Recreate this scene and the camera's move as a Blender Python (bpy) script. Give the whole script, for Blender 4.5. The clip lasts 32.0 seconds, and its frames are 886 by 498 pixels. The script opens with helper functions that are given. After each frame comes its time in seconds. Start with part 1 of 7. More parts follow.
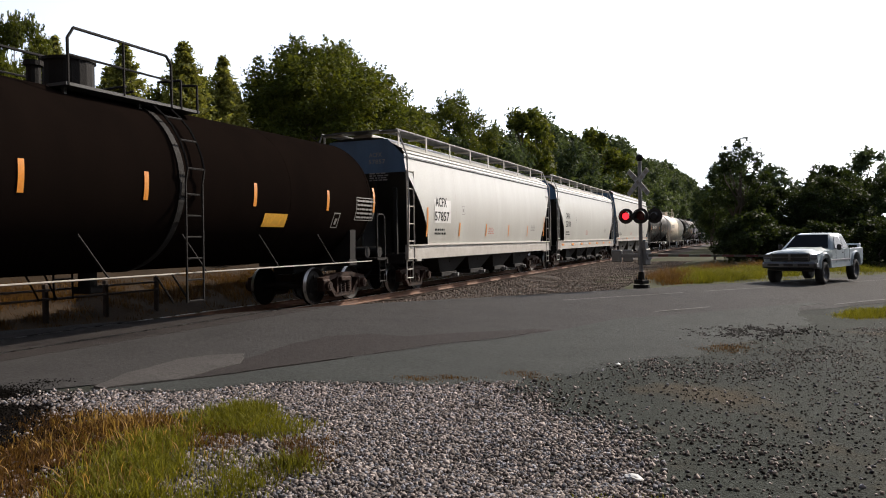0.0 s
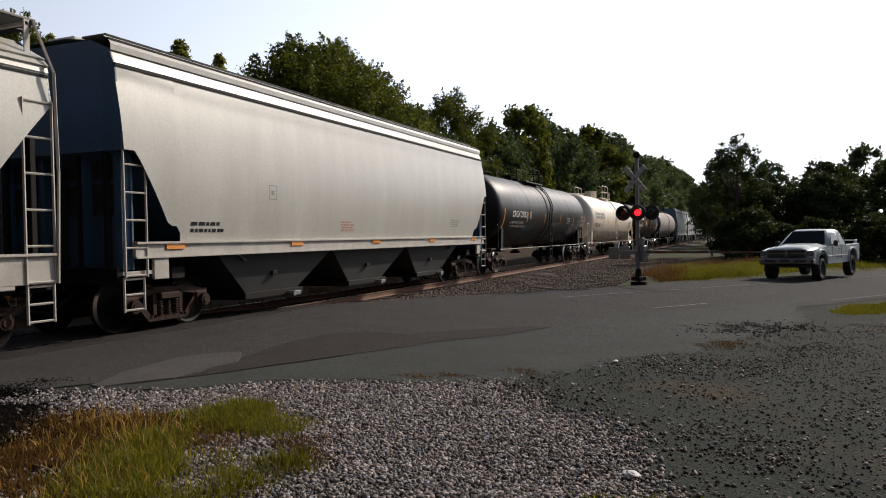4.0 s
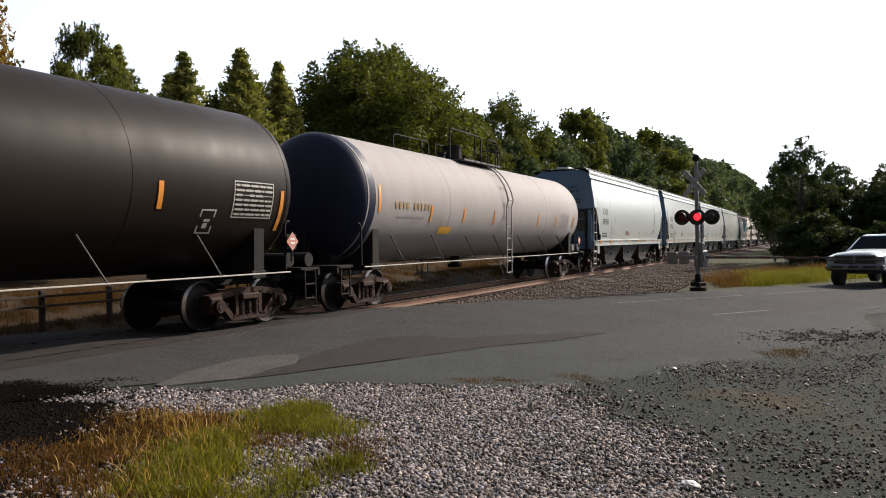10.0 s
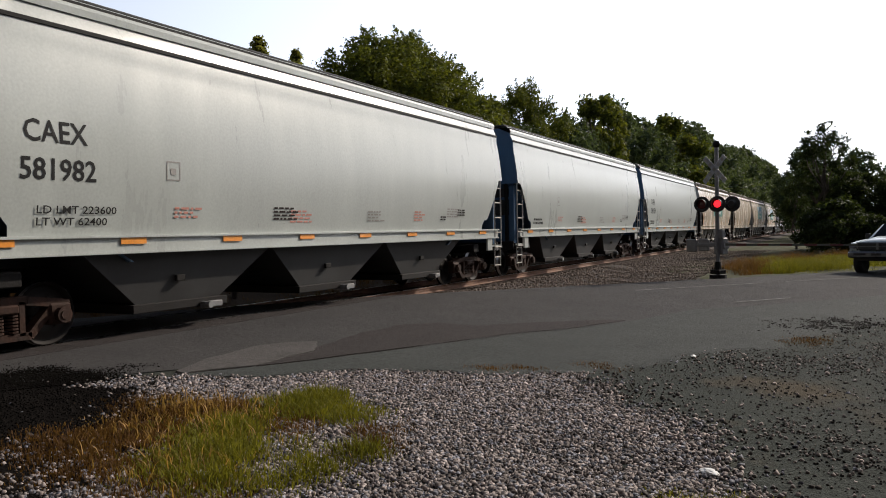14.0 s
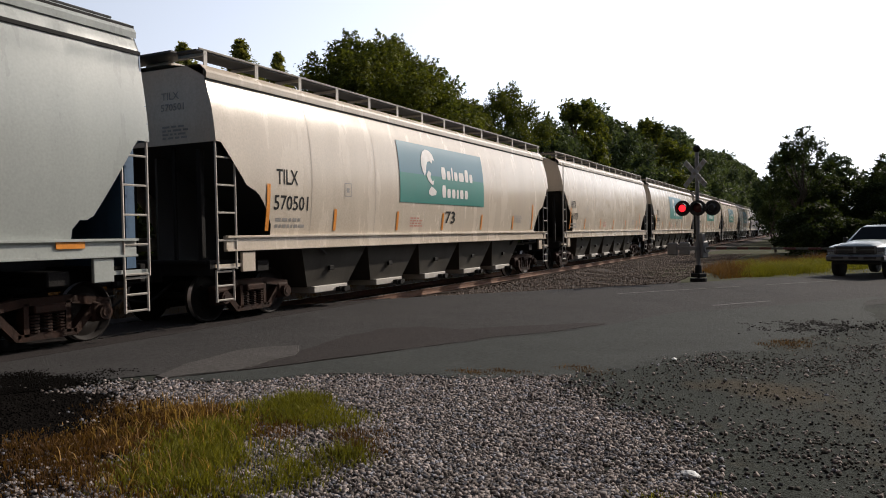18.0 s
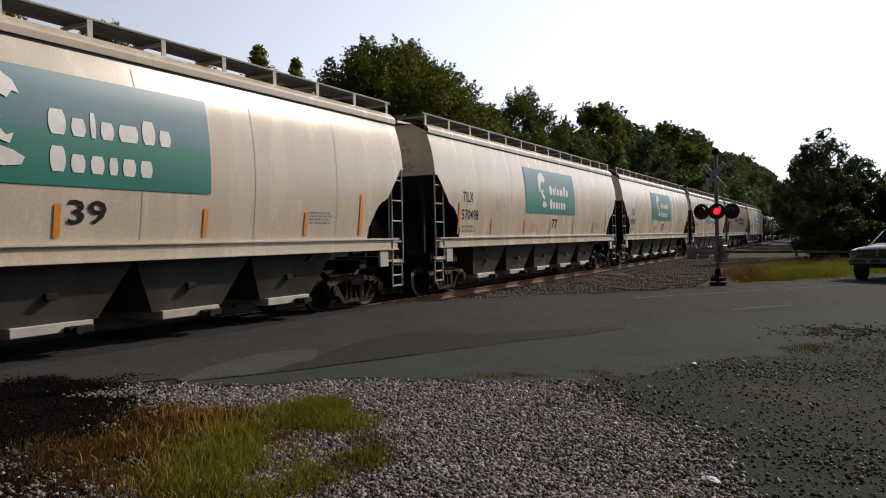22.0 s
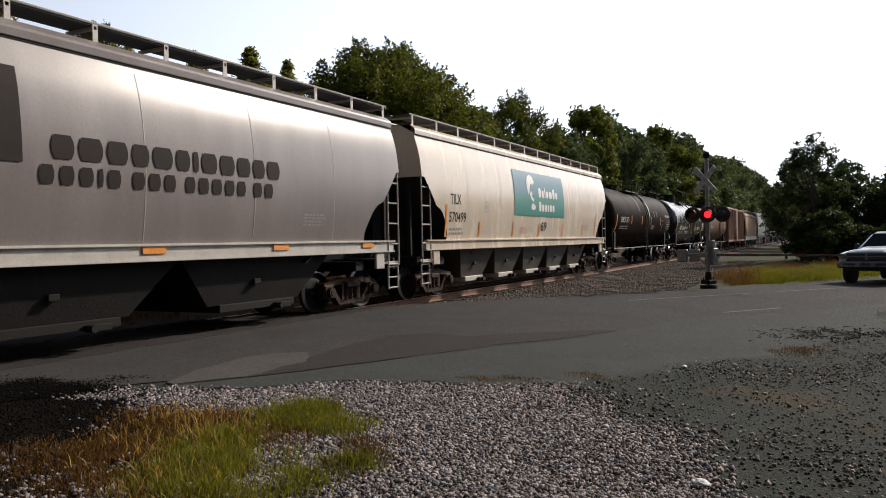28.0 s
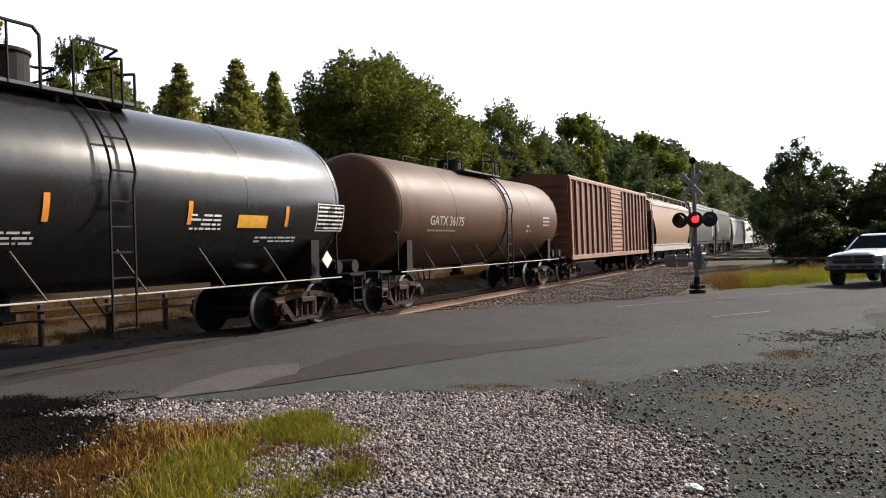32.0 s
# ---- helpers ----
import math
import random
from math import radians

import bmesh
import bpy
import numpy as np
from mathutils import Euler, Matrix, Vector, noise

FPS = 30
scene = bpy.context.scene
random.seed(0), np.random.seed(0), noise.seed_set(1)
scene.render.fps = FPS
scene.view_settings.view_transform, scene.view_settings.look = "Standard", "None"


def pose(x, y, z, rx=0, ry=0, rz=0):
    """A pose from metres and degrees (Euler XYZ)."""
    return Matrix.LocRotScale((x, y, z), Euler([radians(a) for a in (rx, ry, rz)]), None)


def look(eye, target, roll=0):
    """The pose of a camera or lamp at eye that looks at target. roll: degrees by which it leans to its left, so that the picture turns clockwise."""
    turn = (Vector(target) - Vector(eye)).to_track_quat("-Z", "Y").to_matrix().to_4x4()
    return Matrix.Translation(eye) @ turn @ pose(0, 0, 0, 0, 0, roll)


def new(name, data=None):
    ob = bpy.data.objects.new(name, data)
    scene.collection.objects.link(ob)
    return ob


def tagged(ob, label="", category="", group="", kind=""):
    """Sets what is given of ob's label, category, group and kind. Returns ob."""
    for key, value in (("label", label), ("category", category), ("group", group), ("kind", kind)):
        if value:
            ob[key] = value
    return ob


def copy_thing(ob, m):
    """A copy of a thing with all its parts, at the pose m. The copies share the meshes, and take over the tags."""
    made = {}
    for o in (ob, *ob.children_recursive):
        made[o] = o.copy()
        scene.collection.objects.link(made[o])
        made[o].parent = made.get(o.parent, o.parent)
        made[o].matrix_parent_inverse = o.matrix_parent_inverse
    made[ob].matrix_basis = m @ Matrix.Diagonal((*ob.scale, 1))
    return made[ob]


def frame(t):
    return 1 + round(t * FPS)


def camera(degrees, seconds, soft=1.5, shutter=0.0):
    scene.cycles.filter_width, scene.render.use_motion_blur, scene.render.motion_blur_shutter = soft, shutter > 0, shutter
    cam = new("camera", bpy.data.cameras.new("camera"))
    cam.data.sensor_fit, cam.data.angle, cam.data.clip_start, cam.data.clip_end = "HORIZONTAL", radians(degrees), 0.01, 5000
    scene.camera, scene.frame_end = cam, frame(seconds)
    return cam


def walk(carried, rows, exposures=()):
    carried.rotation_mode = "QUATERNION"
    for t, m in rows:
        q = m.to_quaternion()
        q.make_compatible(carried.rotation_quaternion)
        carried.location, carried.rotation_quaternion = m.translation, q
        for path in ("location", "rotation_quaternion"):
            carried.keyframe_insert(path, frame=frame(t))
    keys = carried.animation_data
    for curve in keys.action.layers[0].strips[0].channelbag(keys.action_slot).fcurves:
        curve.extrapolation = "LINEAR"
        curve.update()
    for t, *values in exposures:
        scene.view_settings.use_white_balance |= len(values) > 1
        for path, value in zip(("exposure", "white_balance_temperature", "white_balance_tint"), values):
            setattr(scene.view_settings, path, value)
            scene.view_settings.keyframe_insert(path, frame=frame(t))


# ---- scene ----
# camera and its walk: hand-held at one spot, panning slightly
cam = camera(60.0, 32.0, soft=1.0)
EYE = (10.9, 0.0, 1.5)
TURNS = [
    (0.0, 89.43, 1.07, 22.14),
    (0.5, 89.41, 1.25, 22.17),
    (1.0, 89.26, 1.05, 22.56),
    (1.5, 89.33, 0.83, 22.28),
    (2.0, 89.35, 0.82, 21.92),
    (2.5, 89.22, 1.19, 21.94),
    (4.5, 89.26, 1.33, 21.93),
    (5.0, 89.43, 1.53, 21.99),
    (5.5, 89.48, 1.63, 21.96),
    (6.0, 89.30, 1.66, 23.15),
    (6.5, 89.60, 1.50, 25.04),
    (7.0, 89.55, 1.42, 25.92),
    (7.5, 89.89, 1.30, 26.89),
    (8.0, 90.04, 1.60, 26.89),
    (8.5, 89.53, 1.85, 26.71),
    (9.0, 89.74, 1.71, 25.77),
    (9.5, 89.72, 1.36, 25.90),
    (10.0, 89.66, 1.16, 26.03),
    (10.5, 89.44, 1.00, 26.03),
    (11.0, 89.07, 0.97, 26.32),
    (11.5, 88.85, 0.69, 26.31),
    (12.0, 88.81, 0.70, 26.25),
    (12.5, 89.09, 0.92, 26.47),
    (13.0, 88.67, 1.10, 27.13),
    (13.5, 88.96, 0.97, 27.04),
    (14.0, 88.75, 1.22, 27.36),
    (14.5, 88.70, 1.23, 27.50),
    (16.5, 89.15, 1.31, 26.42),
    (17.0, 88.96, 1.64, 26.51),
    (17.5, 89.19, 1.40, 26.28),
    (18.0, 89.00, 1.22, 26.06),
    (18.5, 88.84, 1.06, 26.14),
    (19.0, 89.22, 0.92, 26.96),
    (19.5, 89.43, 1.11, 26.77),
    (20.0, 89.22, 1.02, 26.98),
    (20.5, 89.42, 1.10, 26.88),
    (21.0, 89.66, 1.26, 26.92),
    (21.5, 89.53, 1.43, 26.93),
    (22.0, 89.35, 1.38, 27.35),
    (22.5, 89.44, 1.19, 26.79),
    (23.0, 90.08, 1.54, 26.63),
    (23.5, 89.81, 1.56, 26.27),
    (24.0, 90.28, 1.76, 25.81),
    (24.5, 90.69, 1.67, 25.70),
    (25.0, 90.66, 1.57, 25.63),
    (25.5, 90.41, 1.37, 25.85),
    (27.5, 89.82, 1.37, 26.20),
    (28.0, 89.52, 1.25, 26.73),
    (28.5, 89.56, 1.02, 26.75),
    (29.0, 89.56, 1.10, 27.08),
    (29.5, 89.67, 1.16, 26.52),
    (30.0, 90.25, 1.42, 26.60),
    (30.5, 90.15, 1.98, 25.86),
    (31.0, 90.05, 1.92, 25.85),
    (31.5, 90.02, 2.08, 26.24),
    (32.0, 90.17, 2.16, 25.93),
]
walk(cam, [(t, pose(*EYE, a, b, c)) for t, a, b, c in TURNS],
     [(t, stops, 6050, 10) for t, stops in ((0.0, 0.35), (1.0, 0.0), (2.0, -0.4), (2.5, -0.4), (4.5, -0.15), (5.0, -0.05), (6.0, 0.35), (7.0, 0.15), (8.0, -0.15), (9.0, 0.4), (10.0, 0.5), (11.0, 0.4), (12.0, 0.1), (13.0, -0.13), (14.0, 0.0), (17.0, -0.2), (19.0, -0.25), (21.0, -0.42), (24.0, -0.45), (25.0, -0.72), (28.0, 0.0), (29.0, -0.14), (30.0, 0.42), (31.0, 0.72), (32.0, 0.82))])
# daylight: warm afternoon sun beyond the lot, pale hazy sky
SUN_AZ = (0.45, 0.893)          # ground direction towards the sun
SUN_EL = radians(32)
world = bpy.data.worlds.new("sky")
scene.world = world
world.use_nodes = True
wn = world.node_tree.nodes
sky = wn.new("ShaderNodeTexSky")
sky.sky_type = "NISHITA"
sky.sun_disc = False
sky.sun_elevation = SUN_EL
sky.sun_rotation = math.atan2(SUN_AZ[0], SUN_AZ[1])
sky.air_density, sky.dust_density, sky.ozone_density = 1.0, 4.0, 1.0
wn["Background"].inputs["Strength"].default_value = 0.05
# pale haze in the air, thickest towards the horizon
pale_sky = wn.new("ShaderNodeHueSaturation")
pale_sky.inputs["Saturation"].default_value = 0.9
toward = wn.new("ShaderNodeTexCoord")
height = wn.new("ShaderNodeSeparateXYZ")
world.node_tree.links.new(toward.outputs["Generated"], height.inputs["Vector"])
thin = wn.new("ShaderNodeMapRange")
thin.inputs["To Min"].default_value, thin.inputs["To Max"].default_value = 1.0, 0.0
world.node_tree.links.new(height.outputs["Z"], thin.inputs["Value"])
depth_of_air = wn.new("ShaderNodeMath")
depth_of_air.operation = "POWER"
depth_of_air.inputs[1].default_value = 1.3
world.node_tree.links.new(thin.outputs["Result"], depth_of_air.inputs[0])
# the haze scatters forwards, so it is brightest on the sun's side of the sky
sunward = wn.new("ShaderNodeVectorMath")
sunward.operation = "DOT_PRODUCT"
sunward.inputs[1].default_value = (SUN_AZ[0] * math.cos(SUN_EL), SUN_AZ[1] * math.cos(SUN_EL), math.sin(SUN_EL))
world.node_tree.links.new(toward.outputs["Generated"], sunward.inputs[0])
half_way = wn.new("ShaderNodeMapRange")
half_way.inputs["From Min"].default_value = -1.0
world.node_tree.links.new(sunward.outputs["Value"], half_way.inputs["Value"])
phase = wn.new("ShaderNodeMath")
phase.operation = "POWER"
phase.inputs[1].default_value = 2.0
world.node_tree.links.new(half_way.outputs["Result"], phase.inputs[0])
scatter = wn.new("ShaderNodeMath")
scatter.operation = "MULTIPLY"
world.node_tree.links.new(depth_of_air.outputs["Value"], scatter.inputs[0])
world.node_tree.links.new(phase.outputs["Value"], scatter.inputs[1])
haze = wn.new("ShaderNodeMixRGB")
haze.blend_type = "ADD"
haze.inputs["Color2"].default_value = (46.0, 47.0, 50.5, 1)
world.node_tree.links.new(scatter.outputs["Value"], haze.inputs["Fac"])
world.node_tree.links.new(sky.outputs["Color"], pale_sky.inputs["Color"])
world.node_tree.links.new(pale_sky.outputs["Color"], haze.inputs["Color1"])
world.node_tree.links.new(haze.outputs["Color"], wn["Background"].inputs["Color"])
sun = new("sun", bpy.data.lights.new("sun", "SUN"))
sun.data.energy, sun.data.angle, sun.data.color = 5.0, radians(1.0), (1.0, 0.85, 0.68)
sun.matrix_world = look((SUN_AZ[0] * 60, SUN_AZ[1] * 60, 60 * math.tan(SUN_EL)), (0, 0, 0))

# ---- materials ----
def mat(name, col, col2=None, rough=0.6, metal=0.0, scale=3.0, stretch=(1, 1, 1), mix=0.5, fine=40.0, bump=0.0, bump_scale=60.0,
        spec=0.5, island=0.0, rand=0.0, rough_var=0.1, contrast=0.18, stain=None):
    """A surface: base colour broken up by broad stains (col2) and fine grain, with bump and uneven gloss."""
    m = bpy.data.materials.new(name)
    m.use_nodes = True
    nt = m.node_tree
    n, l = nt.nodes, nt.links
    b = n["Principled BSDF"]
    b.inputs["Metallic"].default_value = metal
    b.inputs["Specular IOR Level"].default_value = spec
    tc = n.new("ShaderNodeTexCoord")
    mp = n.new("ShaderNodeMapping")
    mp.inputs["Scale"].default_value = stretch
    l.new(tc.outputs["Object"], mp.inputs["Vector"])
    broad = n.new("ShaderNodeTexNoise")
    broad.inputs["Scale"].default_value = scale
    broad.inputs["Detail"].default_value = 6
    broad.inputs["Roughness"].default_value = 0.62
    l.new(mp.outputs["Vector"], broad.inputs["Vector"])
    grain = n.new("ShaderNodeTexNoise")
    grain.inputs["Scale"].default_value = fine
    grain.inputs["Detail"].default_value = 4
    l.new(tc.outputs["Object"], grain.inputs["Vector"])
    ramp = n.new("ShaderNodeValToRGB")
    ramp.color_ramp.elements[0].position = 0.5 - 0.5 * mix * 0.6
    ramp.color_ramp.elements[1].position = 0.5 + 0.35 * mix + 0.1
    c2 = col2 or tuple(c * 0.72 for c in col)
    ramp.color_ramp.elements[0].color = (*c2, 1)
    ramp.color_ramp.elements[1].color = (*col, 1)
    l.new(broad.outputs["Fac"], ramp.inputs["Fac"])
    hsv = n.new("ShaderNodeHueSaturation")
    tone = ramp.outputs["Color"]
    if stain:
        spots = n.new("ShaderNodeTexNoise")
        spots.inputs["Scale"].default_value = stain[1]
        spots.inputs["Detail"].default_value = 5
        l.new(tc.outputs["Object"], spots.inputs["Vector"])
        cover = n.new("ShaderNodeMapRange")
        cover.inputs["From Min"].default_value, cover.inputs["From Max"].default_value = stain[2], stain[2] + 0.14
        l.new(spots.outputs["Fac"], cover.inputs["Value"])
        over = n.new("ShaderNodeMixRGB")
        over.inputs["Color2"].default_value = (*stain[0], 1)
        l.new(cover.outputs["Result"], over.inputs["Fac"])
        l.new(tone, over.inputs["Color1"])
        tone = over.outputs["Color"]
    l.new(tone, hsv.inputs["Color"])
    mr = n.new("ShaderNodeMapRange")
    mr.inputs["From Min"].default_value, mr.inputs["From Max"].default_value = (0.0, 1.0) if contrast < 0.2 else (0.25, 0.75)
    mr.inputs["To Min"].default_value = 1 - contrast
    mr.inputs["To Max"].default_value = 1 + contrast
    l.new(grain.outputs["Fac"], mr.inputs["Value"])
    value = mr.outputs["Result"]
    if island or rand:
        src = n.new("ShaderNodeNewGeometry").outputs["Random Per Island"] if island else n.new("ShaderNodeObjectInfo").outputs["Random"]
        r2 = n.new("ShaderNodeMapRange")
        r2.inputs["To Min"].default_value = 1 - (island or rand)
        r2.inputs["To Max"].default_value = 1 + (island or rand)
        l.new(src, r2.inputs["Value"])
        mul = n.new("ShaderNodeMath")
        mul.operation = "MULTIPLY"
        l.new(value, mul.inputs[0])
        l.new(r2.outputs["Result"], mul.inputs[1])
        value = mul.outputs["Value"]
    l.new(value, hsv.inputs["Value"])
    l.new(hsv.outputs["Color"], b.inputs["Base Color"])
    rr = n.new("ShaderNodeMapRange")
    rr.inputs["To Min"].default_value = max(0.02, rough - rough_var)
    rr.inputs["To Max"].default_value = min(1.0, rough + rough_var)
    l.new(broad.outputs["Fac"], rr.inputs["Value"])
    l.new(rr.outputs["Result"], b.inputs["Roughness"])
    if bump:
        bn = n.new("ShaderNodeTexNoise")
        bn.inputs["Scale"].default_value = bump_scale
        bn.inputs["Detail"].default_value = 5
        l.new(tc.outputs["Object"], bn.inputs["Vector"])
        bp = n.new("ShaderNodeBump")
        bp.inputs["Strength"].default_value = min(1.0, bump)
        bp.inputs["Distance"].default_value = 0.02
        l.new(bn.outputs["Fac"], bp.inputs["Height"])
        l.new(bp.outputs["Normal"], b.inputs["Normal"])
    return m


def car_paint(name, col, dirt, rough=0.4, mix=0.6, streak=1.4, spec=0.5):
    """Freight-car paint: vertical streaks of grime, faint patches, slight waviness."""
    return mat(name, col, dirt, rough=rough, scale=streak, stretch=(1, 1, 0.22), mix=mix, fine=25, bump=0.06, bump_scale=2.0, rough_var=0.12, spec=spec)


def leafy(name, col, col2):
    """Leaves: two greens by clump, light passing through."""
    m = mat(name, col, col2, rough=0.55, scale=0.5, mix=0.8, fine=3, island=0.45, spec=0.06)
    nt = m.node_tree
    b = nt.nodes["Principled BSDF"]
    tr = nt.nodes.new("ShaderNodeBsdfTranslucent")
    mx = nt.nodes.new("ShaderNodeMixShader")
    mx.inputs["Fac"].default_value = 0.38
    src = b.inputs["Base Color"].links[0].from_socket
    warm = nt.nodes.new("ShaderNodeMixRGB")
    warm.blend_type = "MULTIPLY"
    warm.inputs["Fac"].default_value = 1.0
    warm.inputs["Color2"].default_value = (1.3, 1.25, 0.5, 1)
    nt.links.new(src, warm.inputs["Color1"])
    nt.links.new(warm.outputs["Color"], tr.inputs["Color"])
    nt.links.new(b.outputs["BSDF"], mx.inputs[1])
    nt.links.new(tr.outputs["BSDF"], mx.inputs[2])
    nt.links.new(mx.outputs["Shader"], nt.nodes["Material Output"].inputs["Surface"])
    return m


def glow(name, col, strength):
    m = bpy.data.materials.new(name)
    m.use_nodes = True
    b = m.node_tree.nodes["Principled BSDF"]
    b.inputs["Base Color"].default_value = (*col, 1)
    b.inputs["Emission Color"].default_value = (*col, 1)
    b.inputs["Emission Strength"].default_value = strength
    b.inputs["Roughness"].default_value = 0.2
    return m


M_ASPHALT = mat("worn_asphalt", (0.0624, 0.0600, 0.0588), (0.0408, 0.0396, 0.0396), rough=0.9, spec=0.08, scale=0.7, mix=0.7, fine=22, contrast=0.26, bump=0.8, bump_scale=120)
M_ASPHALT2 = mat("patched_asphalt", (0.0480, 0.0420, 0.0408), (0.0336, 0.0300, 0.0288), rough=0.9, spec=0.08, scale=0.9, mix=0.7, fine=22, contrast=0.26, bump=0.8, bump_scale=120)
M_ASPHALT3 = mat("pale_asphalt", (0.0648, 0.0696, 0.0660), (0.0444, 0.0480, 0.0456), rough=0.9, spec=0.08, scale=1.1, mix=0.7, fine=22, contrast=0.26, bump=0.8, bump_scale=120)
M_ASPHALT4 = mat("bleached_asphalt", (0.0960, 0.0900, 0.0864), (0.0672, 0.0636, 0.0612), rough=0.9, spec=0.08, scale=1.3, mix=0.7, fine=22, contrast=0.26, bump=0.8, bump_scale=120)
M_DARKGROUND = mat("dark_soil", (0.011, 0.0098, 0.009), (0.0055, 0.005, 0.0046), rough=1.0, spec=0.0, scale=2, mix=0.8, fine=30, contrast=0.4, bump=1.0, bump_scale=30)
M_TAR = mat("tar_crack", (0.02, 0.019, 0.018), rough=0.7, scale=5, spec=0.08)
M_DIRT = mat("gravel_dirt", (0.047, 0.052, 0.045), (0.024, 0.028, 0.025), rough=0.97, spec=0.06, scale=0.9, mix=0.9, fine=26, contrast=0.5, bump=1.0, bump_scale=45, stain=((0.056, 0.046, 0.031), 0.7, 0.57))
M_SOIL = mat("dry_soil", (0.06, 0.040, 0.023), (0.022, 0.016, 0.011), rough=0.95, scale=0.6, mix=0.9, fine=25, bump=1.0, bump_scale=14, spec=0.08)
M_FIELD = mat("rough_ground", (0.055, 0.058, 0.020), (0.03, 0.031, 0.014), rough=0.95, scale=0.3, mix=0.9, fine=10, bump=1.0, bump_scale=8, spec=0.08)
M_STONE = mat("crushed_stone", (0.35, 0.31, 0.295), (0.07, 0.056, 0.049), rough=0.85, spec=0.2, scale=8, mix=0.8, fine=60, island=0.85)
M_STONEBLUE = mat("bluish_crushed_stone", (0.26, 0.265, 0.305), (0.05, 0.05, 0.057), rough=0.8, spec=0.2, scale=8, mix=0.8, fine=60, island=0.85)
M_STONEDARK = mat("dark_dirty_stone", (0.07, 0.064, 0.056), (0.022, 0.021, 0.019), rough=0.9, spec=0.1, scale=8, mix=0.8, fine=60, island=0.7)
M_BALLAST = mat("ballast", (0.075, 0.062, 0.054), (0.035, 0.029, 0.026), rough=0.9, scale=3, mix=0.9, fine=30, bump=1.0, bump_scale=18, spec=0.08)
M_BALLAST_ST = mat("ballast_stone", (0.20, 0.165, 0.14), (0.08, 0.064, 0.054), rough=0.9, scale=6, mix=0.8, fine=40, island=0.5, spec=0.08)
M_LINE = mat("road_paint", (0.22, 0.215, 0.205), (0.07, 0.068, 0.066), rough=0.8, scale=5, mix=1.0, fine=60, spec=0.08)
M_RAILTOP = mat("polished_rail", (0.55, 0.52, 0.50), rough=0.28, metal=1.0, scale=4)
M_RAIL = mat("rusty_rail", (0.21, 0.10, 0.05), (0.10, 0.05, 0.03), rough=0.8, scale=6, bump=0.4)
M_TIE = mat("creosoted_tie", (0.085, 0.062, 0.045), (0.045, 0.035, 0.03), rough=0.9, scale=4, stretch=(0.3, 2, 2), bump=0.8, bump_scale=25, rand=0.25, spec=0.08)
M_STEEL = mat("grimy_steel", (0.016, 0.014, 0.013), (0.007, 0.0065, 0.006), rough=0.8, spec=0.2, scale=3, mix=0.8, bump=0.3, bump_scale=30)
M_BOGIE = mat("rust_grimed_casting", (0.060, 0.025, 0.014), (0.007, 0.0055, 0.0045), rough=0.75, spec=0.2, scale=3.5, mix=0.9, bump=0.5, bump_scale=25)
M_WHEEL = mat("wheel_steel", (0.016, 0.011, 0.009), (0.007, 0.006, 0.005), rough=0.7, spec=0.2, scale=5, mix=0.8)
M_TREAD = mat("bright_tread", (0.6, 0.58, 0.56), rough=0.3, metal=1.0, scale=5)
M_BLACKP = car_paint("black_tank_paint", (0.006, 0.0055, 0.0055), (0.011, 0.0085, 0.0075), rough=0.44, mix=0.8, spec=0.22)
M_BLACKOLD = car_paint("faded_black_paint", (0.0045, 0.0034, 0.003), (0.008, 0.0055, 0.0045), rough=0.6, mix=0.8, spec=0.0)
M_MATTBLACK = car_paint("dull_black_tank_paint", (0.0125, 0.0090, 0.0076), (0.018, 0.0125, 0.0095), rough=0.5, mix=0.8, spec=0.08)
M_GLOSSBLACK = car_paint("glossy_black_paint", (0.008, 0.008, 0.009), (0.014, 0.013, 0.012), rough=0.26, mix=0.6, spec=0.34)
M_BROWNTANK = car_paint("grimed_tank_paint", (0.0135, 0.0078, 0.006), (0.008, 0.005, 0.004), rough=0.55, mix=0.8, spec=0.02)
M_GATX = car_paint("dull_brown_tank_paint", (0.125, 0.066, 0.036), (0.06, 0.033, 0.020), rough=0.5, mix=0.8, spec=0.1)
# streaked bay paint, its colour darkened for the shade under the sill
M_BAY = car_paint("shade_dark_bay_paint", (0.082, 0.076, 0.064), (0.032, 0.028, 0.023), rough=0.6, mix=0.8, spec=0.2)
M_WHITETANK = car_paint("cream_tank_paint", (0.70, 0.62, 0.51), (0.63, 0.55, 0.45), rough=0.5, mix=0.4)
M_WHITETANK2 = car_paint("pale_grey_tank_paint", (0.35, 0.325, 0.32), (0.26, 0.235, 0.22), rough=0.72, mix=0.7, spec=0.15)
M_NAVY = car_paint("dark_blue_paint", (0.012, 0.016, 0.045), (0.016, 0.018, 0.034), rough=0.5, spec=0.15)
M_HOPA = car_paint("light_grey_hopper_paint", (0.50, 0.495, 0.455), (0.40, 0.385, 0.345), rough=0.40, mix=0.6)
M_HOPB = car_paint("pale_hopper_paint", (0.59, 0.515, 0.42), (0.50, 0.43, 0.345), rough=0.26, mix=0.4)
M_HOPC = car_paint("cool_grey_hopper_paint", (0.40, 0.425, 0.40), (0.35, 0.37, 0.35), rough=0.30, mix=0.4)
M_HOPG = car_paint("steel_grey_hopper_paint", (0.21, 0.185, 0.175), (0.15, 0.13, 0.122), rough=0.34, mix=0.6)
M_HOPT = car_paint("tan_hopper_paint", (0.32, 0.175, 0.085), (0.20, 0.11, 0.055), rough=0.5, mix=0.7)
M_HOPD = car_paint("dark_green_hopper_paint", (0.06, 0.075, 0.07), (0.035, 0.035, 0.03), rough=0.5)
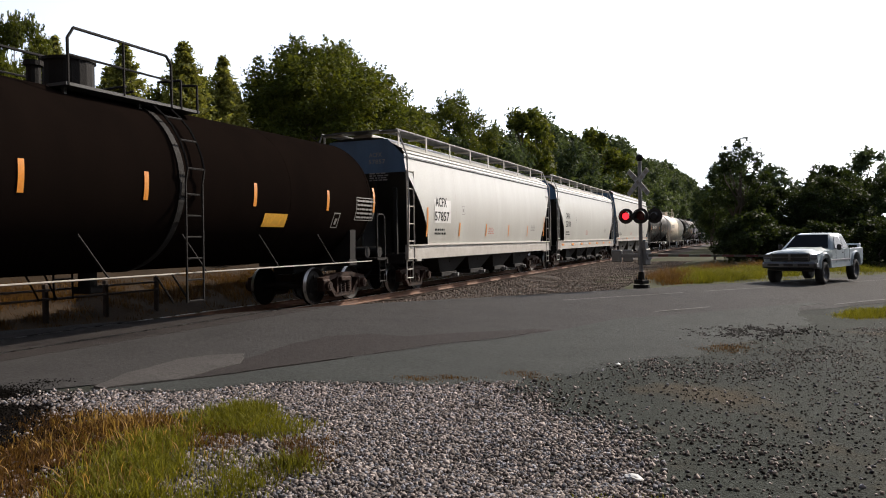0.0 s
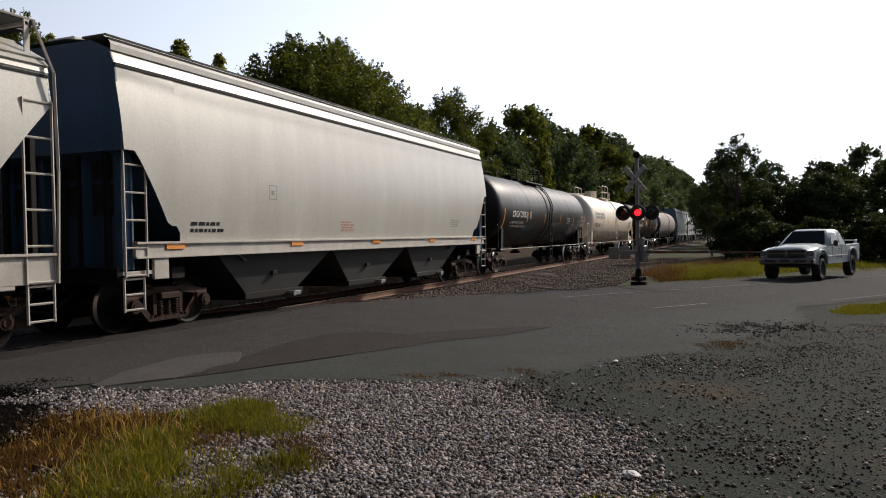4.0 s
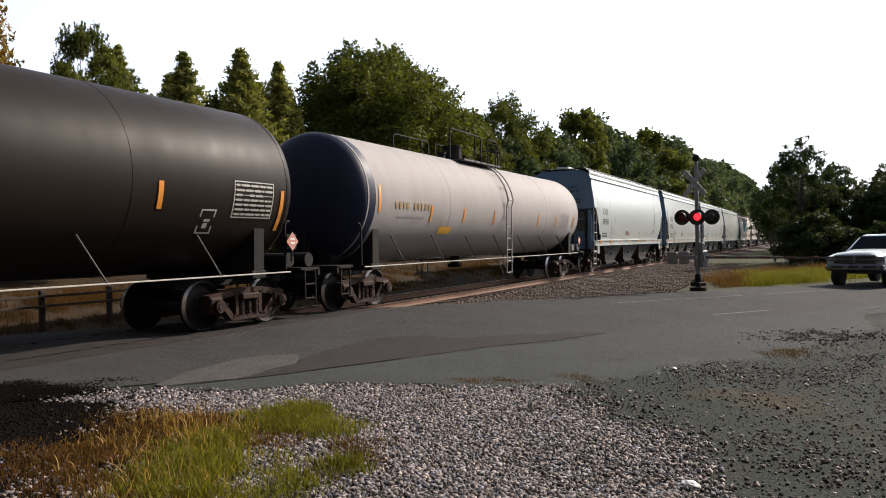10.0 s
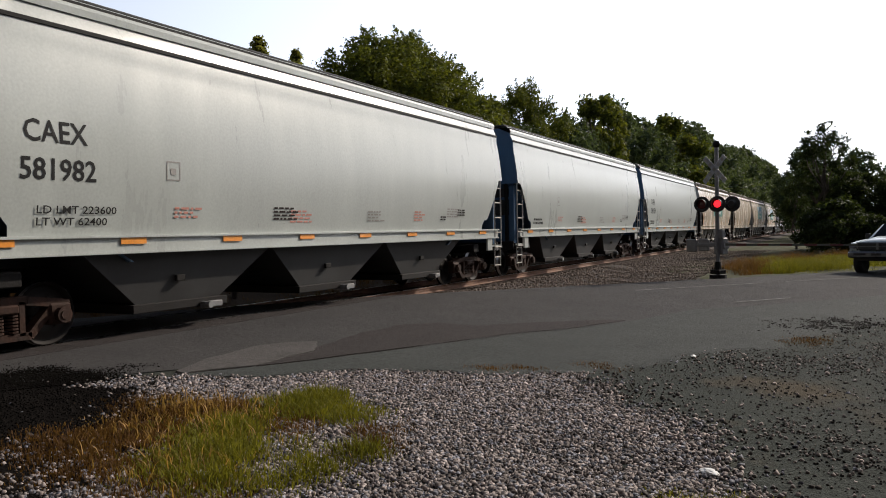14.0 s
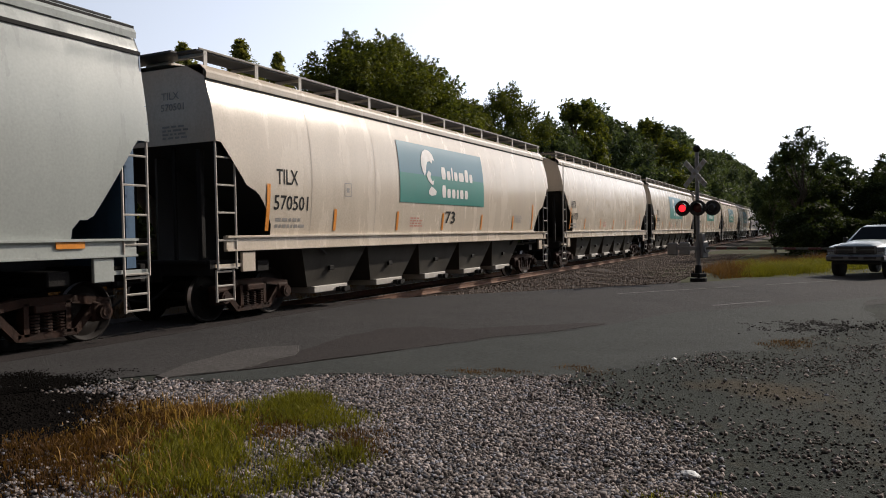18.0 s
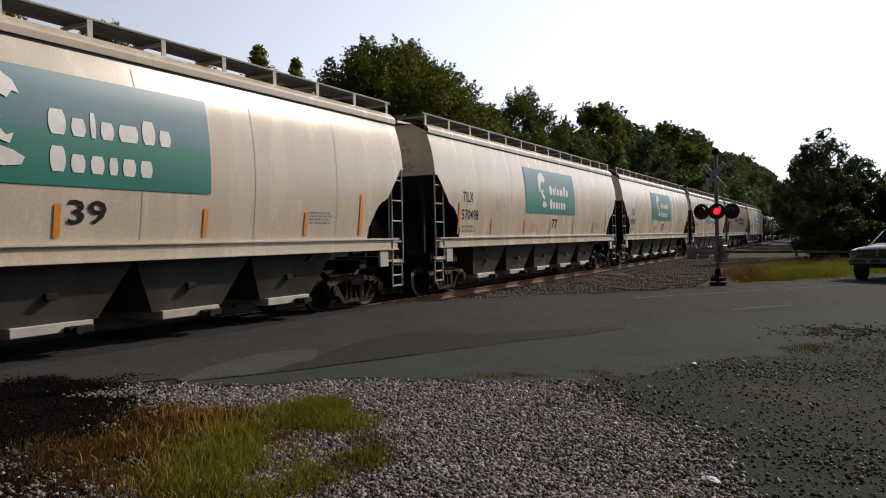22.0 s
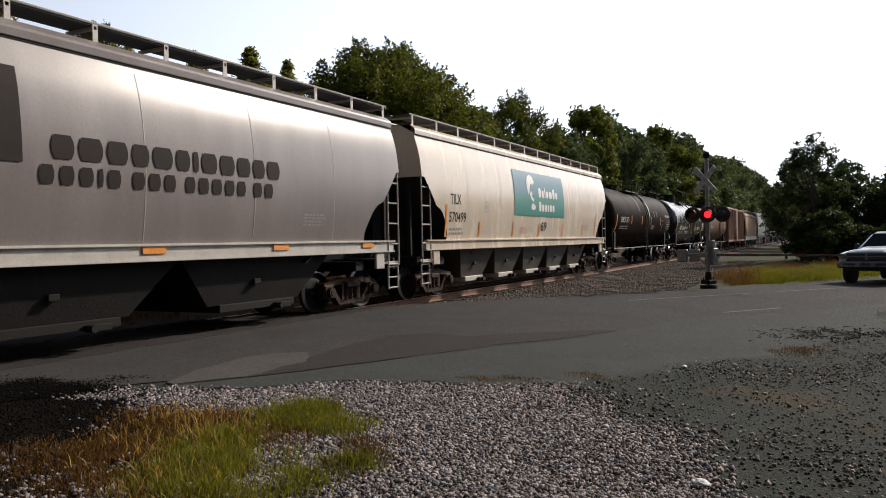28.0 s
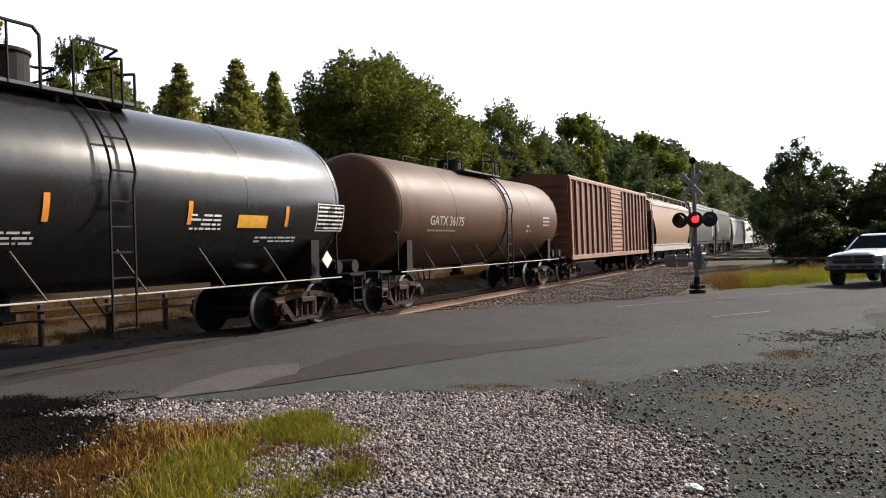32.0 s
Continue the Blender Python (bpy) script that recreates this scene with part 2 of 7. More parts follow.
# end walls coloured dark blue for the sky-lit shade they stand in
M_ENDGREY = car_paint("sky_shade_end_paint", (0.075, 0.145, 0.245), (0.045, 0.09, 0.155), rough=0.5)
M_SEAM = mat("grimy_weld_seam", (0.41, 0.37, 0.32), (0.33, 0.29, 0.245), rough=0.5, scale=3)
# slope sheets and recesses darkened in the colour for their shade
M_SLOPE = car_paint("shade_dark_sheet_paint", (0.040, 0.041, 0.041), (0.022, 0.021, 0.020), rough=0.6)
M_RUSTBOX = car_paint("rusted_boxcar_paint", (0.19, 0.068, 0.032), (0.075, 0.030, 0.017), rough=0.7, mix=0.9, streak=2.2)
M_RUSTPALE = car_paint("bleached_rust_paint", (0.30, 0.15, 0.085), (0.14, 0.06, 0.032), rough=0.7, mix=0.9, streak=2.2)
M_WHITE = mat("white_paint", (0.75, 0.74, 0.72), (0.6, 0.58, 0.55), rough=0.5, scale=4)
M_GREYWHITE = mat("weathered_white_paint", (0.52, 0.50, 0.46), (0.33, 0.30, 0.26), rough=0.5, scale=3, mix=0.8)
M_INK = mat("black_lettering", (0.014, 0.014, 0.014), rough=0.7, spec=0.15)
M_FADED = mat("faded_lettering", (0.30, 0.28, 0.26), rough=0.6)
M_DARKGREY = mat("dark_grey_lettering", (0.030, 0.024, 0.022), rough=0.7, spec=0.1)
M_STRUT = mat("grimed_strut_paint", (0.10, 0.095, 0.09), (0.05, 0.046, 0.042), rough=0.7, spec=0.2)
M_REDINK = mat("pale_red_lettering", (0.55, 0.24, 0.18), rough=0.6)
M_GREEN = mat("teal_green_panel", (0.012, 0.18, 0.145), (0.010, 0.15, 0.12), rough=0.45, scale=1)
M_TEALBLUE = mat("sheen_teal_blue_panel", (0.05, 0.16, 0.22), (0.04, 0.135, 0.185), rough=0.45, scale=1)
M_ORANGE = mat("orange_reflector", (0.75, 0.30, 0.035), (0.6, 0.22, 0.03), rough=0.35, scale=8)
M_YELLOW = mat("yellow_placard", (0.80, 0.42, 0.03), rough=0.5, scale=8)
M_FADEDGOLD = mat("faded_gold_lettering", (0.30, 0.20, 0.075), rough=0.6)
M_GALV = mat("galvanised_steel", (0.20, 0.20, 0.20), (0.14, 0.14, 0.14), rough=0.55, metal=0.3, scale=6)
M_GRATE = mat("walkway_grating", (0.07, 0.07, 0.07), (0.04, 0.04, 0.04), rough=0.7, scale=6)
M_SIGBLACK = mat("signal_black", (0.015, 0.015, 0.016), rough=0.5, scale=6)
M_CONCRETE = mat("concrete", (0.34, 0.32, 0.29), (0.2, 0.19, 0.17), rough=0.9, scale=4, bump=0.5)
M_DARKLENS = mat("unlit_red_lens", (0.10, 0.012, 0.012), rough=0.15, scale=10)
M_REDGLOW = glow("lit_red_lens", (1.0, 0.02, 0.03), 1.7)
M_REDSTRIPE = mat("red_stripe", (0.09, 0.012, 0.012), rough=0.5)
M_TRUCK = mat("white_truck_paint", (0.44, 0.50, 0.53), (0.39, 0.45, 0.48), rough=0.2, scale=2)
M_RIM = mat("dull_wheel_rim", (0.10, 0.10, 0.105), rough=0.5, metal=0.4)
M_GRAFFITI = mat("teal_spray_paint", (0.03, 0.10, 0.11), (0.02, 0.06, 0.07), rough=0.6, scale=4)
M_SCRAWL = mat("white_scrawl", (0.30, 0.30, 0.30), rough=0.7)
M_CHROME = mat("dull_chrome", (0.20, 0.205, 0.22), rough=0.3, metal=1.0)
M_TYRE = mat("tyre_rubber", (0.018, 0.018, 0.018), rough=0.85, scale=20)
M_GLASS = mat("dark_window_glass", (0.012, 0.016, 0.022), rough=0.05, scale=1, spec=0.06)
M_BLACKTRIM = mat("black_trim", (0.015, 0.015, 0.016), rough=0.5)
M_LAMPG = mat("headlight_glass", (0.2, 0.21, 0.23), rough=0.1, scale=5)
M_BARK = mat("bark", (0.10, 0.075, 0.055), (0.05, 0.04, 0.03), rough=0.95, scale=6, stretch=(1, 1, 0.2), bump=1.0, bump_scale=14)
M_LEAF = leafy("broadleaf_leaves", (0.125, 0.130, 0.022), (0.050, 0.068, 0.016))
# darker leaves, paled and blued in the colour for distance haze
M_LEAFHAZE = leafy("haze_tinted_leaves", (0.080, 0.105, 0.058), (0.042, 0.060, 0.036))
M_LEAFBLK = leafy("deep_green_leaves", (0.040, 0.054, 0.020), (0.020, 0.030, 0.012))
M_NEEDLE = leafy("conifer_foliage", (0.26, 0.255, 0.075), (0.13, 0.14, 0.045))
M_GRASS = leafy("green_grass", (0.20, 0.19, 0.030), (0.085, 0.090, 0.018))
M_WARMLEAF = leafy("yellowing_leaves", (0.26, 0.165, 0.035), (0.12, 0.08, 0.022))
M_STALK = leafy("pale_straw_stalks", (0.42, 0.29, 0.12), (0.22, 0.13, 0.05))
M_DRY = leafy("dry_grass", (0.16, 0.085, 0.034), (0.055, 0.031, 0.015))
M_STRAW = leafy("straw_grass", (0.15, 0.078, 0.030), (0.04, 0.024, 0.012))
M_LITTER = mat("pale_litter", (0.8, 0.8, 0.78), rough=0.6)
M_BOARD = mat("weathered_white_board", (0.36, 0.37, 0.38), (0.25, 0.26, 0.27), rough=0.6, scale=4)
# white stripe colour dimmed for shade and to merge with the shrubs behind
M_ARMPALE = mat("shade_dimmed_arm_paint", (0.09, 0.09, 0.07), (0.06, 0.06, 0.05), rough=0.7, scale=5)
M_BRICK = mat("plain_dark_wall", (0.10, 0.075, 0.06), (0.06, 0.045, 0.04), rough=0.9, scale=2)
M_FENCE = mat("weathered_fence_wood", (0.06, 0.042, 0.03), (0.03, 0.022, 0.018), rough=0.9, scale=4)

# ---- mesh tools ----
def link(name, bm, material, parent=None, label="", smooth=False):
    me = bpy.data.meshes.new(name)
    bm.to_mesh(me)
    bm.free()
    for m in material if isinstance(material, (list, tuple)) else [material]:
        me.materials.append(m)
    if smooth:
        for p in me.polygons:
            p.use_smooth = True
    ob = new(name, me)
    if parent is not None:
        ob.parent = parent
    if label:
        ob["label"] = label
    return ob


def part(name, bm, material, parent, label="", smooth=False):
    return link(name, bm, material, parent, label, smooth)


def thing(name, label, category, m=None, group="", kind=""):
    ob = new(name)
    ob.empty_display_size = 0.3
    if m is not None:
        ob.matrix_basis = m
    return tagged(ob, label, category, group, kind)


def raw(name, verts, faces, material, parent=None, label="", smooth=False):
    me = bpy.data.meshes.new(name)
    me.from_pydata([tuple(v) for v in verts], [], faces)
    me.materials.append(material)
    if smooth:
        for p in me.polygons:
            p.use_smooth = True
    ob = new(name, me)
    if parent is not None:
        ob.parent = parent
    if label:
        ob["label"] = label
    return ob


def block(bm, c, s, bevel=0.0, m=None):
    """A box of size s round c, with bevelled edges."""
    r = bmesh.ops.create_cube(bm, size=1.0)
    vs = r["verts"]
    bmesh.ops.scale(bm, vec=s, verts=vs)
    if bevel:
        es = list({e for v in vs for e in v.link_edges})
        g = bmesh.ops.bevel(bm, geom=es, offset=bevel, segments=1, affect="EDGES", profile=0.5)
        vs = list({v for f in g["faces"] for v in f.verts} | {v for v in vs if v.is_valid})
    bmesh.ops.transform(bm, matrix=Matrix.Translation(c) @ (m or Matrix()), verts=vs)
    return vs


def rod(bm, a, b, r, n=6, r2=None):
    a, b = Vector(a), Vector(b)
    d = b - a
    res = bmesh.ops.create_cone(bm, cap_ends=True, segments=n, radius1=r, radius2=r if r2 is None else r2, depth=d.length)
    q = d.to_track_quat("Z", "Y").to_matrix().to_4x4()
    bmesh.ops.transform(bm, matrix=Matrix.Translation((a + b) / 2) @ q, verts=res["verts"])
    return res["verts"]


def pipe(bm, pts, r, n=6):
    for a, b in zip(pts, pts[1:]):
        rod(bm, a, b, r, n)


def prism(bm, outline, axis, lo, hi):
    """A polygon given in the two other axes, extruded along axis ('x', 'y' or 'z')."""
    def at(p, w):
        return {"x": (w, p[0], p[1]), "y": (p[0], w, p[1]), "z": (p[0], p[1], w)}[axis]
    a = [bm.verts.new(at(p, lo)) for p in outline]
    b = [bm.verts.new(at(p, hi)) for p in outline]
    bm.faces.new(a)
    bm.faces.new(b[::-1])
    for i in range(len(a)):
        j = (i + 1) % len(a)
        bm.faces.new((a[j], a[i], b[i], b[j]))
    bmesh.ops.recalc_face_normals(bm, faces=bm.faces[:])


def lathe_y(bm, prof, n=40, zc=0.0):
    """Revolve (radius, y) round the y axis at height zc."""
    rings = []
    for r, yy in prof:
        if r < 1e-5:
            rings.append([bm.verts.new((0, yy, zc))])
        else:
            rings.append([bm.verts.new((r * math.sin(2 * math.pi * k / n), yy, zc + r * math.cos(2 * math.pi * k / n))) for k in range(n)])
    for A, B in zip(rings, rings[1:]):
        for k in range(n):
            j = (k + 1) % n
            if len(A) == 1 and len(B) > 1:
                bm.faces.new((A[0], B[k], B[j]))
            elif len(B) == 1 and len(A) > 1:
                bm.faces.new((A[k], A[j], B[0]))
            elif len(A) > 1:
                bm.faces.new((A[k], A[j], B[j], B[k]))
    bmesh.ops.recalc_face_normals(bm, faces=bm.faces[:])


def lathe_x(bm, prof, n=24, c=(0, 0, 0)):
    """Revolve (radius, x) round the x axis through c."""
    vs0 = set(bm.verts)
    rings = []
    for r, xx in prof:
        if r < 1e-5:
            rings.append([bm.verts.new((c[0] + xx, c[1], c[2]))])
        else:
            rings.append([bm.verts.new((c[0] + xx, c[1] + r * math.sin(2 * math.pi * k / n), c[2] + r * math.cos(2 * math.pi * k / n))) for k in range(n)])
    fs = []
    for A, B in zip(rings, rings[1:]):
        for k in range(n):
            j = (k + 1) % n
            if len(A) == 1 and len(B) > 1:
                fs.append(bm.faces.new((A[0], B[k], B[j])))
            elif len(B) == 1 and len(A) > 1:
                fs.append(bm.faces.new((A[k], A[j], B[0])))
            elif len(A) > 1:
                fs.append(bm.faces.new((A[k], A[j], B[j], B[k])))
    bmesh.ops.recalc_face_normals(bm, faces=fs)


def text_mesh(s, size, squeeze=1.0):
    """Flat lettering in the built-in font: vertices (u along, w up) and faces, from u = 0 and w = 0."""
    cu = bpy.data.curves.new("lettering", "FONT")
    cu.body, cu.size, cu.resolution_u, cu.offset = s, size / 0.69, 2, 0.011 * size / 0.69
    ob = bpy.data.objects.new("lettering", cu)
    scene.collection.objects.link(ob)
    bpy.context.view_layer.update()
    me = bpy.data.meshes.new_from_object(ob.evaluated_get(bpy.context.evaluated_depsgraph_get()))
    vs = [(v.co.x * squeeze, v.co.y) for v in me.vertices]
    fs = [tuple(p.vertices) for p in me.polygons]
    bpy.data.objects.remove(ob)
    bpy.data.curves.remove(cu)
    bpy.data.meshes.remove(me)
    return vs, fs


def rect_mesh(w, h, nu=1, nw=1):
    vs = [(w * i / nu, h * j / nw) for j in range(nw + 1) for i in range(nu + 1)]
    fs = [(j * (nu + 1) + i, j * (nu + 1) + i + 1, (j + 1) * (nu + 1) + i + 1, (j + 1) * (nu + 1) + i) for j in range(nw) for i in range(nu)]
    return vs, fs


def bars_mesh(rows):
    """Plain bars (u, w, width, height) in one sheet."""
    vs, fs = [], []
    for u, w, a, b in rows:
        k = len(vs)
        vs += [(u, w), (u + a, w), (u + a, w + b), (u, w + b)]
        fs.append((k, k + 1, k + 2, k + 3))
    return vs, fs



def fit_text(s, width, height):
    """Lettering scaled to a given width and height."""
    vs, fs = text_mesh(s, height)
    u0, u1 = min(v[0] for v in vs), max(v[0] for v in vs)
    w0, w1 = min(v[1] for v in vs), max(v[1] for v in vs)
    return [((u - u0) * width / (u1 - u0), (w - w0) * height / (w1 - w0)) for u, w in vs], fs


def stroke_mesh(lines, width):
    """Painted strokes along polylines in the plane."""
    vs, fs = [], []
    for pts in lines:
        k0 = len(vs)
        for i, (u, w) in enumerate(pts):
            a, b = pts[max(0, i - 1)], pts[min(len(pts) - 1, i + 1)]
            dx, dy = b[0] - a[0], b[1] - a[1]
            l = math.hypot(dx, dy) or 1
            vs += [(u - dy / l * width / 2, w + dx / l * width / 2), (u + dy / l * width / 2, w - dx / l * width / 2)]
        fs += [(k0 + 2 * i, k0 + 2 * i + 1, k0 + 2 * i + 3, k0 + 2 * i + 2) for i in range(len(pts) - 1)]
    return vs, fs


def squiggle(seed, n, width, height, turns):
    """Loose looping strokes with no meaning."""
    g = random.Random(seed)
    lines = []
    for k in range(n):
        u, w, a = g.uniform(0, width), height * g.uniform(0.2, 0.8), g.uniform(0, 6.28)
        bend, line = g.uniform(-0.5, 0.5), []
        for i in range(g.randint(8, 20)):
            line.append((u, w))
            a += bend + g.uniform(-0.25, 0.25) * turns
            if g.random() < 0.12:
                a, bend = a + g.choice((-2.0, 2.0)), g.uniform(-0.6, 0.6)
            u, w = min(width, max(0.0, u + 0.07 * math.cos(a))), min(height, max(0.0, w + 0.07 * math.sin(a)))
        lines.append(line)
    return lines

# ---- ground, road and track ----
ROAD = (0.505, 0.863)          # the road's direction; it crosses the track at a slant
ROAD_W = (-6.75, 0.0)          # its far and near edge, across
def across(x, y):
    return x * ROAD[1] - y * ROAD[0]


def along(x, y):
    return x * ROAD[0] + y * ROAD[1]


def ease(a, b, x):
    t = min(1.0, max(0.0, (x - a) / (b - a)))
    return t * t * (3 - 2 * t)


def paved(x, y):
    """1 on the road and the lot, 0 in the open ground beside the track."""
    v = across(x, y)
    lot = ease(-7.6, -6.9, v)
    if x < 1.5:
        lot *= 1 - ease(0.3, 1.2, v + 0.0)
    return lot


def ground_z(x, y):
    near = -0.012 - 0.034 * min(max(x - 2.0, 0.0), 24.0)
    if x > 0:
        low = -0.36 - 0.034 * max(x - 2, 0) * 0.6 if x < 26 else -0.85
        far = min(low, near - 0.02)
        far += ease(4, 9, x) * (near - 0.03 - far)
    else:
        far = -0.34 + 0.95 * ease(2.2, 6.0, -x) + 0.5 * ease(7, 16, -x)
    k = paved(x, y)
    z = near * k + far * (1 - k)
    if (1 - k) > 0.02 and abs(x) > 2.6:
        z += (1 - k) * 0.12 * noise.noise(Vector((x * 0.6, y * 0.6, 3.1)))
    elif across(x, y) > 2.2 and x > 3:
        z += 0.03 * noise.noise(Vector((x * 0.8, y * 0.8, 5.0)))
    return z


def steps(lo, hi, fine_lo, fine_hi, d):
    c, s = [], fine_lo
    while s <= fine_hi:
        c.append(s)
        s += d
    s, g = fine_lo, d
    while s > lo:
        g *= 1.35
        s -= g
        c.insert(0, max(s, lo))
    s, g = c[-1], d
    while s < hi:
        g *= 1.35
        s += g
        c.append(min(s, hi))
    return c


def make_ground():
    xs, ys = steps(-2500, 2500, -18, 24, 0.35), steps(-2500, 3500, -4, 60, 0.45)
    vs = [(x, y, ground_z(x, y)) for y in ys for x in xs]
    w = len(xs)
    fs = [(j * w + i, j * w + i + 1, (j + 1) * w + i + 1, (j + 1) * w + i) for j in range(len(ys) - 1) for i in range(w - 1)]
    ob = raw("ground", vs, fs, M_DIRT, smooth=True)
    ob.data.materials.append(M_FIELD)
    ob.data.materials.append(M_SOIL)
    ob.data.materials.append(M_BALLAST)
    for p in ob.data.polygons:
        c = p.center
        v = across(c.x, c.y)
        if c.x < -2.4:
            p.material_index = 2 if c.x > -11 else 1
        elif v < -6.8 and 1.5 < c.x < (6.4 if c.y < 33 else 3.8) + 0.5 * math.sin(c.y) and 14 < c.y < 60:
            p.material_index = 3
        elif v < -7.0 and c.x > 3.3 or c.x > 30 or c.y < -25 or c.y > 60:
            p.material_index = 1
        elif v > 0.6 and c.x > 11.3 and c.y > 20.5 + 0.25 * (c.x - 11):
            p.material_index = 1
    tagged(ob, "gravelly dirt lot and rough grassy ground beside the railway", "ground", kind="structure")


def sheet(name, u0, u1, v0, v1, du, dv, lift, material, edge=None, label="", category="", kind=""):
    """A paved sheet in road coordinates that follows the ground; edge(u) may shift its near edge."""
    nu, nv = max(1, round((u1 - u0) / du)), max(1, round((v1 - v0) / dv))
    vs = []
    for i in range(nu + 1):
        u = u0 + (u1 - u0) * i / nu
        hi = v1 + (edge(u) if edge else 0)
        for j in range(nv + 1):
            v = v0 + (hi - v0) * j / nv
            x, y = u * ROAD[0] + v * ROAD[1], u * ROAD[1] - v * ROAD[0]
            vs.append((x, y, ground_z(x, y) + lift))
    fs = [(i * (nv + 1) + j, (i + 1) * (nv + 1) + j, (i + 1) * (nv + 1) + j + 1, i * (nv + 1) + j + 1) for i in range(nu) for j in range(nv)]
    ob = raw(name, vs, [f[::-1] for f in fs], material)
    if label:
        tagged(ob, label, category, kind=kind)
    return ob


def wobble(seed, amp=0.25, f=0.9):
    return lambda u: amp * noise.noise(Vector((u * f, seed, 0))) + amp * 0.5 * noise.noise(Vector((u * f * 3.3, seed, 7)))


def outline_sheet(name, pts, lift, material, label="", category=""):
    """An uneven patch drawn by its corners on the ground."""
    c = Vector((sum(p[0] for p in pts) / len(pts), sum(p[1] for p in pts) / len(pts)))
    ring = []
    for i, p in enumerate(pts):
        q = pts[(i + 1) % len(pts)]
        for k in range(6):
            t = k / 6
            x, y = p[0] + (q[0] - p[0]) * t, p[1] + (q[1] - p[1]) * t
            n = 0.10 * noise.noise(Vector((x * 1.7, y * 1.7, lift * 900)))
            d = (Vector((x, y)) - c).normalized()
            ring.append((x + d.x * n, y + d.y * n))
    vs, fs = [], []
    levels = (1.02, 1.0, 0.8, 0.6, 0.4, 0.2)
    for s in levels:
        for x, y in ring:
            px, py = c.x + (x - c.x) * s, c.y + (y - c.y) * s
            vs.append((px, py, ground_z(px, py) + (lift if s <= 1 else -0.03)))
    n = len(ring)
    for a in range(len(levels) - 1):
        for i in range(n):
            j = (i + 1) % n
            fs.append((a * n + i, a * n + j, (a + 1) * n + j, (a + 1) * n + i))
    vs.append((c.x, c.y, ground_z(c.x, c.y) + lift))
    for i in range(n):
        fs.append(((len(levels) - 1) * n + i, (len(levels) - 1) * n + (i + 1) % n, len(vs) - 1))
    ob = raw(name, vs, fs, material)
    if label:
        tagged(ob, label, category, kind="structure")
    return ob


make_ground()
sheet("road", -160, 260, *ROAD_W, 1.0, 0.7, 0.012, M_ASPHALT, edge=wobble(2, 0.12), label="worn grey two-lane asphalt road crossing the railway at a slant", category="road", kind="structure")
def resample(pts, n):
    d = [0.0]
    for a, b in zip(pts, pts[1:]):
        d.append(d[-1] + math.hypot(b[0] - a[0], b[1] - a[1]))
    out, q = [], 0
    for i in range(n):
        t = d[-1] * i / (n - 1)
        while q < len(d) - 2 and d[q + 1] < t:
            q += 1
        f = (t - d[q]) / (d[q + 1] - d[q])
        out.append((pts[q][0] + (pts[q + 1][0] - pts[q][0]) * f, pts[q][1] + (pts[q + 1][1] - pts[q][1]) * f))
    return out


SEAM = [(4.14, 6.43), (4.74, 7.49), (5.48, 9.26), (6.33, 11.37), (6.93, 12.43), (7.52, 13.92), (8.24, 16.59), (9.07, 17.67), (10.12, 19.35), (11.32, 21.42), (12.2, 23.0)]
LOT_EDGE = [(4.13, 6.36), (4.96, 6.73), (5.63, 7.65), (6.26, 7.92), (6.9, 8.15), (7.51, 8.4), (8.03, 8.95), (8.53, 9.72), (9.03, 10.85), (9.87, 12.12), (10.26, 13.62), (11.3, 15.6), (11.9, 17.5), (11.75, 19.6), (11.9, 21.6), (12.6, 23.0)]


def strip(name, A, B, n, m, lift, material, label, category, rough_edge=0.12):
    """A paved strip between two uneven lines on the ground."""
    a, b = resample(A, n), resample(B, n)
    vs = []
    for i in range(n):
        e = rough_edge * noise.noise(Vector((b[i][0] * 2.3, b[i][1] * 2.3, 1))) + 0.5 * rough_edge * noise.noise(Vector((b[i][0] * 7, b[i][1] * 7, 4)))
        for j in range(m + 2):
            f = min(j, m) / m * (1 + e) + (0.10 if j > m else 0)
            x, y = a[i][0] + (b[i][0] - a[i][0]) * f, a[i][1] + (b[i][1] - a[i][1]) * f
            vs.append((x, y, ground_z(x, y) + (lift if j <= m else -0.02)))
    m += 1
    fs = [(i * (m + 1) + j, i * (m + 1) + j + 1, (i + 1) * (m + 1) + j + 1, (i + 1) * (m + 1) + j) for i in range(n - 1) for j in range(m)]
    return tagged(raw(name, vs, fs, material), label, category, kind="structure")


strip("pavement", SEAM, LOT_EDGE, 160, 8, 0.017, M_ASPHALT3, "paler broken asphalt apron between road and gravel lot", "pavement")
outline_sheet("asphalt_patch", [(4.53, 7.22), (4.33, 8.79), (4.19, 9.78), (4.15, 11.18), (4.65, 11.87), (5.4, 11.88), (6.01, 12.72), (7.03, 13.82), (7.40, 13.92), (6.85, 12.43), (6.25, 11.37), (5.8, 10.22), (5.4, 9.26), (5.05, 8.41), (4.75, 7.62)], 0.020, M_ASPHALT2, "darker brownish asphalt patch on the crossing", "asphalt patch")
outline_sheet("asphalt_patch", [(3.99, 6.46), (3.7, 7.27), (3.6, 8.28), (3.73, 8.74), (4.06, 9.15), (4.54, 8.39), (4.51, 7.24), (4.14, 6.43)], 0.028, M_ASPHALT4, "pale worn asphalt patch at the road edge", "asphalt patch")
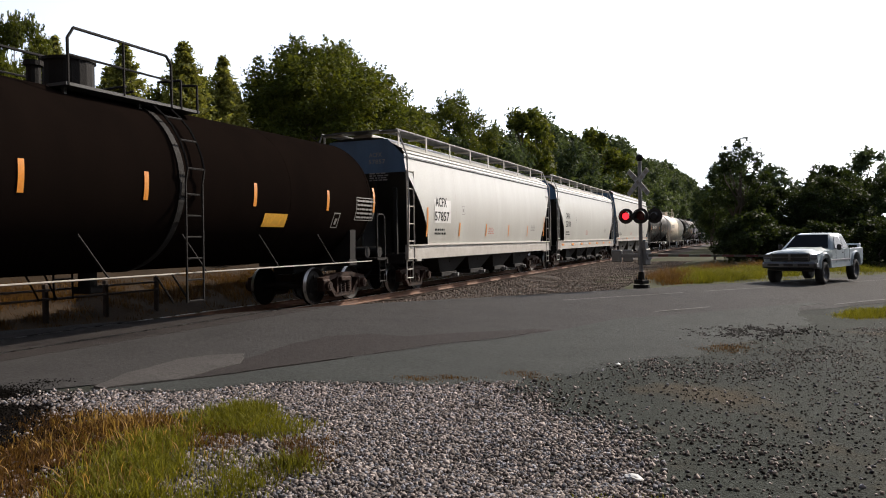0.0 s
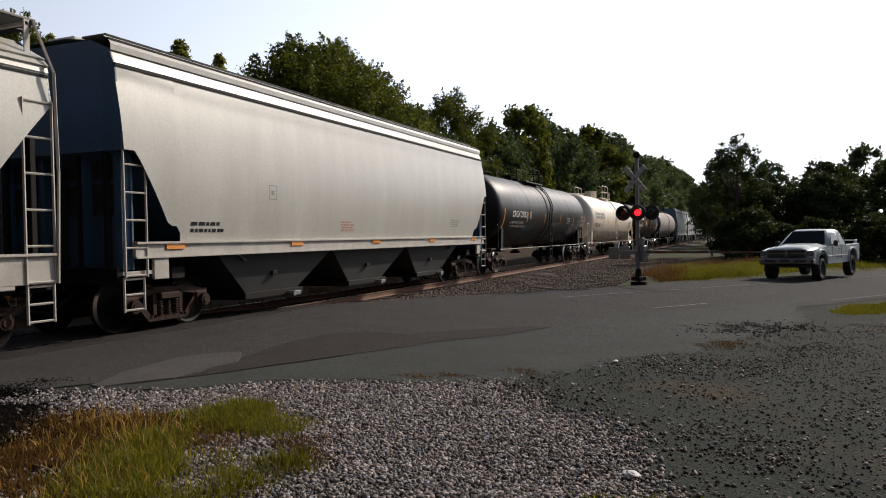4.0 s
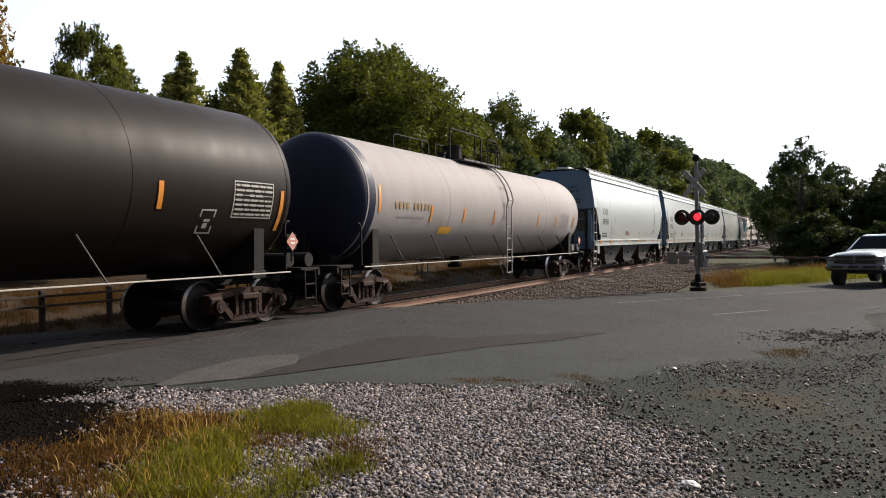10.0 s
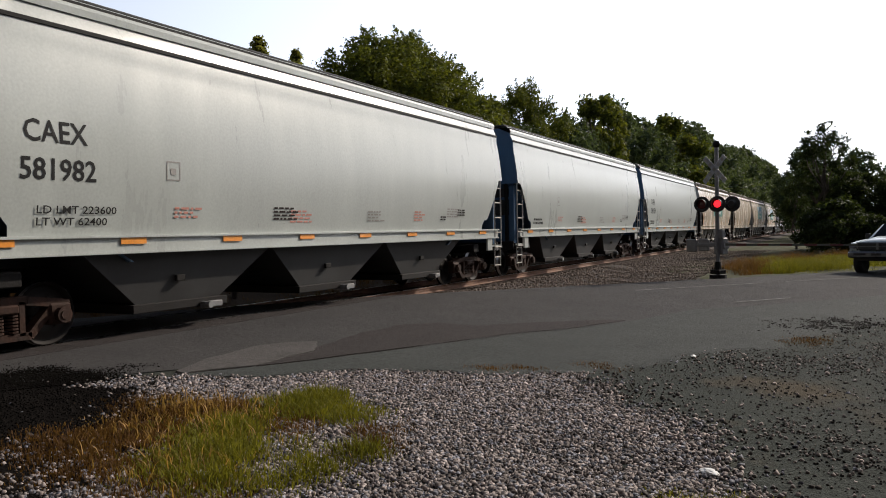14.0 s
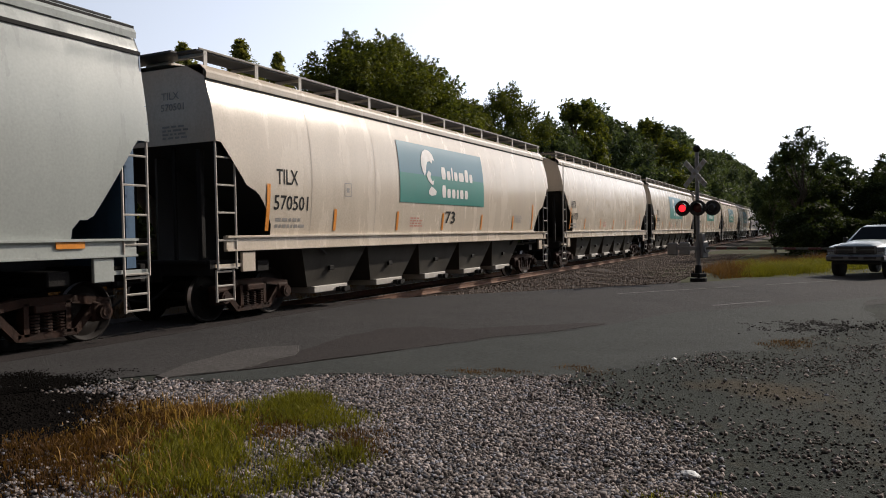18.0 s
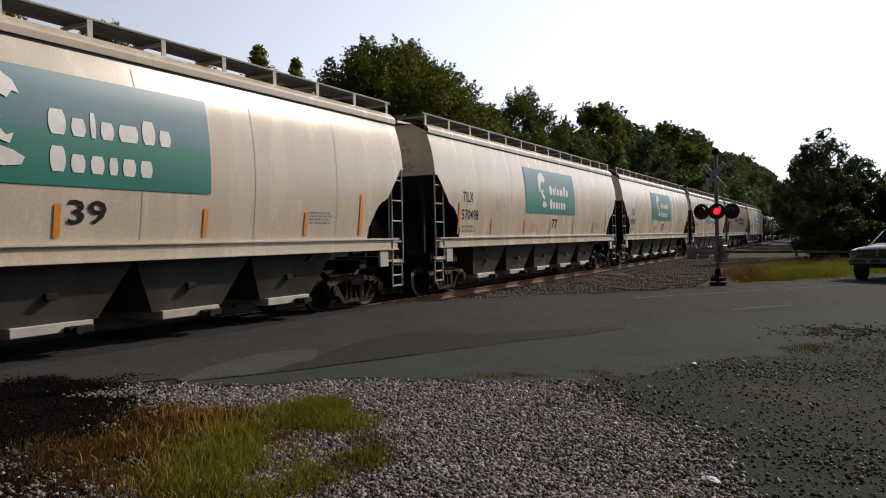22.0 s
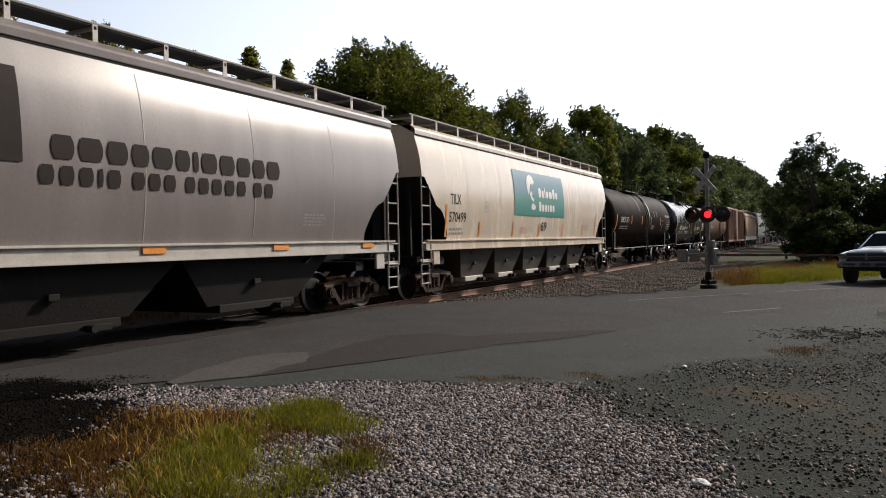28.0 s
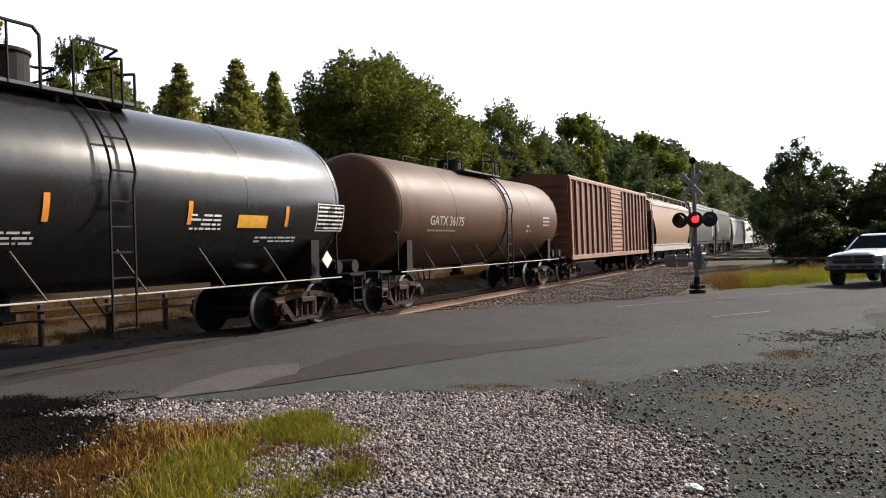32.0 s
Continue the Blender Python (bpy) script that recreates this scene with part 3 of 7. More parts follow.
# near-black patch laid on the ground beside the road edge
outline_sheet("dark_soil", [(1.9, 4.4), (2.89, 5.30), (3.46, 5.85), (4.0, 6.3), (4.7, 5.6), (5.4, 5.3), (6.0, 5.2), (6.3, 4.6), (6.5, 3.6), (6.2, 2.8), (4.4, 2.4), (3.0, 2.6)], 0.006, M_DARKGROUND, "near-black uneven patch on the ground beside the road edge", "soil")


def cracks():
    th = thing("road_crack", "dark tar-filled crack along the asphalt seam", "road crack", kind="structure")
    for line, seed in ((SEAM[0:7], 3.0), ([(8.24, 16.59), (9.07, 17.67), (10.12, 19.35), (11.32, 21.42)], 5.0)):
        bm = bmesh.new()
        row = []
        for x, y in resample(line, 70):
            n1 = noise.noise(Vector((x * 2.6, y * 2.6, seed)))
            w = 0.006 + 0.028 * abs(noise.noise(Vector((x * 1.9, y * 1.9, seed + 4)))) + 0.01 * n1
            x, y = x + 0.06 * n1, y + 0.04 * noise.noise(Vector((x * 4, y * 4, seed)))
            z = ground_z(x, y) + 0.033
            row.append((bm.verts.new((x - w * ROAD[1], y + w * ROAD[0], z)), bm.verts.new((x + w * ROAD[1], y - w * ROAD[0], z))))
        for a, b in zip(row, row[1:]):
            bm.faces.new((a[0], a[1], b[1], b[0]))
        part("crack", bm, M_TAR, th)


cracks()
for u0, u1 in ((20.5, 25.8), (27.0, 31.0), (36.0, 44.0), (46.5, 60.0)):
    sheet("road_line", u0, u1, -4.93, -4.85, 0.5, 0.12, 0.026, M_LINE, label="worn white road marking", category="road marking", kind="structure")
sheet("road_line", 20.2, 22.4, -1.75, -1.67, 0.5, 0.08, 0.026, M_LINE, label="faded white edge line", category="road marking", kind="structure")
sheet("road_line", 26, 70, -0.42, -0.34, 1.0, 0.08, 0.026, M_LINE, label="faded white edge line", category="road marking", kind="structure")


def rail(x):
    th = thing("rail", "worn steel rail with rusty web and bright head", "rail", group="rails of the track", kind="structure")
    bm = bmesh.new()
    prism(bm, [(x - 0.07, -0.17), (x + 0.07, -0.17), (x + 0.07, -0.155), (x + 0.012, -0.13), (x + 0.012, -0.045), (x + 0.034, -0.032), (x + 0.034, -0.006), (x - 0.034, -0.006), (x - 0.034, -0.032), (x - 0.012, -0.045), (x - 0.012, -0.13), (x - 0.07, -0.155)], "y", -440, 640)
    part("rail_web", bm, M_RAIL, th)
    bm = bmesh.new()
    block(bm, (x, 100, -0.0035), (0.062, 1080, 0.007))
    part("rail_head", bm, M_RAILTOP, th, "bright polished rail head")


for X in (-0.755, 0.755):
    rail(X)


def ballast():
    bm = bmesh.new()
    prof = [(-3.3, -0.42), (-1.75, -0.19), (1.75, -0.19), (3.4, -0.46)]
    ys = steps(-440, 640, 12, 80, 1.0)
    rows = []
    for yy in ys:
        rows.append([bm.verts.new((a + 0.08 * noise.noise(Vector((yy * 0.5, a, 1))), yy, b - 0.02 + 0.05 * noise.noise(Vector((yy * 0.9, a * 2, 4))))) for a, b in prof])
    for A, B in zip(rows, rows[1:]):
        for k in range(3):
            bm.faces.new((A[k], A[k + 1], B[k + 1], B[k]))
    tagged(link("track_bed", bm, M_BALLAST), "brownish crushed-stone ballast bed under the track", "ballast", kind="structure")


ballast()


def ties():
    """Wooden ties; near ones are parts of the track, those far along it are one mesh."""
    th = thing("track_ties", "dark creosoted wooden railway ties", "railway ties", kind="structure")
    bm = bmesh.new()
    block(bm, (0, 0, -0.255), (2.6, 0.22, 0.17), 0.012)
    first = part("tie", bm, M_TIE, th)
    first.location = (0, 17.6, 0)
    for i in range(1, 100):
        o = new("tie", first.data)
        o.parent = th
        o.location = (0.03 * math.sin(i * 2.3), 17.6 + 0.5 * i, 0)
        o.rotation_euler[2] = 0.01 * math.sin(i * 1.7)
    bm = bmesh.new()
    for k in range(520):
        block(bm, (0, 67.6 + 0.5 * k, -0.255), (2.6, 0.22, 0.17))
    o = part("tie_row", bm, M_TIE, th)
    o["kind"] = "stuff"


ties()


def crossing():
    """Asphalt between and beside the rails, with flangeways."""
    th = thing("crossing_surface", "asphalt crossing surface with flangeways beside the rails", "level crossing", kind="structure")
    for a, b in ((-0.66, 0.66), (0.83, 1.5), (-1.5, -0.83)):
        bm = bmesh.new()
        # slanted ends follow the road edges
        def y_at(x, v):
            return (x * ROAD[1] - v) / ROAD[0]
        lo, hi = [(a, y_at(a, 1.4)), (b, y_at(b, 1.4))], [(b, y_at(b, -6.9)), (a, y_at(a, -6.9))]
        prism(bm, lo + hi, "z", -0.3, 0.003)
        part("crossing_panel", bm, M_ASPHALT2, th)


crossing()


def sky_block_walls():
    """Unseen plain walls added round the eye to block sky light and darken reflections; the one across the track leaves
    a way for track and road.
    """
    for name, boxes in (("wall_south", (((17.0, -9.0, 10.5), (26, 0.4, 23.0)), ((-5.2, -9.0, 14.5), (18.4, 0.4, 15.0)), ((-29.4, -9.0, 10.5), (30, 0.4, 23.0)))),
                        ("wall_far", (((33.0, -60.0, 7.0), (60, 0.4, 16.0)), ((-43.0, -60.0, 7.0), (80, 0.4, 16.0)), ((0.0, -60.0, 11.0), (6.0, 0.4, 8.0)))),
                        ("wall_west", (((-40.2, -24.0, 7.0), (0.4, 71.6, 16.0)),)),
                        ("wall_east", (((30.2, 15.5, 6.0), (0.4, 49, 14.0)),))):
        bm = bmesh.new()
        for c, size in boxes:
            block(bm, c, size)
        tagged(link(name, bm, M_BRICK), "unseen plain dark wall added to block sky light", "wall", kind="structure")


sky_block_walls()

# ---- the train ----
GEAR_R = 0.457
WHEELSETS = []                 # every wheelset of the train, front and rear of each bogie
CARS = []                      # (car, its middle along the track at the start)


def wheel_profile(s):
    return [(0.0, s * 0.70), (0.09, s * 0.70), (0.11, s * 0.735), (0.30, s * 0.745), (0.37, s * 0.71), (0.40, s * 0.71), (0.43, s * 0.80), (GEAR_R, s * 0.80), (GEAR_R, s * 0.715), (0.487, s * 0.705), (0.487, s * 0.68), (0.43, s * 0.675), (0.12, s * 0.68), (0.08, s * 0.66), (0.08, 0.0)]


def make_gear():
    """Meshes shared by all bogies: side frames with springs, and a wheelset."""
    bm = bmesh.new()
    for s in (-1, 1):
        x0, x1 = s * 0.94, s * 1.10
        lo, hi = min(x0, x1), max(x0, x1)
        # cast side frame: arched top, two legs to the journal boxes, bottom tie
        # built of strokes, so that the openings go through
        def bar(a, b, w):
            a2, b2 = Vector(a), Vector(b)
            d = (b2 - a2).normalized()
            nrm = Vector((-d.y, d.x)) * w / 2
            prism(bm, [tuple(a2 + nrm), tuple(b2 + nrm), tuple(b2 - nrm), tuple(a2 - nrm)], "x", lo, hi)
        bar((-1.05, 0.60), (-0.40, 0.69), 0.12)
        bar((-0.42, 0.70), (0.42, 0.70), 0.11)
        bar((1.05, 0.60), (0.40, 0.69), 0.12)
        bar((-0.46, 0.21), (0.46, 0.21), 0.10)
        bar((-0.78, 0.56), (-0.44, 0.20), 0.11)
        bar((0.78, 0.56), (0.44, 0.20), 0.11)
        bar((-0.33, 0.22), (-0.33, 0.68), 0.08)
        bar((0.33, 0.22), (0.33, 0.68), 0.08)
        for e in (-1, 1):
            block(bm, (s * 1.03, e * 0.89, 0.47), (0.20, 0.34, 0.30), 0.03)
            rod(bm, (s * 1.10, e * 0.89, GEAR_R), (s * 1.22, e * 0.89, GEAR_R), 0.115, 12)
            rod(bm, (s * 1.22, e * 0.89, GEAR_R), (s * 1.235, e * 0.89, GEAR_R), 0.07, 8)
        for k in (-0.2, 0.0, 0.2):
            for q in range(6):
                rod(bm, (s * 1.05, k, 0.27 + q * 0.044), (s * 1.05, k, 0.295 + q * 0.044), 0.085, 10)
        block(bm, (s * 1.04, 0, 0.59), (0.26, 0.5, 0.12), 0.02)
    block(bm, (0, 0, 0.60), (1.9, 0.36, 0.22), 0.02)
    rod(bm, (0, 0, 0.6), (0, 0, 0.82), 0.2, 12)
    frame_me = bpy.data.meshes.new("bogie")
    bm.to_mesh(frame_me)
    bm.free()
    frame_me.materials.append(M_BOGIE)
    bm = bmesh.new()
    for s in (-1, 1):
        lathe_x(bm, wheel_profile(s), 28)
        for k in range(3):
            a = k * 2.094
            block(bm, (s * 0.752, 0.22 * math.sin(a), 0.22 * math.cos(a)), (0.012, 0.05, 0.09))
    wheel_me = bpy.data.meshes.new("wheelset")
    bm.to_mesh(wheel_me)
    bm.free()
    wheel_me.materials.append(M_WHEEL)
    wheel_me.materials.append(M_TREAD)
    for p in wheel_me.polygons:
        r = math.hypot(p.center.y, p.center.z)
        p.use_smooth = True
        if 0.44 < r < 0.475 and abs(p.normal.x) < 0.4:
            p.material_index = 1
    return frame_me, wheel_me


BOGIE_ME, WHEEL_ME = make_gear()


def add_bogies(car, yb):
    for e in (-1, 1):
        b = new("bogie", BOGIE_ME)
        b.parent = car
        b.location = (0, e * yb, 0)
        for q in (-1, 1):
            w = new("wheelset", WHEEL_ME)
            w.parent = b
            w.location = (0, q * 0.89, GEAR_R)


def add_couplers(car, half):
    for e in (-1, 1):
        bm = bmesh.new()
        block(bm, (0, e * (half - 0.55), 0.86), (0.16, 0.9, 0.2), 0.02)
        block(bm, (0.06 * e, e * (half - 0.08), 0.86), (0.26, 0.24, 0.28), 0.04)
        pipe(bm, [(0.3, e * (half - 0.9), 0.75), (0.25, e * (half - 0.35), 0.42), (0.1, e * (half - 0.02), 0.5)], 0.028)
        part("coupler", bm, M_STEEL, car)


def on_side(car, name, mesh2, place, material, label=""):
    """Flat lettering laid on the near side: place(u, w) gives the point."""
    vs, fs = mesh2
    return raw(name, [place(u, w) for u, w in vs], fs, material, car, label)


def ladder(car, x, y0, y1, z0, z1, rungs, material=None, lean=0.0):
    bm = bmesh.new()
    for yy in (y0, y1):
        rod(bm, (x, yy, z0), (x + lean, yy, z1), 0.022, 5)
    for k in range(rungs):
        z = z0 + 0.03 + (z1 - z0 - 0.06) * k / (rungs - 1)
        rod(bm, (x + lean * (z - z0) / (z1 - z0), y0, z), (x + lean * (z - z0) / (z1 - z0), y1, z), 0.018, 5)
    return part("ladder", bm, material or M_GREYWHITE, car)


# hopper section: half width over height
def hopper_x(z, style):
    if style == "acf":          # full round side
        t = (z - 1.25) / 2.75
        return 1.47 + 0.14 * math.sin(math.pi * min(1, max(0, t)) ** 0.9) * 1.0
    t = (z - 1.5) / 2.75
    top_curve = 0.07 * (max(0.0, z - 3.6) / 0.7) ** 2 if style == "til" else 0.0
    if style == "caex":
        top_curve = 0.42 * max(0.0, z - 4.42)
    return 1.44 - top_curve + 0.16 * math.sin(math.pi * min(1, max(0, t * 0.92 + 0.08)))


def hopper_car(length, style, paint, end_paint, sill_paint, label, cut, bays, rail_posts, walkway=True, eave=4.28, top=4.72, sill=(1.28, 1.56), seams=4, bay_paint=None, full_stile=False):
    """A covered hopper wagon. cut: (depth, height, low) of the corner opening in the side sheet at each end."""
    half = length / 2
    hb = half - 0.69            # half length of the body
    car = thing("covered_hopper_wagon", label, "freight wagon", group="wagons of the train")
    depth, high, low = cut
    bm = bmesh.new()
    # stations along the car; the side sheet's lower edge climbs towards the ends
    st = []
    n_end = 12
    for k in range(n_end + 1):
        t = k / n_end
        if style == "caex":
            zb = high - (high - low - 0.25) * min(1, max(0, (t - 0.18) / 0.6)) if t > 0.18 else high
            if t > 0.78:
                zb = low + 0.25
        elif style == "acf":
            zb = low + (high - low) * (1 - t) ** 0.75
        else:
            zb = high if t < 0.08 else high - (high - 2.45) * min(1, (t - 0.08) / 0.45) if t < 0.53 else 2.45 - (2.45 - low - 0.1) * ((t - 0.53) / 0.47) ** 2.2
        st.append((-hb + depth * t, zb))
    st[-1] = (-hb + depth, low + (0.0 if style == "acf" else 0.12))
    st.append((-hb + depth + 0.02, sill[0] + 0.02))
    mid = [(-hb + depth + 0.3 + (2 * hb - 2 * depth - 0.6) * k / 24, sill[0] + 0.02) for k in range(25)]
    st = st + mid + [(-a, b) for a, b in reversed(st)]
    NP = 20
    for s in (-1, 1):
        rows = []
        for yy, zb in st:
            row = []
            for k in range(NP + 1):
                z = zb + (eave - zb) * k / NP
                row.append(bm.verts.new((s * hopper_x(z, style), yy, z)))
            rows.append(row)
        for A, B in zip(rows, rows[1:]):
            for k in range(NP):
                bm.faces.new((A[k], A[k + 1], B[k + 1], B[k]) if s > 0 else (A[k + 1], A[k], B[k], B[k + 1]))
    part("body", bm, paint, car, smooth=True)
    # roof: eave band, then an arched sheet
    xe = hopper_x(eave, style)
    bm = bmesh.new()
    if style == "acf":
        prof = [(xe + 0.02, eave), (xe + 0.0, eave + 0.08), (xe + 0.03, eave + 0.10), (xe - 0.06, eave + 0.19), (xe - 0.03, eave + 0.21), (xe - 0.22, eave + 0.31), (0.8, top - 0.04), (0.3, top), (0, top)]
    else:
        prof = [(xe + 0.045, eave - 0.03), (xe + 0.05, eave + 0.07), (xe + 0.02, eave + 0.12), (xe - 0.10, eave + 0.22), (0.9, top - 0.07), (0.4, top), (0, top)]
    prof = prof + [(-a, b) for a, b in reversed(prof[:-1])]
    rows = [[bm.verts.new((a, yy, b)) for a, b in prof] for yy in (-hb, 0, hb)]
    for A, B in zip(rows, rows[1:]):
        for k in range(len(prof) - 1):
            bm.faces.new((A[k], A[k + 1], B[k + 1], B[k]))
    part("roof", bm, paint, car)
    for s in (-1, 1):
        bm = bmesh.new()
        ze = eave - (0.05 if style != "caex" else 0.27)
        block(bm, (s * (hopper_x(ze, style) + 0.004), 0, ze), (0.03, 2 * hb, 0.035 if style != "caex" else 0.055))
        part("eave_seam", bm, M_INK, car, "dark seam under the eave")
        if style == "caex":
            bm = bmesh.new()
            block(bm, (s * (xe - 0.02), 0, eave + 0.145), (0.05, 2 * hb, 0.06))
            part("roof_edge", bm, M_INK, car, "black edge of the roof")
    # end walls and slope sheets
    for e in (-1, 1):
        bm = bmesh.new()
        ring = [(-hopper_x(high + (eave - high) * k / 6, style), high + (eave - high) * k / 6) for k in range(7)]
        poly = ring + [(-0.95, top - 0.08), (0.95, top - 0.08)] + [(-a, b) for a, b in reversed(ring)]
        prism(bm, poly, "y", min(e * hb, e * (hb - 0.03)), max(e * hb, e * (hb - 0.03)))
        part("end_wall", bm, end_paint, car)
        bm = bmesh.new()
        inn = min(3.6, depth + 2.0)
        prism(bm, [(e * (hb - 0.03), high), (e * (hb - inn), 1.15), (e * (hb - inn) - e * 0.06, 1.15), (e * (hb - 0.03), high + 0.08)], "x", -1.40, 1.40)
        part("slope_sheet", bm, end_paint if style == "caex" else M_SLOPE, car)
        # plate added to close the view through the end, in shade-dark paint
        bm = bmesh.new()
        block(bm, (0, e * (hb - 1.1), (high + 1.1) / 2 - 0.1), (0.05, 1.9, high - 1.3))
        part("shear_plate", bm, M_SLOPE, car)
        if style == "caex":
            ye = e * (hb - 0.32)
            bm = bmesh.new()
            block(bm, (0, ye, (high + 1.1) / 2), (2.84, 0.04, high - 1.1))
            for x in (-1.3, -0.42, 0.5, 1.3):
                block(bm, (x, ye + e * 0.10, (high + 1.1) / 2), (0.16, 0.18, high - 1.1))
            plate = part("end_bulkhead", bm, end_paint, car)
            # dark plates set proud of the bulkhead stand in for shaded recesses
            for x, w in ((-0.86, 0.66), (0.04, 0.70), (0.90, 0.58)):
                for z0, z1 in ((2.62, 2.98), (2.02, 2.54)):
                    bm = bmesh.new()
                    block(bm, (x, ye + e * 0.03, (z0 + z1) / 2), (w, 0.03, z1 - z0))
                    part("recess_panel", bm, M_SLOPE, plate, "dark panel drawn for a shaded end recess")
        for s in (-1, 1):
            bm = bmesh.new()
            block(bm, (s * 1.15, e * (hb - 0.06), 2.1), (0.10, 0.10, 2.0), 0.01)
            part("end_post", bm, M_STEEL, car)
            bm = bmesh.new()
            rod(bm, (s * 0.5, e * (hb - 0.1), 1.1), (s * 0.5, e * (hb - 0.1), high), 0.04, 6)
            part("end_brace", bm, M_STEEL, car)
        bm = bmesh.new()
        block(bm, (0, e * (hb - 0.30), 1.12), (2.7, 0.75, 0.05))
        part("end_platform", bm, M_STEEL, car)
        bm = bmesh.new()
        block(bm, (0, e * (hb - 0.02), 1.02), (2.8, 0.10, 0.28), 0.01)
        part("end_beam", bm, M_STEEL, car)
        if style == "acf" or full_stile:
            for s in (-1, 1):
                bm = bmesh.new()
                if style == "acf":
                    pipe(bm, [(s * 1.56, e * (hb + 0.01), 0.98), (s * 1.62, e * (hb + 0.01), 2.6), (s * 1.58, e * (hb + 0.01), eave), (s * 1.26, e * (hb - 0.05), top + 0.19)], 0.024, 5)
                else:
                    pipe(bm, [(s * 1.56, e * (hb + 0.01), 0.98), (s * 1.60, e * (hb + 0.01), eave)], 0.022, 5)
                part("corner_stile", bm, M_GREYWHITE, car, "tall white corner handrail")
    # sills and centre beam
    for s in (-1, 1):
        bm = bmesh.new()
        xs = s * 1.50
        block(bm, (xs, 0, (sill[0] + sill[1]) / 2), (0.07, 2 * hb - (0.0 if style == "acf" else 0.5), sill[1] - sill[0]), 0.008)
        block(bm, (xs + s * 0.035, 0, sill[1] - 0.02), (0.10, 2 * hb - (0.0 if style == "acf" else 0.5), 0.035))
        if style != "acf":
            block(bm, (xs + s * 0.02, 0, sill[0] + 0.02), (0.09, 2 * hb - 0.5, 0.03))
        part("side_sill", bm, sill_paint, car)
    bm = bmesh.new()
    block(bm, (0, 0, 0.92), (0.5, 2 * half - 1.3, 0.34), 0.02)
    for e in (-1, 1):
        block(bm, (0, e * (half - 2.15), 1.0), (2.7, 0.36, 0.22), 0.02)
    part("centre_sill", bm, M_STEEL, car)
    # discharge bays: pyramids that narrow to an outlet gate
    b0, b1 = -hb + depth + 1.15, hb - depth - 1.15
    bw = (b1 - b0) / bays
    for k in range(bays):
        c = b0 + bw * (k + 0.5)
        bm = bmesh.new()
        t = [bm.verts.new((sx * 1.36, c + sy * bw * 0.495, sill[0] + 0.02)) for sx, sy in ((-1, -1), (1, -1), (1, 1), (-1, 1))]
        zl = 0.46
        q = [bm.verts.new((sx * 1.12, c + sy * bw * (0.22 if style != "til" else 0.30), zl)) for sx, sy in ((-1, -1), (1, -1), (1, 1), (-1, 1))]
        for i in range(4):
            j = (i + 1) % 4
            bm.faces.new((t[i], t[j], q[j], q[i]))
        bm.faces.new(q[::-1])
        bmesh.ops.recalc_face_normals(bm, faces=bm.faces[:])
        # bay colours are chosen dark to carry the shade under the sill
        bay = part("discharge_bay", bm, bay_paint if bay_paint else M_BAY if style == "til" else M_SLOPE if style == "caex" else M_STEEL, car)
        bm = bmesh.new()
        gw = bw * 0.25
        block(bm, (0, c, 0.40), (2.42, gw * 2, 0.14), 0.01)
        part("outlet_gate", bm, M_GREYWHITE if style == "til" and not bay_paint else M_STEEL, bay)
        for s in (-1, 1):
            bm = bmesh.new()
            block(bm, (s * 1.28, c + gw * 0.55, 0.36), (0.12, 0.42, 0.10), 0.01)
            rod(bm, (s * 1.24, c + gw * 0.4, 0.36), (s * 1.42, c + gw * 0.4, 0.36), 0.06, 8)
            part("gate_capstan", bm, M_STEEL if style == "til" else M_GALV, bay)
            bm = bmesh.new()
            block(bm, (s * 1.27, c - bw * 0.03, 0.85), (0.06, 0.18, 0.10), 0.01)
            part("vibrator_bracket", bm, M_STEEL, bay)
    # ladders at the corners
    for s in (-1, 1):
        for e in (-1, 1):
            ya, yb = e * (hb - 0.02), e * (hb - 0.50)
            ladder(car, s * 1.54, ya, yb, 0.98, high + (0.25 if style != "acf" else 0.05), 6)
            ladder(car, s * 1.50, ya, yb + e * 0.04, 0.42, 0.98, 3)
            bm = bmesh.new()
            block(bm, (s * 1.50, e * (hb - 0.85), 1.10), (0.06, 0.36, 0.36), 0.01)
            block(bm, (s * 1.48, e * (hb - 0.45), 1.05), (0.05, 0.9, 0.06))
            part("jacking_pad", bm, sill_paint, car)
    # roof walkway on brackets
    if walkway:
        bm = bmesh.new()
        for s in (-1, 1):
            block(bm, (s * 0.98, 0, top + 0.16), (0.52, 2 * hb + 0.1, 0.03))
        for e in (-1, 1):
            block(bm, (0, e * (hb - 0.1), top + 0.16), (1.6, 0.6, 0.03))
        part("roof_walkway", bm, M_GRATE, car, "dark steel grating walkway")
        for s in (-1, 1):
            bm = bmesh.new()
            rod(bm, (s * 1.25, -hb, top + 0.19), (s * 1.25, hb, top + 0.19), 0.02, 5)
            part("walkway_edge", bm, M_GREYWHITE, car)
        for k in range(rail_posts):
            yy = -hb + 0.15 + (2 * hb - 0.3) * k / (rail_posts - 1)
            for s in (-1, 1):
                bm = bmesh.new()
                block(bm, (s * 1.25, yy, top - 0.08), (0.02, 0.09, 0.52))
                block(bm, (s * 0.95, yy, top + 0.12), (0.62, 0.05, 0.05))
                part("walkway_bracket", bm, M_GREYWHITE, car)
    else:
        bm = bmesh.new()
        for s in (-1, 1):
            block(bm, (s * 0.8, 0, top + 0.05), (0.5, 2 * hb - 0.4, 0.03))
            rod(bm, (s * 1.06, -hb + 0.2, top + 0.05), (s * 1.06, hb - 0.2, top + 0.05), 0.02, 5)
        for k in range(12):
            yy = -hb + 0.4 + (2 * hb - 0.8) * k / 11
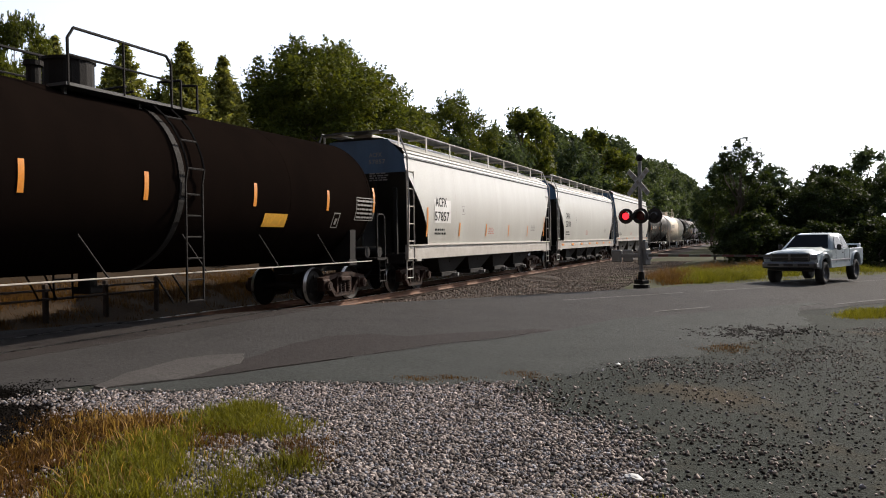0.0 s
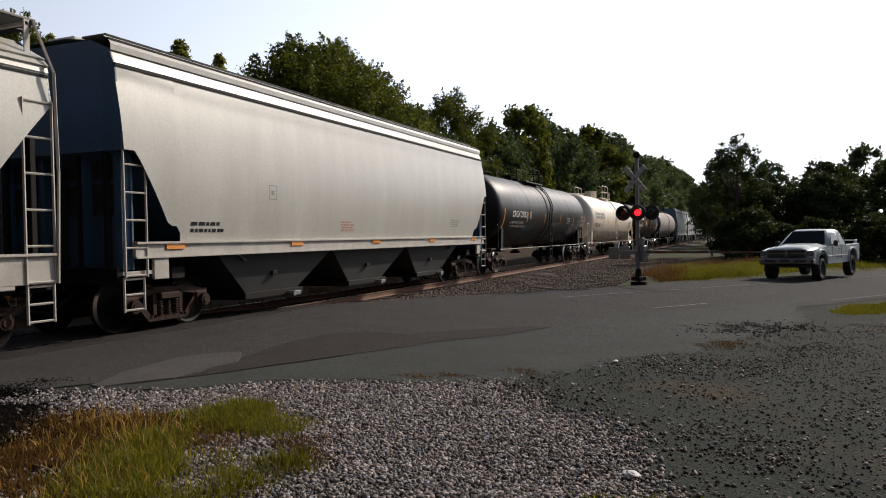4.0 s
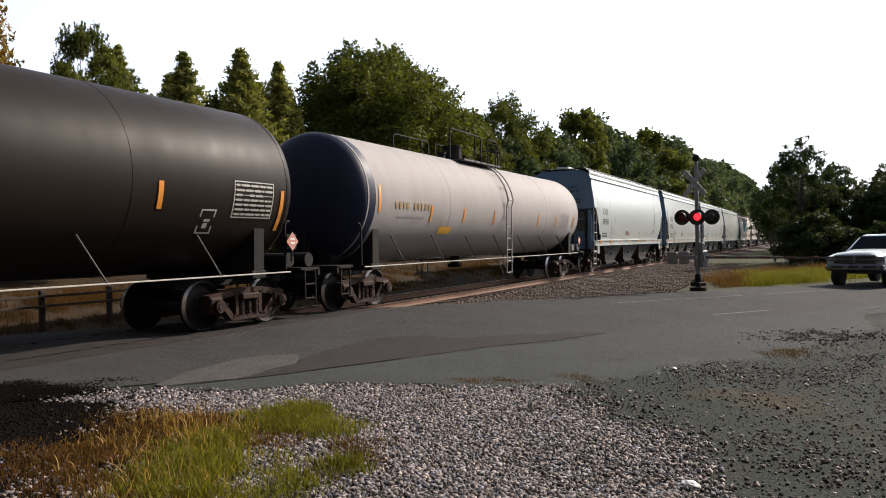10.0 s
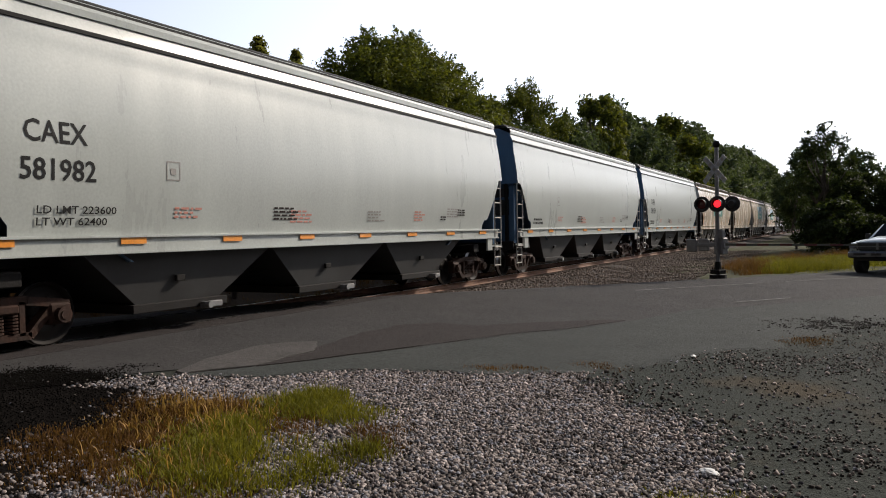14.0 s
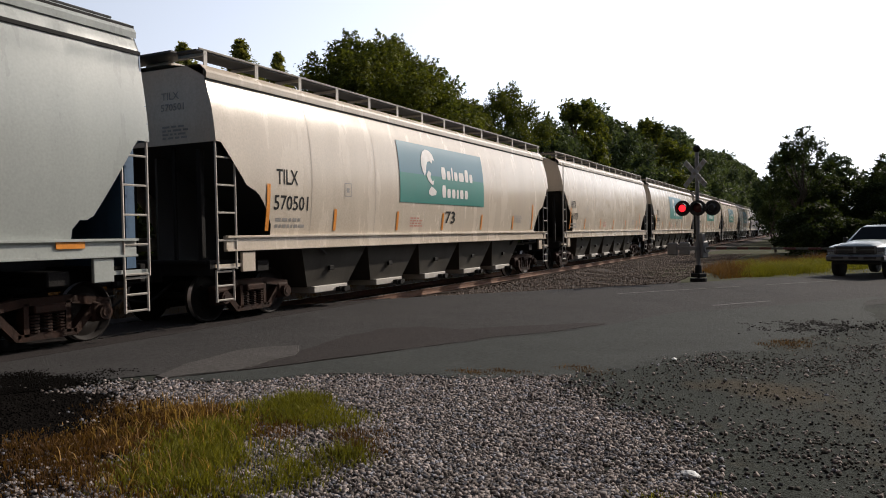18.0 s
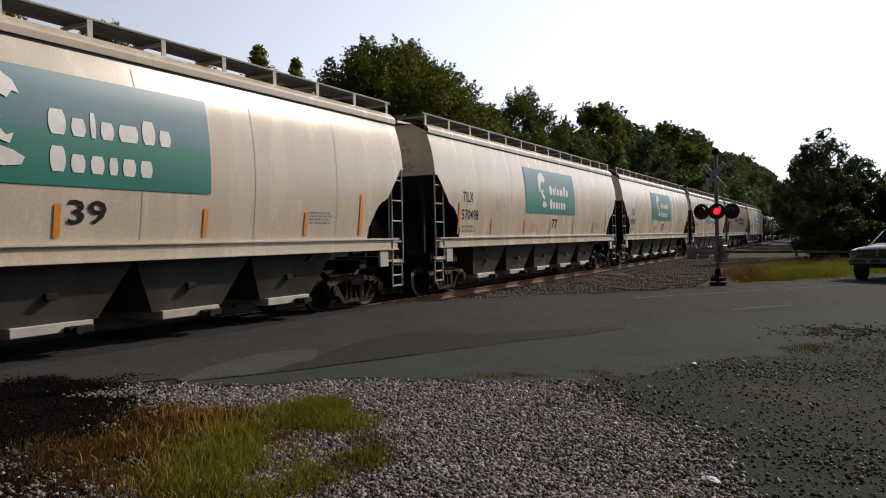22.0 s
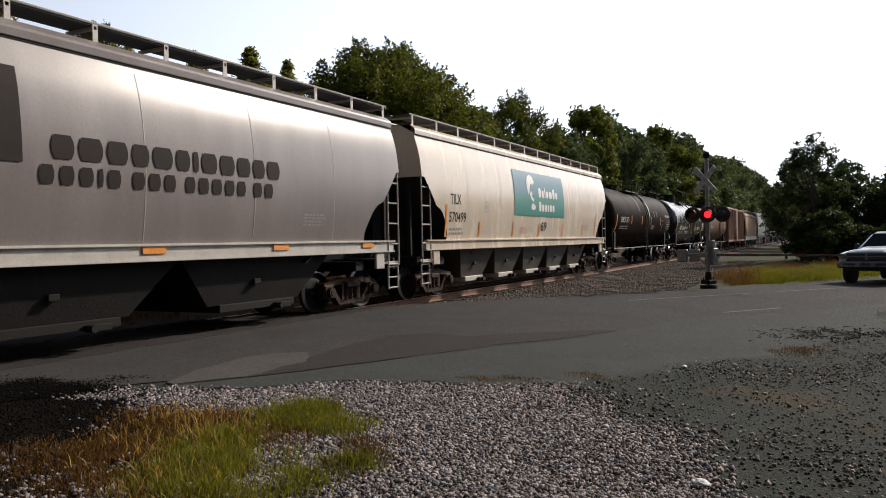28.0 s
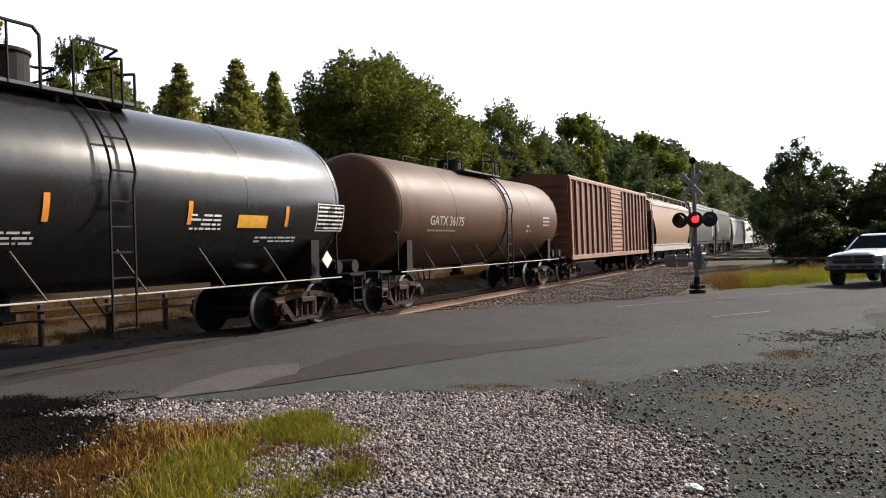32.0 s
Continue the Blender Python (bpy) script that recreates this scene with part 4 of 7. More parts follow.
            block(bm, (0, yy, top + 0.02), (2.1, 0.06, 0.05))
        part("roof_walkway", bm, M_GRATE, car, "low dark grating walkway along the roof")
    for k in range(4):
        bm = bmesh.new()
        yy = -hb + (k + 0.5) * 2 * hb / 4
        block(bm, (0, yy, top + 0.06), (0.62, 2 * hb / 4 - 0.5, 0.14), 0.03)
        part("hatch_cover", bm, paint, car)
    # weld seams on the sides
    for k in range(seams):
        yy = -hb + depth + (2 * hb - 2 * depth) * (k + 0.5) / seams
        for s in (-1, 1):
            bm = bmesh.new()
            vs = [[bm.verts.new((s * (hopper_x(z, style) + 0.005), yy + o, z)) for o in (-0.007, 0.007)] for z in [1.6 + 2.6 * i / 28 for i in range(29)]]
            for A, B in zip(vs, vs[1:]):
                bm.faces.new((A[0], A[1], B[1], B[0]))
            part("weld_seam", bm, M_SEAM, car)
    add_couplers(car, half)
    add_bogies(car, half - 2.15)
    return car


def small_print(width, n, h, seed):
    """Lines of small lettering that cannot be read, as short bars."""
    g = random.Random(seed)
    rows = []
    for k in range(n):
        x = 0.0
        while x < width * (1 - 0.15 * (k % 2)):
            a = g.uniform(0.05, 0.2)
            rows.append((x, k * h * 1.9, a, h))
            x += a + 0.04
    return rows


def hopper_letters(car, length, style, marks, number, logo="", tag="", ink=None, plate=None, back=0.37):
    """Lettering and reflectors on the near side of a hopper; u runs along the car from its leading end."""
    hb = length / 2 - 0.69
    def place(u0, w0):
        return lambda u, w: (hopper_x(w0 + w, style) + 0.006, -hb + u0 - back + u, w0 + w)
    ink = ink or M_INK
    L = {"til": (1.98, 2.56, 2.06, 0.29, 0.68, 1.09), "caex": (1.97, 2.80, 2.30, 0.30, 0.95, 1.14), "acf": (2.19, 2.60, 2.15, 0.30, 0.95, 1.2), "cgrx": (1.35, 2.87, 2.37, 0.34, 1.75, 1.85)}[style if logo != "grain" else "cgrx"]
    if plate is not None:
        on_side(car, "number_panel", rect_mesh(1.40, 0.74, 1, 8), place(L[0] - 0.08, L[2] - 0.06), plate, "pale repainted panel")
        bump_out = lambda f: (lambda u, w: (f(u, w)[0] + 0.008, f(u, w)[1], f(u, w)[2]))
    else:
        bump_out = lambda f: f
    if number:
        on_side(car, "reporting_mark", fit_text(marks, L[4], L[3]), bump_out(place(L[0], L[1])), ink)
        on_side(car, "car_number", fit_text(number, L[5], L[3]), bump_out(place(L[0] - 0.06, L[2])), ink)
    rows = small_print(0.95, 2, 0.065, 4)
    end_ink = ink if style == "caex" else M_FADED
    if number:
        on_side(car, "end_lettering", fit_text(marks, 0.42, 0.13), lambda u, w: (0.35 + u, -hb - 0.008, 4.02 + w), end_ink)
        on_side(car, "end_lettering", fit_text(number, 0.55, 0.13), lambda u, w: (0.33 + u, -hb - 0.008, 3.82 + w), end_ink)
        on_side(car, "end_data", bars_mesh([(a, b - 0.3, c, d) for a, b, c, d in small_print(0.5, 4, 0.035, 3)]), lambda u, w: (0.35 + u, -hb - 0.008, 3.62 + w), end_ink)["kind"] = "stuff"
    if number != "581982":
        on_side(car, "capacity_data", bars_mesh(rows), place(L[0], 1.72), M_FADED if style == "til" else ink)["kind"] = "stuff"
    rows = small_print(0.7, 4, 0.035, 9)
    on_side(car, "data_block", bars_mesh(rows), place(2 * hb - 3.3, 1.9), M_FADED)["kind"] = "stuff"
    on_side(car, "data_block", bars_mesh(small_print(0.6, 4, 0.035, 6)), place(7.4, 1.75), M_REDINK)["kind"] = "stuff"
    box = [(0, 0, 0.28, 0.02), (0, 0.28, 0.28, 0.02), (0, 0, 0.02, 0.30), (0.26, 0, 0.02, 0.30), (0.08, 0.09, 0.11, 0.10)]
    on_side(car, "test_stencil", bars_mesh(box), place(L[0] + 2.35, 2.40), M_FADED)
    return place


def reflectors(car, length, style, count, upright=True, z=1.62, back=0.37):
    hb = length / 2 - 0.69 + back
    for k in range(count):
        yy = -hb + ((1.74, 4.0, 6.73, 9.28, 12.0, 14.70, 2 * (hb - back) - 1.48)[k] if upright and style == "til" else 1.55 + (2 * (hb - back) - 2.6) * k / (count - 1))
        bm = bmesh.new()
        if upright:
            zs = (1.66, 2.12) if 0 < k < count - 1 else (1.66, 2.55)
            vs = [[bm.verts.new((hopper_x(z, style) + 0.014, yy + o, z)) for o in (-0.05, 0.05)] for z in [zs[0] + (zs[1] - zs[0]) * i / 5 for i in range(6)]]
            for A, B in zip(vs, vs[1:]):
                bm.faces.new((A[0], A[1], B[1], B[0]))
        else:
            block(bm, (1.555, yy, z - 0.14), (0.012, 0.46, 0.11))
        part("reflector", bm, M_ORANGE, car, "orange reflective strip")


def tank_car(length, r, zc, paint, label, head_paint=None, trim=None, rail_trim=None, tank_len=None, bands=(), dome=(0.55, 0.45), hoop="end", dome_at=-1.2, tall_top=False, strut=None, ladder_at=0.9, low_ends=False, posts=6):
    """A tank wagon: barrel with dished heads, stub sills, side handrail, centre ladder and top platform."""
    half = length / 2
    tl = tank_len or half - 0.85
    car = thing("tank_wagon", label, "freight wagon", group="wagons of the train")
    trim = trim or M_STEEL
    rail_trim = rail_trim or M_GREYWHITE
    hd = 0.62
    prof = [(0, -tl)] + [(r * math.sin(a), -tl + hd - hd * math.cos(a)) for a in [math.pi / 2 * k / 8 for k in range(1, 9)]]
    body = prof[-1:] + [(r, -tl + hd + (2 * tl - 2 * hd) * k / 6) for k in range(1, 6)] + [(r, tl - hd)]
    bm = bmesh.new()
    if head_paint is None:
        lathe_y(bm, prof + body[1:] + [(a, -b) for a, b in reversed(prof[:-1])], 56, zc)
        part("tank", bm, paint, car, smooth=True)
    else:
        front = prof + [(r, -tl + hd + 0.35)]
        lathe_y(bm, front, 56, zc)
        part("tank_head", bm, head_paint, car, "dark blue painted tank head", smooth=True)
        bm = bmesh.new()
        lathe_y(bm, [(r, -tl + hd + 0.35)] + body[1:] + [(a, -b) for a, b in reversed(prof[:-1])], 56, zc)
        part("tank", bm, paint, car, smooth=True)
    # weld rings and bands
    for yy, w, h, m in [(-tl + hd + 0.02, 0.05, 0.006, paint), (tl - hd - 0.02, 0.05, 0.006, paint), (-tl * 0.45, 0.04, 0.004, paint), (tl * 0.48, 0.04, 0.004, paint)] + [(b, 0.14, 0.02, trim) for b in bands]:
        bm = bmesh.new()
        lathe_y(bm, [(r - 0.01, yy - w / 2), (r + h, yy - w / 2), (r + h, yy + w / 2), (r - 0.01, yy + w / 2)], 56, zc)
        part("weld_ring" if w < 0.1 else "tank_band", bm, m, car, smooth=False)
    # stub sills, saddles, end platforms
    yb = half - 2.1
    for e in (-1, 1):
        bm = bmesh.new()
        block(bm, (0, e * (half - 1.75), 0.93), (0.62, 2.9, 0.32), 0.02)
        block(bm, (0, e * yb, 1.0), (2.75, 0.42, 0.16), 0.02)
        for s in (-1, 1):
            prism(bm, [(s * 0.25, 0.98), (s * 1.36, 0.98), (s * 1.38, zc - 0.78), (s * 1.15, zc - r * 0.62)], "y", min(e * yb - 0.14, e * yb + 0.14), max(e * yb - 0.14, e * yb + 0.14))
        part("stub_sill", bm, trim, car)
        bm = bmesh.new()
        ye = e * (half - 0.62)
        block(bm, (0, ye, 1.06), (2.95, 0.62, 0.05))
        block(bm, (0, ye + e * 0.30, 1.0), (2.95, 0.06, 0.16))
        plat = part("end_platform", bm, trim if rail_trim is M_GREYWHITE else rail_trim, car)
        for s in (-1, 1):
            bm = bmesh.new()
            x = s * 1.42
            if low_ends:
                pipe(bm, [(x, ye - e * 0.75, 1.06), (x, ye - e * 0.75, 1.95), (x, ye - e * 0.70, 2.02), (x, ye - e * 0.62, 2.02)], 0.024)
                post = bmesh.new()
                pipe(post, [(x * 0.25, ye, 1.06), (x * 0.25, ye, 1.95)], 0.024)
                part("platform_post", post, trim, car)
            else:
                pipe(bm, [(x, ye - e * 0.22, 1.06), (x, ye - e * 0.22, 2.18), (x, ye - e * 0.14, 2.27), (x, ye + e * 0.16, 2.27), (x, ye + e * 0.24, 2.18), (x, ye + e * 0.24, 1.06)], 0.026)
            part("grab_rail", bm, rail_trim if rail_trim is not M_GREYWHITE else trim, car)
            ladder(car, s * 1.46, ye - 0.18, ye + 0.18, 0.42, 1.06, 3, rail_trim if rail_trim is not M_GREYWHITE else trim)
    # brake gear
    bm = bmesh.new()
    rod(bm, (0.55, -half + 1.2, 1.22), (0.55, -half + 1.62, 1.22), 0.16, 12)
    block(bm, (-0.2, -half + 1.1, 1.2), (0.35, 0.4, 0.25), 0.02)
    rod(bm, (0.2, -half + 1.0, 1.2), (0.2, -half + 1.0, 1.6), 0.05, 8)
    part("brake_cylinder", bm, trim, car)
    for o in (-0.26, 0.26):
        bm = bmesh.new()
        rod(bm, (0.45 + o * 0.2, half - 0.62 + o, 1.24), (1.2 + o * 0.2, half - 0.62 + o, 1.24), 0.15, 14)
        part("air_reservoir", bm, M_GALV if head_paint else trim, car, "cylindrical air reservoir")
    # side handrail on struts
    for s in (-1, 1):
        bm = bmesh.new()
        x = s * 1.52
        rod(bm, (x, -half + 1.35, 1.02), (x, half - 1.35, 1.02), 0.014, 6)
        part("side_handrail", bm, rail_trim, car, "long pale side handrail")
        for k in range(posts):
            yy = -half + 3.3 + (2 * half - 6.6) * k / (posts - 1)
            bm = bmesh.new()
            a = -0.62
            rod(bm, (x, yy, 1.02), (s * (r + 0.0) * math.cos(a), yy - 0.35, zc + r * math.sin(a)), 0.017, 5)
            part("rail_strut", bm, strut or (rail_trim if rail_trim is not M_GREYWHITE else M_STRUT), car)
    # curved side ladder
    for s in (-1, 1):
        bm = bmesh.new()
        for o in (-0.22, 0.22):
            pts = [(s * 1.60, ladder_at + o, 0.50), (s * 1.62, ladder_at + o, zc)]
            pts += [(s * (r + 0.13) * math.cos(a), ladder_at + o, zc + (r + 0.13) * math.sin(a)) for a in [0.15 + 1.15 * k / 7 for k in range(8)]]
            pipe(bm, pts, 0.022, 5)
        for k in range(6):
            z = 0.52 + 0.38 * k
            rod(bm, (s * 1.60, ladder_at - 0.22, z), (s * 1.60, ladder_at + 0.22, z), 0.018, 5)
        for k in range(4):
            a = 0.15 + 0.32 * k
            p = (s * (r + 0.13) * math.cos(a), zc + (r + 0.13) * math.sin(a))
            rod(bm, (p[0], ladder_at - 0.22, p[1]), (p[0], ladder_at + 0.22, p[1]), 0.018, 5)
        for o in (-0.4, 0.0):
            rod(bm, (s * 1.60, ladder_at + o - 0.16, 0.52), (s * 1.52, ladder_at + o - 0.5, 1.02), 0.018, 5)
        part("side_ladder", bm, M_FADED if head_paint else rail_trim if rail_trim is not M_GREYWHITE else trim, car)
    # top platform, railing, dome and valves
    zt = zc + r
    bm = bmesh.new()
    for s in (-1, 1):
        block(bm, (s * 0.78, ladder_at - 0.6, zt - 0.10), (0.42, 3.1, 0.05))
        for o in (-1.4, 0.2):
            block(bm, (s * 0.78, ladder_at - 0.6 + o, zt - 0.22), (0.05, 0.06, 0.30))
    part("top_platform", bm, M_GRATE if rail_trim is M_GREYWHITE else rail_trim, car)
    for s in (-1, 1):
        bm = bmesh.new()
        x = s * 0.98
        y0, y1 = ladder_at - 2.1, ladder_at + 0.2
        if tall_top:
            ra, rb = ladder_at - 3.2, ladder_at - 0.8
            pipe(bm, [(x, ra, zt - 0.12), (x, ra, zt + 0.62), (x, ra + 0.1, zt + 0.74), (x, rb - 0.1, zt + 0.74), (x, rb, zt + 0.64), (x, rb, zt - 0.12)], 0.026)
            rod(bm, (x, rb - 0.5, zt - 0.12), (x, rb - 0.5, zt + 0.74), 0.02, 5)
            part("platform_railing", bm, trim, car)
            bm = bmesh.new()
            ra, rb = ladder_at - 0.25, ladder_at + 0.65
            pipe(bm, [(x, ra, zt - 0.12), (x, ra, zt + 0.66), (x, ra + 0.08, zt + 0.74), (x, rb - 0.08, zt + 0.72), (x * 0.6, rb, zt + 0.66), (x, rb, zt + 0.6), (x, rb, zt - 0.2)], 0.024)
            part("platform_railing", bm, trim, car)
        elif low_ends:
            pipe(bm, [(x * 0.8, y0 - 0.9, zt - 0.12), (x * 0.8, y0 - 0.9, zt + 0.36), (x * 0.8, y0 - 0.82, zt + 0.42), (x * 0.8, y0 + 0.1, zt + 0.42), (x * 0.8, y0 + 0.18, zt + 0.34), (x * 0.8, y0 + 0.18, zt - 0.12)], 0.024)
            part("platform_railing", bm, rail_trim if rail_trim is not M_GREYWHITE else trim, car)
            bm = bmesh.new()
            pipe(bm, [(x, y1 - 0.9, zt - 0.12), (x, y1 - 0.9, zt + 0.50), (x, y1 - 0.82, zt + 0.58), (x, y1 - 0.1, zt + 0.56), (x, y1, zt + 0.46), (x, y1, zt - 0.12)], 0.024)
            part("platform_railing", bm, rail_trim if rail_trim is not M_GREYWHITE else trim, car)
        else:
            pipe(bm, [(x, y0, zt - 0.12), (x, y0, zt + 0.62), (x, y0 + 0.12, zt + 0.80), (x, y1 - 0.12, zt + 0.80), (x, y1, zt + 0.66), (x, y1, zt - 0.12)], 0.026)
            rod(bm, (x, (y0 + y1) / 2, zt - 0.1), (x, (y0 + y1) / 2, zt + 0.8), 0.022, 5)
            rod(bm, (x, y0, zt + 0.36), (x, y1, zt + 0.36), 0.02, 5)
            part("platform_railing", bm, rail_trim if rail_trim is not M_GREYWHITE else trim, car)
        y2, y3 = ladder_at + 0.45, ladder_at + 0.9
        bm = bmesh.new()
        pipe(bm, [(x, y2, zt - 0.12), (x, y2, zt + 0.42), (x * 0.4, y2 + 0.05, zt + 0.45)], 0.024)
        part("ladder_grab", bm, rail_trim if rail_trim is not M_GREYWHITE else trim, car)
        bm = bmesh.new()
        pipe(bm, [(x, y3, zt - 0.14), (x, y3, zt + 0.40), (x * 0.6, y3, zt + 0.44)], 0.024)
        part("ladder_grab", bm, rail_trim if rail_trim is not M_GREYWHITE else trim, car)
    bm = bmesh.new()
    rod(bm, (0, ladder_at + dome_at, zt - 0.1), (0, ladder_at + dome_at, zt + dome[1]), dome[0] / 2 + 0.1, 20)
    rod(bm, (0, ladder_at + dome_at, zt + dome[1]), (0, ladder_at + dome_at, zt + dome[1] + 0.05), dome[0] / 2 + 0.13, 20)
    part("manway_dome", bm, trim if rail_trim is M_GREYWHITE else rail_trim, car)
    bm = bmesh.new()
    rod(bm, (0.12, ladder_at - 2.0, zt - 0.1), (0.12, ladder_at - 2.0, zt + (0.12 if low_ends else 0.28)), 0.11, 12)
    rod(bm, (0.12, ladder_at - 2.0, zt + (0.12 if low_ends else 0.28)), (0.12, ladder_at - 2.0, zt + (0.2 if low_ends else 0.36)), 0.15, 12)
    part("safety_valve", bm, trim, car)
    bm = bmesh.new()
    rod(bm, (-0.2, ladder_at + 0.1, zt - 0.1), (-0.2, ladder_at + 0.1, zt + 0.22), 0.09, 10)
    part("vent_valve", bm, trim, car)
    bm = bmesh.new()
    rod(bm, (0, ladder_at - 0.9, zc - r + 0.05), (0, ladder_at - 0.9, zc - r - 0.28), 0.16, 12)
    block(bm, (0, ladder_at - 0.9, zc - r - 0.3), (0.42, 0.3, 0.12), 0.02)
    part("bottom_outlet", bm, trim, car)
    add_couplers(car, half)
    add_bogies(car, yb)
    return car


def tank_place(length, tl, r, zc):
    def at(u0, w0):
        def f(u, w):
            a = (w0 + w - zc) / r
            return ((r + 0.012) * math.cos(a), -tl + u0 + u, zc + (r + 0.012) * math.sin(a))
        return f
    return at


def strips(car, at, spots, z0=2.35, z1=2.85, material=None):
    for u in spots:
        vs, fs = rect_mesh(0.10, z1 - z0, 1, 5)
        on_side(car, "reflector", (vs, fs), at(u, z0), material or M_ORANGE, "orange reflective strip")


def box_stencil(car, at, u, w, ink, s=0.34):
    rows = [(0, 0, s, 0.03), (0, s * 1.2, s, 0.03), (0, 0, 0.03, s * 1.2 + 0.03), (s - 0.03, 0, 0.03, s * 1.2 + 0.03), (s * 0.3, s * 0.3, s * 0.3, 0.1), (s * 0.3, s * 0.65, s * 0.4, 0.05)]
    on_side(car, "test_stencil", bars_mesh(rows), at(u, w), ink)


def data_rows(car, at, u, w, ink, n=2, width=1.9, h=0.10):
    rng = random.Random(int(u * 100 + w * 10))
    rows = []
    for k in range(n):
        x = 0.0
        while x < width:
            a = rng.uniform(0.05, 0.24)
            if rng.random() < 0.88:
                rows.append((x, -k * h * 1.75, min(a, width - x + 0.05), h * 0.8))
            x += a + 0.035
    if n >= 5:
        top, low = h * 1.5, -(n - 1) * h * 1.75 - h
        rows += [(-0.06, top, width + 0.14, 0.02), (-0.06, low, width + 0.14, 0.02)]
        step = (top - low) / 4
        rows += [(x, low + step * i, 0.02, step) for x in (-0.06, width + 0.06) for i in range(4)]
        rows += [(-0.04, -k * h * 1.75 + h * 0.3, width + 0.1, 0.012) for k in range(n)]
    on_side(car, "capacity_data", bars_mesh(rows), at(u, w), ink)["kind"] = "stuff"


def plain_bar(a, h):
    """A bar with slightly cut corners, divided along its height so that it follows the side."""
    n = max(3, round(h / 0.08))
    cut = 0.16 * min(a, h)
    side = [cut if i in (0, n) else cut * 0.25 if i in (1, n - 1) else 0.0 for i in range(n + 1)]
    vs = [p for i in range(n + 1) for p in ((side[i], h * i / n), (a - side[i], h * i / n))]
    return vs, [(2 * i, 2 * i + 1, 2 * i + 3, 2 * i + 2) for i in range(n)]


def block_letters(car, at, u, w, widths, h, ink, name="owner_name"):
    """A name drawn as a row of plain bars, each split by one gap."""
    x = 0.0
    for a in widths:
        for low in (0.0, h * 0.54):
            on_side(car, name + "_bar", plain_bar(a, h * 0.46), at(u + x, w + low), ink)
        x += a + 0.07


def solid_letters(car, place, u, w, widths, h, ink, name="owner_name", gap=0.07):
    """A name drawn as plain bars; a width may carry its own height, a negative one is a space."""
    x = 0.0
    for a in widths:
        a, hh = a if isinstance(a, tuple) else (a, h)
        if a > 0:
            on_side(car, name + "_bar", plain_bar(a, hh), place(u + x, w), ink)
        x += abs(a) + gap


def placard(car, e, half, at_u=None, at=None, red=True):
    """Diamond placard on its holder."""
    s = 0.19
    if at is not None:
        on_side(car, "placard", ([(0, -s), (s, 0), (0, s), (-s, 0)], [(0, 1, 2, 3)]), at, M_WHITE, "small diamond-shaped placard")


def box_car(length, label):
    half = length / 2
    hb = half - 0.55
    car = thing("boxcar", label, "freight wagon", group="wagons of the train")
    bm = bmesh.new()
    block(bm, (0, 0, 2.75), (2.86, 2 * hb, 3.5))
    part("body", bm, M_RUSTBOX, car)
    for s in (-1, 1):
        n = 8
        for side in (-1, 1):
            for k in range(n):
                yy = side * (1.75 + (hb - 1.95) * k / (n - 1))
                bm = bmesh.new()
                block(bm, (s * 1.475, yy, 2.72), (0.09, 0.20, 3.4), 0.02)
                part("side_post", bm, M_RUSTPALE if k % 2 else M_RUSTBOX, car)
        bm = bmesh.new()
        block(bm, (s * 1.50, 0, 2.72), (0.06, 2.9, 3.3), 0.01)
        door = part("sliding_door", bm, M_RUSTPALE, car, "bleached rusty corrugated sliding door")
        for k in range(15):
            bm = bmesh.new()
            block(bm, (s * 1.54, 0, 1.25 + 0.21 * k), (0.05, 2.5, 0.07), 0.01)
            part("door_rib", bm, M_RUSTPALE, door)
        for o in (-1.4, 1.4):
            bm = bmesh.new()
            rod(bm, (s * 1.57, o * 0.9, 1.15), (s * 1.57, o * 0.9, 4.35), 0.03, 6)
            part("lock_rod", bm, M_STEEL, door)
        bm = bmesh.new()
        block(bm, (s * 1.50, 0, 1.02), (0.10, 2 * hb, 0.20), 0.01)
        part("side_sill", bm, M_RUSTPALE, car)
        bm = bmesh.new()
        block(bm, (s * 1.47, 0, 4.46), (0.12, 2 * hb, 0.14), 0.01)
        part("top_rail", bm, M_RUSTPALE, car)
        for e in (-1, 1):
            ladder(car, s * 1.53, e * (hb - 0.05), e * (hb - 0.45), 0.55, 2.3 if e > 0 else 4.3, 5 if e > 0 else 10, M_RUSTPALE)
    bm = bmesh.new()
    prism(bm, [(-1.5, 4.5), (1.5, 4.5), (1.45, 4.58), (0, 4.74), (-1.45, 4.58)], "y", -hb, hb)
    part("roof", bm, M_RUSTBOX, car)
    for e in (-1, 1):
        bm = bmesh.new()
        for k in range(9):
            block(bm, (0, e * (hb + 0.02), 1.3 + 0.36 * k), (2.7, 0.06, 0.16), 0.02)
        part("end_ribs", bm, M_RUSTBOX, car)
    bm = bmesh.new()
    block(bm, (0, 0, 0.88), (0.5, 2 * half - 1.2, 0.3), 0.02)
    for k in range(7):
        block(bm, (0, -hb + 1.2 + (2 * hb - 2.4) * k / 6, 0.92), (2.7, 0.14, 0.16))
    part("underframe", bm, M_STEEL, car)
    add_couplers(car, half)
    add_bogies(car, half - 2.1)
    return car


